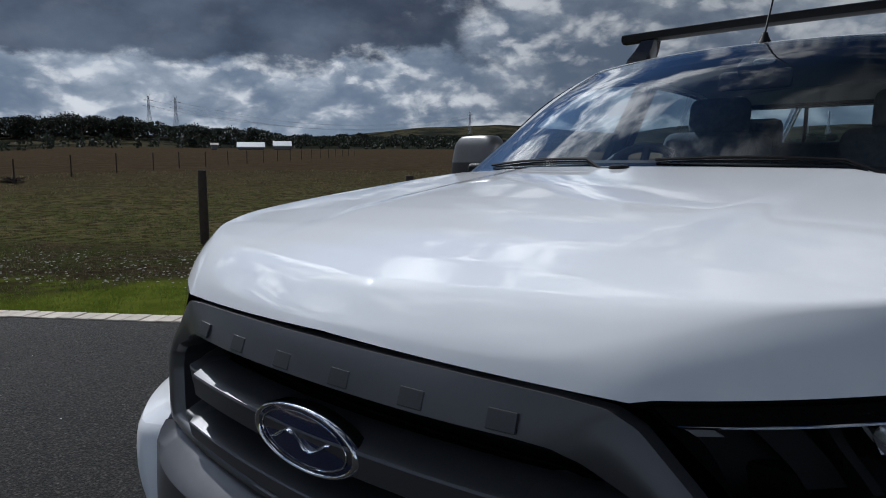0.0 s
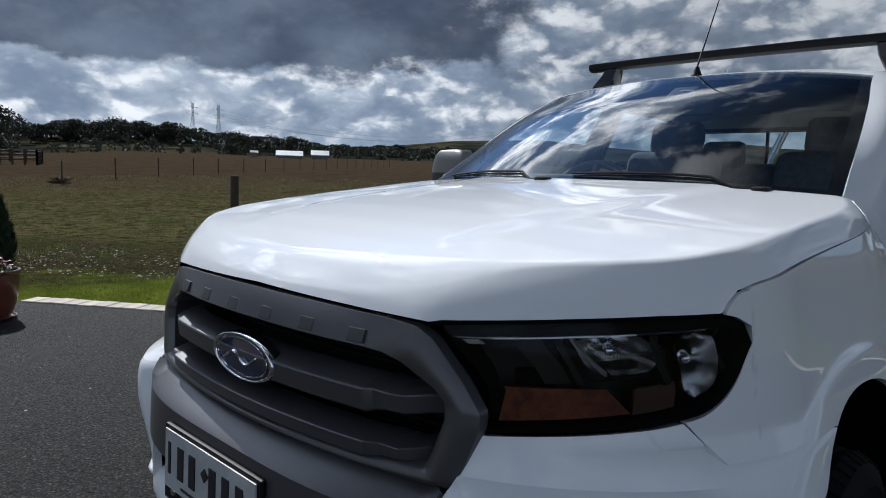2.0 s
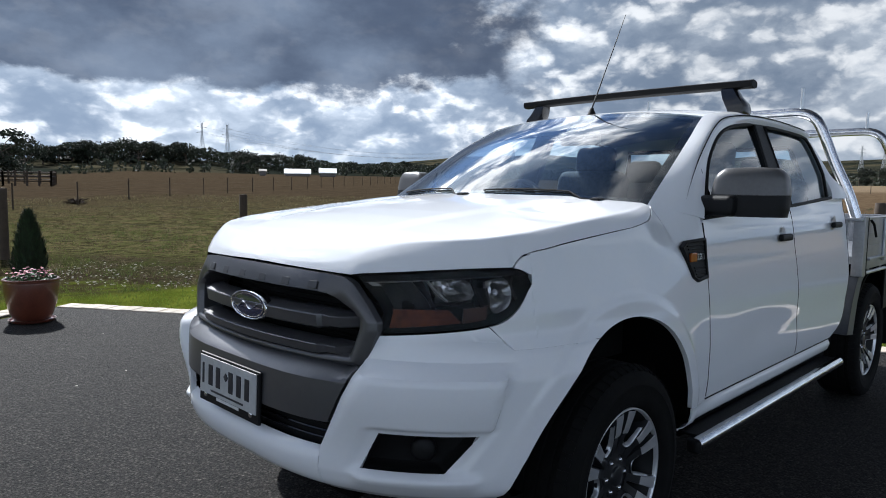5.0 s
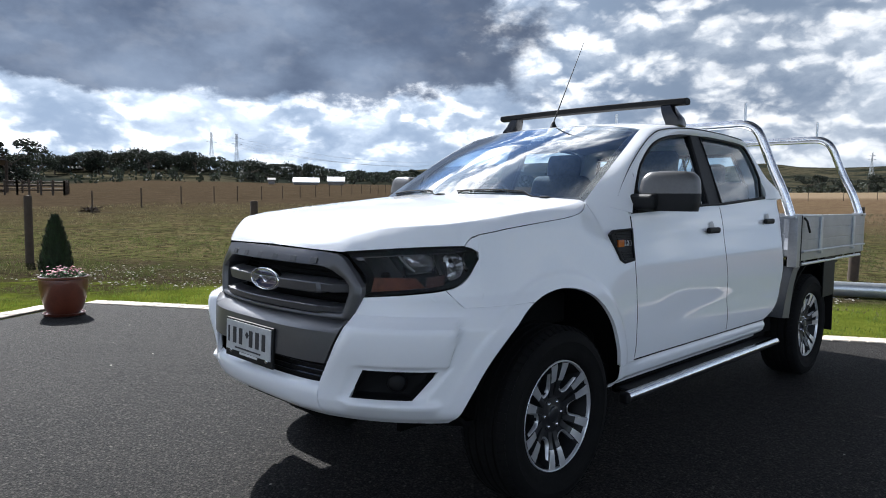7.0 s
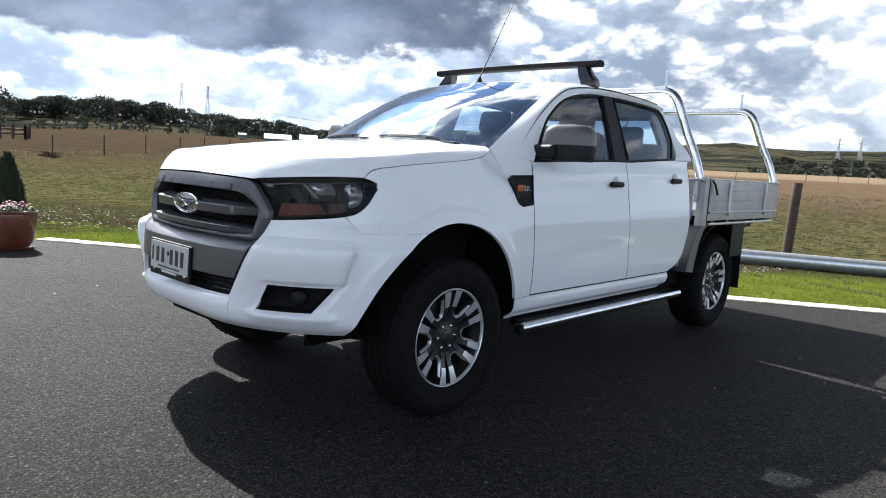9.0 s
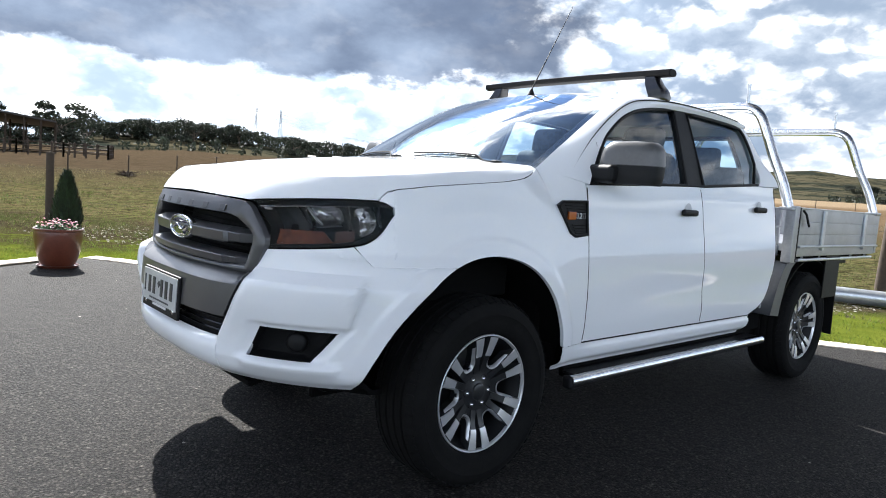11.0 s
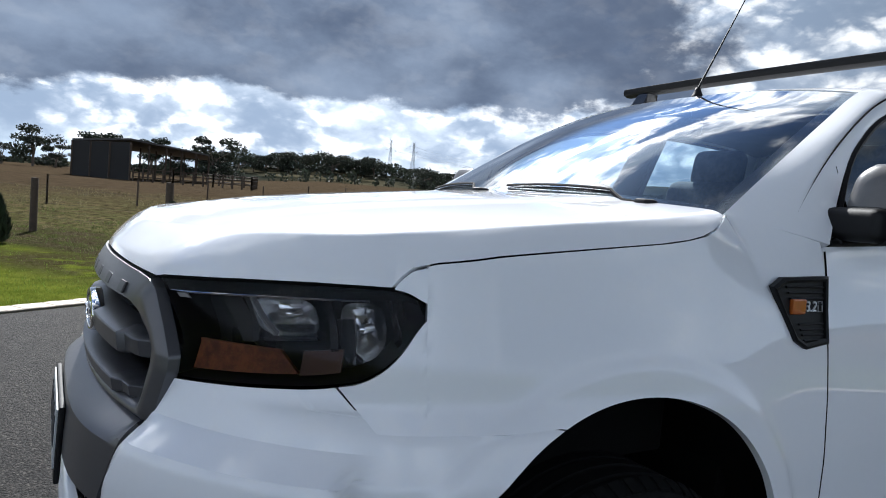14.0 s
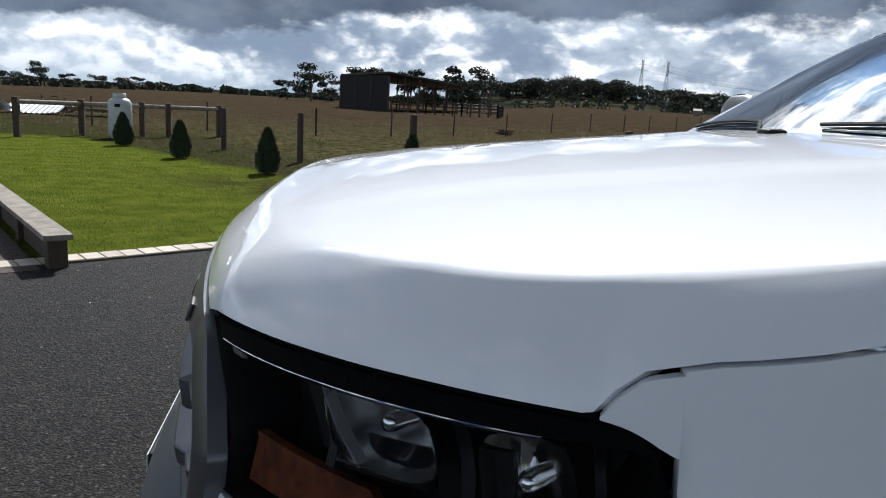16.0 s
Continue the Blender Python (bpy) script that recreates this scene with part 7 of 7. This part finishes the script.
def make_tree_belt():
    """Low scrub between and under the trees, too far off to count."""
    rnd = random.Random(9)
    leaves = []
    for _ in range(64000):
        az = rnd.uniform(-24, 62) if rnd.random() < .95 else rnd.uniform(71.5, 84)
        base = 262 + 26 * noise.noise(Vector((az * .3, 0, 4)))
        r = base + rnd.uniform(0, 45)
        if 10 < az < 58 and rnd.random() < .72:
            r = rnd.uniform(375, 415)
        if r < 370 and noise.noise(Vector((az * 1.1, r * .03, 7))) < (-.05 if az < 9 else .16):
            continue
        x, y = at_az(az, r)
        top = table(az, (-24, -12, -4, 6, 9, 25, 27, 40, 62, 71, 75, 84), (2.5, 2.2, 2.0, 2.4, 3.6, 4.2, 3.6, 3.2, 3.0, 2.0, 2.6, 2.4)) * (1 + .55 * noise.noise(Vector((az * .9, r * .02, 0))))
        if r > 370:
            top *= 1.7
        z = ground_z(x, y) + abs(top) * rnd.random() ** .8
        m = Euler((rnd.uniform(0, 6), rnd.uniform(0, 6), rnd.uniform(0, 6))).to_matrix()
        k = rnd.uniform(.3, .75)
        leaves.append(([m @ Vector(p) * k + Vector((x, y, z)) for p in ((-1, -.5, 0), (.2, -.8, .2), (1, .1, 0), (.1, .8, .15), (-.7, .5, 0))], [(0, 1, 2, 3, 4)]))
    v, f = joined(leaves)
    ob = mesh_object("tree_belt", v, f, GUM_LEAF, None, "", False)
    tagged(ob, "dense dark scrub along the far paddock edge", "trees", kind="stuff")


make_tree_belt()


def build_pylon(az, r, top_el, label="grey lattice power line tower far behind the paddock"):
    x, y = at_az(az, r)
    z = ground_z(x, y)
    h = 1.3 + r * math.tan(radians(top_el)) - z
    p = thing("power_pylon", (x, y, z), label, "pylon", "power line towers")
    p.rotation_euler = (0, 0, radians(-az + 25))
    w0, w1 = h * .085, h * .018
    th = max(.12, r * .00017)
    bars = []

    def corner(i, t):
        w = w0 + (w1 - w0) * min(1, t / .66) ** .8
        return Vector(((w if i in (0, 3) else -w), (w if i < 2 else -w), h * t))
    for i in range(4):
        leg = tube([tuple(corner(i, t)) for t in (0, .33, .66, .95)], th * 1.2, 4)
        mesh_object("leg", leg[0], leg[1], HAZED_STEEL, p)
        ts = [0, .14, .27, .39, .50, .60, .69, .78, .87, .95]
        for a, b in zip(ts, ts[1:]):
            bars.append(tube([tuple(corner(i, a)), tuple(corner((i + 1) % 4, b))], th * .7, 3))
            bars.append(tube([tuple(corner((i + 1) % 4, a)), tuple(corner(i, b))], th * .7, 3))
    v, f = joined(bars)
    tagged(mesh_object("lattice", v, f, HAZED_STEEL, p, "", False), kind="stuff")
    for t, wd in ((.70, .15), (.84, .13)):
        arm = joined([tube([(-h * wd, 0, h * t), (0, 0, h * (t + .04)), (h * wd, 0, h * t)], th, 4), tube([(-h * wd, 0, h * t), (h * wd, 0, h * t)], th, 4)])
        mesh_object("cross_arm", arm[0], arm[1], HAZED_STEEL, p)
    for sx in (-1, 1):
        tip = tube([(sx * h * .015, 0, h * .93), (sx * h * .05, 0, h)], th, 4)
        mesh_object("peak", tip[0], tip[1], HAZED_STEEL, p)
    return Vector((x, y, z)), h


PYLONS = [build_pylon(25.62, 830, 5.27), build_pylon(27.55, 800, 5.22), build_pylon(51.2, 1150, 4.32), build_pylon(77.06, 1100, 3.79), build_pylon(78.45, 1080, 3.9)]


def make_lines():
    ln = thing("power_line", tuple(PYLONS[1][0]), "thin sagging power lines between towers", "power line")
    o = PYLONS[1][0]
    for a, b in ((PYLONS[1], PYLONS[2]), (PYLONS[0], PYLONS[2])):
        for t, off in ((.70, 4), (.70, -4), (.84, 3)):
            p, q = a[0] + Vector((off, 0, a[1] * t)), b[0] + Vector((off, 0, b[1] * t))
            pts = [tuple(p + (q - p) * k - Vector((0, 0, 22 * 4 * k * (1 - k))) - o) for k in np.linspace(0, 1, 24)]
            tube_object("cable", pts, .10, HAZED_STEEL, ln, 3)


make_lines()


def make_shed():
    """A dark open-fronted hay shed with a flat roof, and its cattle yard."""
    r = 92.0
    def P(az, rr, z):
        x, y = at_az(az, rr)
        return Vector((x - .9, y - 1.3, 1.3 + z))
    base = P(3.4, r, 0)
    s = thing("open_shed", (base.x, base.y, ground_z(base.x, base.y)), "dark open-sided farm shed with flat roof", "shed")
    o = Vector(s.location)

    def wall(name, a, b, lo, hi, mat_used, th=.12):
        a, b = Vector(a), Vector(b)
        d = (b - a)
        mid = (a + b) / 2
        rot = Matrix.Rotation(math.atan2(d.y, d.x), 4, "Z")
        return part(name, block((d.length, th, hi - lo), Vector((mid.x, mid.y, (lo + hi) / 2)) - o, .01, rot), mat_used, s)
    c0, c1 = P(1.4, r + 1, 0), P(5.35, r - 8, 0)
    c2, c3 = P(11.1, r + 8, 0), P(6.5, r + 14, 0)
    g = min(ground_z(c1.x, c1.y), ground_z(c0.x, c0.y)) - .2
    top = 1.3 + r * math.tan(radians(2.62))
    wall("side_wall", c0, c1, g, top, SHED_DARK)
    back_l = P(1.6, r + 12, 0)
    wall("back_wall", c0, back_l, g, top, SHED_DARK)
    for k in (.0, .33, .66, 1.0):
        q = c0 + (c1 - c0) * k
        part("post", block((.22, .22, top - g), Vector((q.x, q.y - .15, (g + top) / 2)) - o, .02), POST_WOOD, s)
    for k in (0, .2, .4, .6, .8, 1.0):
        q = c1 + (c2 - c1) * k
        gz = ground_z(q.x, q.y) - .2
        part("post", block((.20, .20, top - gz), Vector((q.x, q.y, (gz + top) / 2)) - o, .02), POST_WOOD, s)
        q2 = q + (c3 - c1) * .55
        part("post", block((.20, .20, top - gz), Vector((q2.x, q2.y, (gz + top) / 2)) - o, .02), POST_WOOD, s)
    bm = bmesh.new()
    ring = [c0, c1, c2, c2 + (c3 - c1) * .8, back_l]
    lo_v = [bm.verts.new(Vector((q.x, q.y, top + (.25 if i == 1 else .0))) - o) for i, q in enumerate(ring)]
    hi_v = [bm.verts.new(v.co + Vector((0, 0, .22))) for v in lo_v]
    bm.faces.new(hi_v)
    bm.faces.new(list(reversed(lo_v)))
    for i in range(5):
        k = (i + 1) % 5
        bm.faces.new((lo_v[i], lo_v[k], hi_v[k], hi_v[i]))
    bmesh.ops.recalc_face_normals(bm, faces=bm.faces)
    part("roof", bm, SHED_ROOF, s, "flat dark roof", smooth=False)
    # yard rails beside it
    yard = thing("cattle_yard", (c1.x, c1.y, ground_z(c1.x, c1.y)), "low dark timber cattle yard rails beside the shed", "rail fence")
    oy = Vector(yard.location)
    pts = [P(a, rr, 0) for a, rr in ((5.6, 82), (8.5, 80), (11.5, 79), (14.5, 78), (14.9, 92), (11.0, 94))]
    for a, b in zip(pts, pts[1:]):
        for k in range(5):
            q = a + (b - a) * k / 4
            z = ground_z(q.x, q.y)
            part("yard_post", block((.18, .18, 1.7), Vector((q.x, q.y, z + .7)) - oy, .02), POST_WOOD, yard)
        for h in (.5, .95, 1.35):
            tube_object("yard_rail", [tuple(Vector((q.x, q.y, ground_z(q.x, q.y) + h)) - oy) for q in (a, b)], .06, POST_WOOD, yard, 5)


make_shed()


def make_farm_building(az0, az1, r, el_lo, el_hi, label, roof_mat, wall_mat):
    x0, y0 = at_az(az0, r)
    x1, y1 = at_az(az1, r)
    mid = Vector(((x0 + x1) / 2, (y0 + y1) / 2, 0))
    mid.z = ground_z(mid.x, mid.y)
    b = thing("farm_shed", tuple(mid), label, "shed", "pale sheds across the paddock")
    L = math.hypot(x1 - x0, y1 - y0)
    rot = Matrix.Rotation(math.atan2(y1 - y0, x1 - x0), 4, "Z")
    eave, ridge = 1.3 + r * math.tan(radians(el_lo)) - mid.z, 1.3 + r * math.tan(radians(el_hi)) - mid.z
    part("wall", block((L, 8, eave), Vector((0, 0, eave / 2)), .05, rot), wall_mat, b)
    bm = bmesh.new()
    sec = [(-4.4, eave - .1), (0, ridge), (4.4, eave - .1), (4.4, eave - .3), (0, ridge - .2), (-4.4, eave - .3)]
    v0 = [bm.verts.new(rot @ Vector((-L / 2 - .3, p[0], p[1]))) for p in sec]
    v1 = [bm.verts.new(rot @ Vector((L / 2 + .3, p[0], p[1]))) for p in sec]
    for i in range(6):
        k = (i + 1) % 6
        bm.faces.new((v0[i], v0[k], v1[k], v1[i]))
    bm.faces.new(v0)
    bm.faces.new(list(reversed(v1)))
    bmesh.ops.recalc_face_normals(bm, faces=bm.faces)
    part("roof", bm, roof_mat, b, "pale metal roof", smooth=False)


make_farm_building(31.95, 34.0, 225, 1.32, 1.70, "long low farm shed with white metal roof", WHITE_ROOF, WALL_PALE)
make_farm_building(34.8, 36.15, 230, 1.42, 1.80, "low farm shed with white metal roof", WHITE_ROOF, WALL_PALE)
make_farm_building(29.9, 30.4, 225, 1.45, 1.62, "small pale farm shed", WALL_PALE, WALL_PALE)
make_farm_building(15.6, 16.3, 385, 1.98, 2.25, "pale farmhouse among dark trees", WALL_PALE, WALL_PALE)
make_farm_building(66.1, 66.6, 300, 1.1, 1.25, "small white farm shed far off", WHITE_ROOF, WALL_PALE)


# ---------------------------------------------------------------- grass, stones, pavers
def kerb_side(x, y):
    """Metres past the right and the left kerb lines; positive is outside the driveway."""
    r = Vector((RIGHT_END[0] - CORNER[0], RIGHT_END[1] - CORNER[1])).normalized()
    l = Vector((LEFT_END[0] - CORNER[0], LEFT_END[1] - CORNER[1])).normalized()
    p = Vector((x - CORNER[0], y - CORNER[1]))
    return r.x * p.y - r.y * p.x, (l.x * p.y - l.y * p.x) * -1


def make_grass():
    rnd = random.Random(7)
    green, dry = [], []
    tries = 0
    while len(green) < 26000 and tries < 200000:
        tries += 1
        x, y = rnd.uniform(-9, 12), rnd.uniform(-4, 19)
        a, b = kerb_side(x, y)
        out = max(a, b)
        if out < .24:
            continue
        dens = 1.0 if out < 2.0 else .35
        if rnd.random() > dens or math.hypot(x, y) > 19:
            continue
        clump = noise.noise(Vector((x * 1.4, y * 1.4, 2)))
        if clump < -.25:
            continue
        z = on_ground(x, y)
        lawn = b > .24 and a < 2.0
        h = rnd.uniform(.015, .045) * (1.0 if lawn else 1.25)
        t = rnd.uniform(0, 6.28)
        w = Vector((math.cos(t), math.sin(t), 0)) * rnd.uniform(.003, .006)
        bend = Vector((rnd.uniform(-1, 1), rnd.uniform(-1, 1), 0)) * h * .7
        o = Vector((x, y, z - .004))
        blade = ([o - w, o + w, o + bend + Vector((0, 0, h))], [(0, 1, 2)])
        (green if lawn or out < 2.2 or rnd.random() < .4 else dry).append(blade)
    for name, blades, mat_used, label in (("lawn_grass", green, GRASS_BLADE, "short green grass blades beside the driveway"), ("dry_grass", dry, DRY_BLADE, "sparse dry grass blades in stony ground")):
        v, f = joined(blades)
        tagged(mesh_object(name, v, f, mat_used, None, "", False), label, "grass", kind="stuff")


make_grass()


def make_tufts():
    """Tufts of grass and dung-dark clods over the grazed paddock, thinning with distance."""
    rnd = random.Random(17)
    kinds = {"green": [], "dry": []}
    for _ in range(42000):
        az, r = rnd.uniform(-65, 112), 7.0 + 36 * rnd.random() ** 1.5
        x, y = r * math.sin(radians(az)), r * math.cos(radians(az))
        a, b = kerb_side(x, y)
        if max(a, b) < 1.2 or (b > .2 and a < 2.4 and y < 20):
            continue
        c = noise.noise(Vector((x * .45, y * .45, 5))) + .5 * noise.noise(Vector((x * 1.7, y * 1.7, 6)))
        if c < -.02:
            continue
        kind = "green" if c + rnd.uniform(-.3, .3) > .18 and r < 26 else "dry"
        z = on_ground(x, y)
        for _ in range(3):
            o = Vector((x + rnd.gauss(0, .035), y + rnd.gauss(0, .035), z - .005))
            h, t = rnd.uniform(.03, .10), rnd.uniform(0, 6.28)
            h *= .45 + r / 40
            w = Vector((math.cos(t), math.sin(t), 0)) * rnd.uniform(.003, .008) * (.5 + r / 14)
            bend = Vector((rnd.uniform(-1, 1), rnd.uniform(-1, 1), 0)) * h * .8
            kinds[kind].append(([o - w, o + w, o + bend + Vector((0, 0, h))], [(0, 1, 2)]))
    for kind, mat_used, label in (("green", PADDOCK_BLADE, "grazed green grass tufts in the paddock"), ("dry", DRY_BLADE, "dry straw-coloured tufts in the paddock")):
        v, f = joined(kinds[kind])
        tagged(mesh_object(kind + "_tufts", v, f, mat_used, None, "", False), label, "grass", kind="stuff")


make_tufts()


def make_stones():
    rnd = random.Random(8)
    st = []
    for _ in range(5200):
        x, y = rnd.uniform(-1, 9), rnd.uniform(0, 13)
        a, b = kerb_side(x, y)
        if not 1.6 < a < 4.6 or b > 3:
            continue
        st.append((x, y, on_ground(x, y), rnd.uniform(.008, .022)))
    for _ in range(60):
        x, y = rnd.uniform(-3.2, 3.5), rnd.uniform(-3.2, 4.5)
        if max(kerb_side(x, y)) < -.1:
            st.append((x, y, .0, rnd.uniform(.003, .008)))
    v, f = [], []
    for x, y, z, r in st:
        bm = bmesh.new()
        bmesh.ops.create_icosphere(bm, subdivisions=1, radius=r)
        k = len(v)
        sx, sy, sz = rnd.uniform(.7, 1.3), rnd.uniform(.7, 1.3), rnd.uniform(.4, .7)
        v += [(x + p.co.x * sx, y + p.co.y * sy, z + p.co.z * sz) for p in bm.verts]
        f += [tuple(q.index + k for q in g.verts) for g in bm.faces]
        bm.free()
    tagged(mesh_object("stones", v, f, PEBBLE, None, "", False), "small pale stones in dirt and on asphalt", "stones", kind="stuff")


make_stones()


def make_kerb(name, a, b, out_sign, label):
    a, b = Vector((*a, 0)), Vector((*b, 0))
    d = (b - a).normalized()
    nrm = Vector((-d.y, d.x, 0)) * out_sign
    L = (b - a).length
    ang = math.atan2(d.y, d.x)
    k = new(name)
    k.location = a
    tagged(k, label, "kerb", kind="structure")
    part("kerb_bed", block((L, .24, .05), (d * (L / 2) + nrm * .12) + Vector((0, 0, -.022)), 0, Matrix.Rotation(ang, 4, "Z")), MORTAR, k)
    bm = block((.146, .228, .06), (0, 0, 0), .005, seg=1)
    me = bpy.data.meshes.new("paver")
    bm.to_mesh(me)
    bm.free()
    me.materials.append(PAVER)
    rnd = random.Random(4)
    n = int(L / .155)
    for i in range(n):
        ob = new("paver", me)
        ob.parent = k
        c = d * (.0775 + i * .155) + nrm * (.120 + rnd.uniform(-.003, .003)) + Vector((0, 0, -.018 + rnd.uniform(-.002, .003)))
        ob.matrix_local = Matrix.Translation(c) @ Matrix.Rotation(ang + rnd.uniform(-.012, .012), 4, "Z")


make_kerb("kerb_right", CORNER, RIGHT_END, 1, "row of cream clay pavers edging the asphalt")
make_kerb("kerb_left", (CORNER[0] - .05, CORNER[1] + .08), LEFT_END, -1, "row of cream clay pavers edging the lawn")
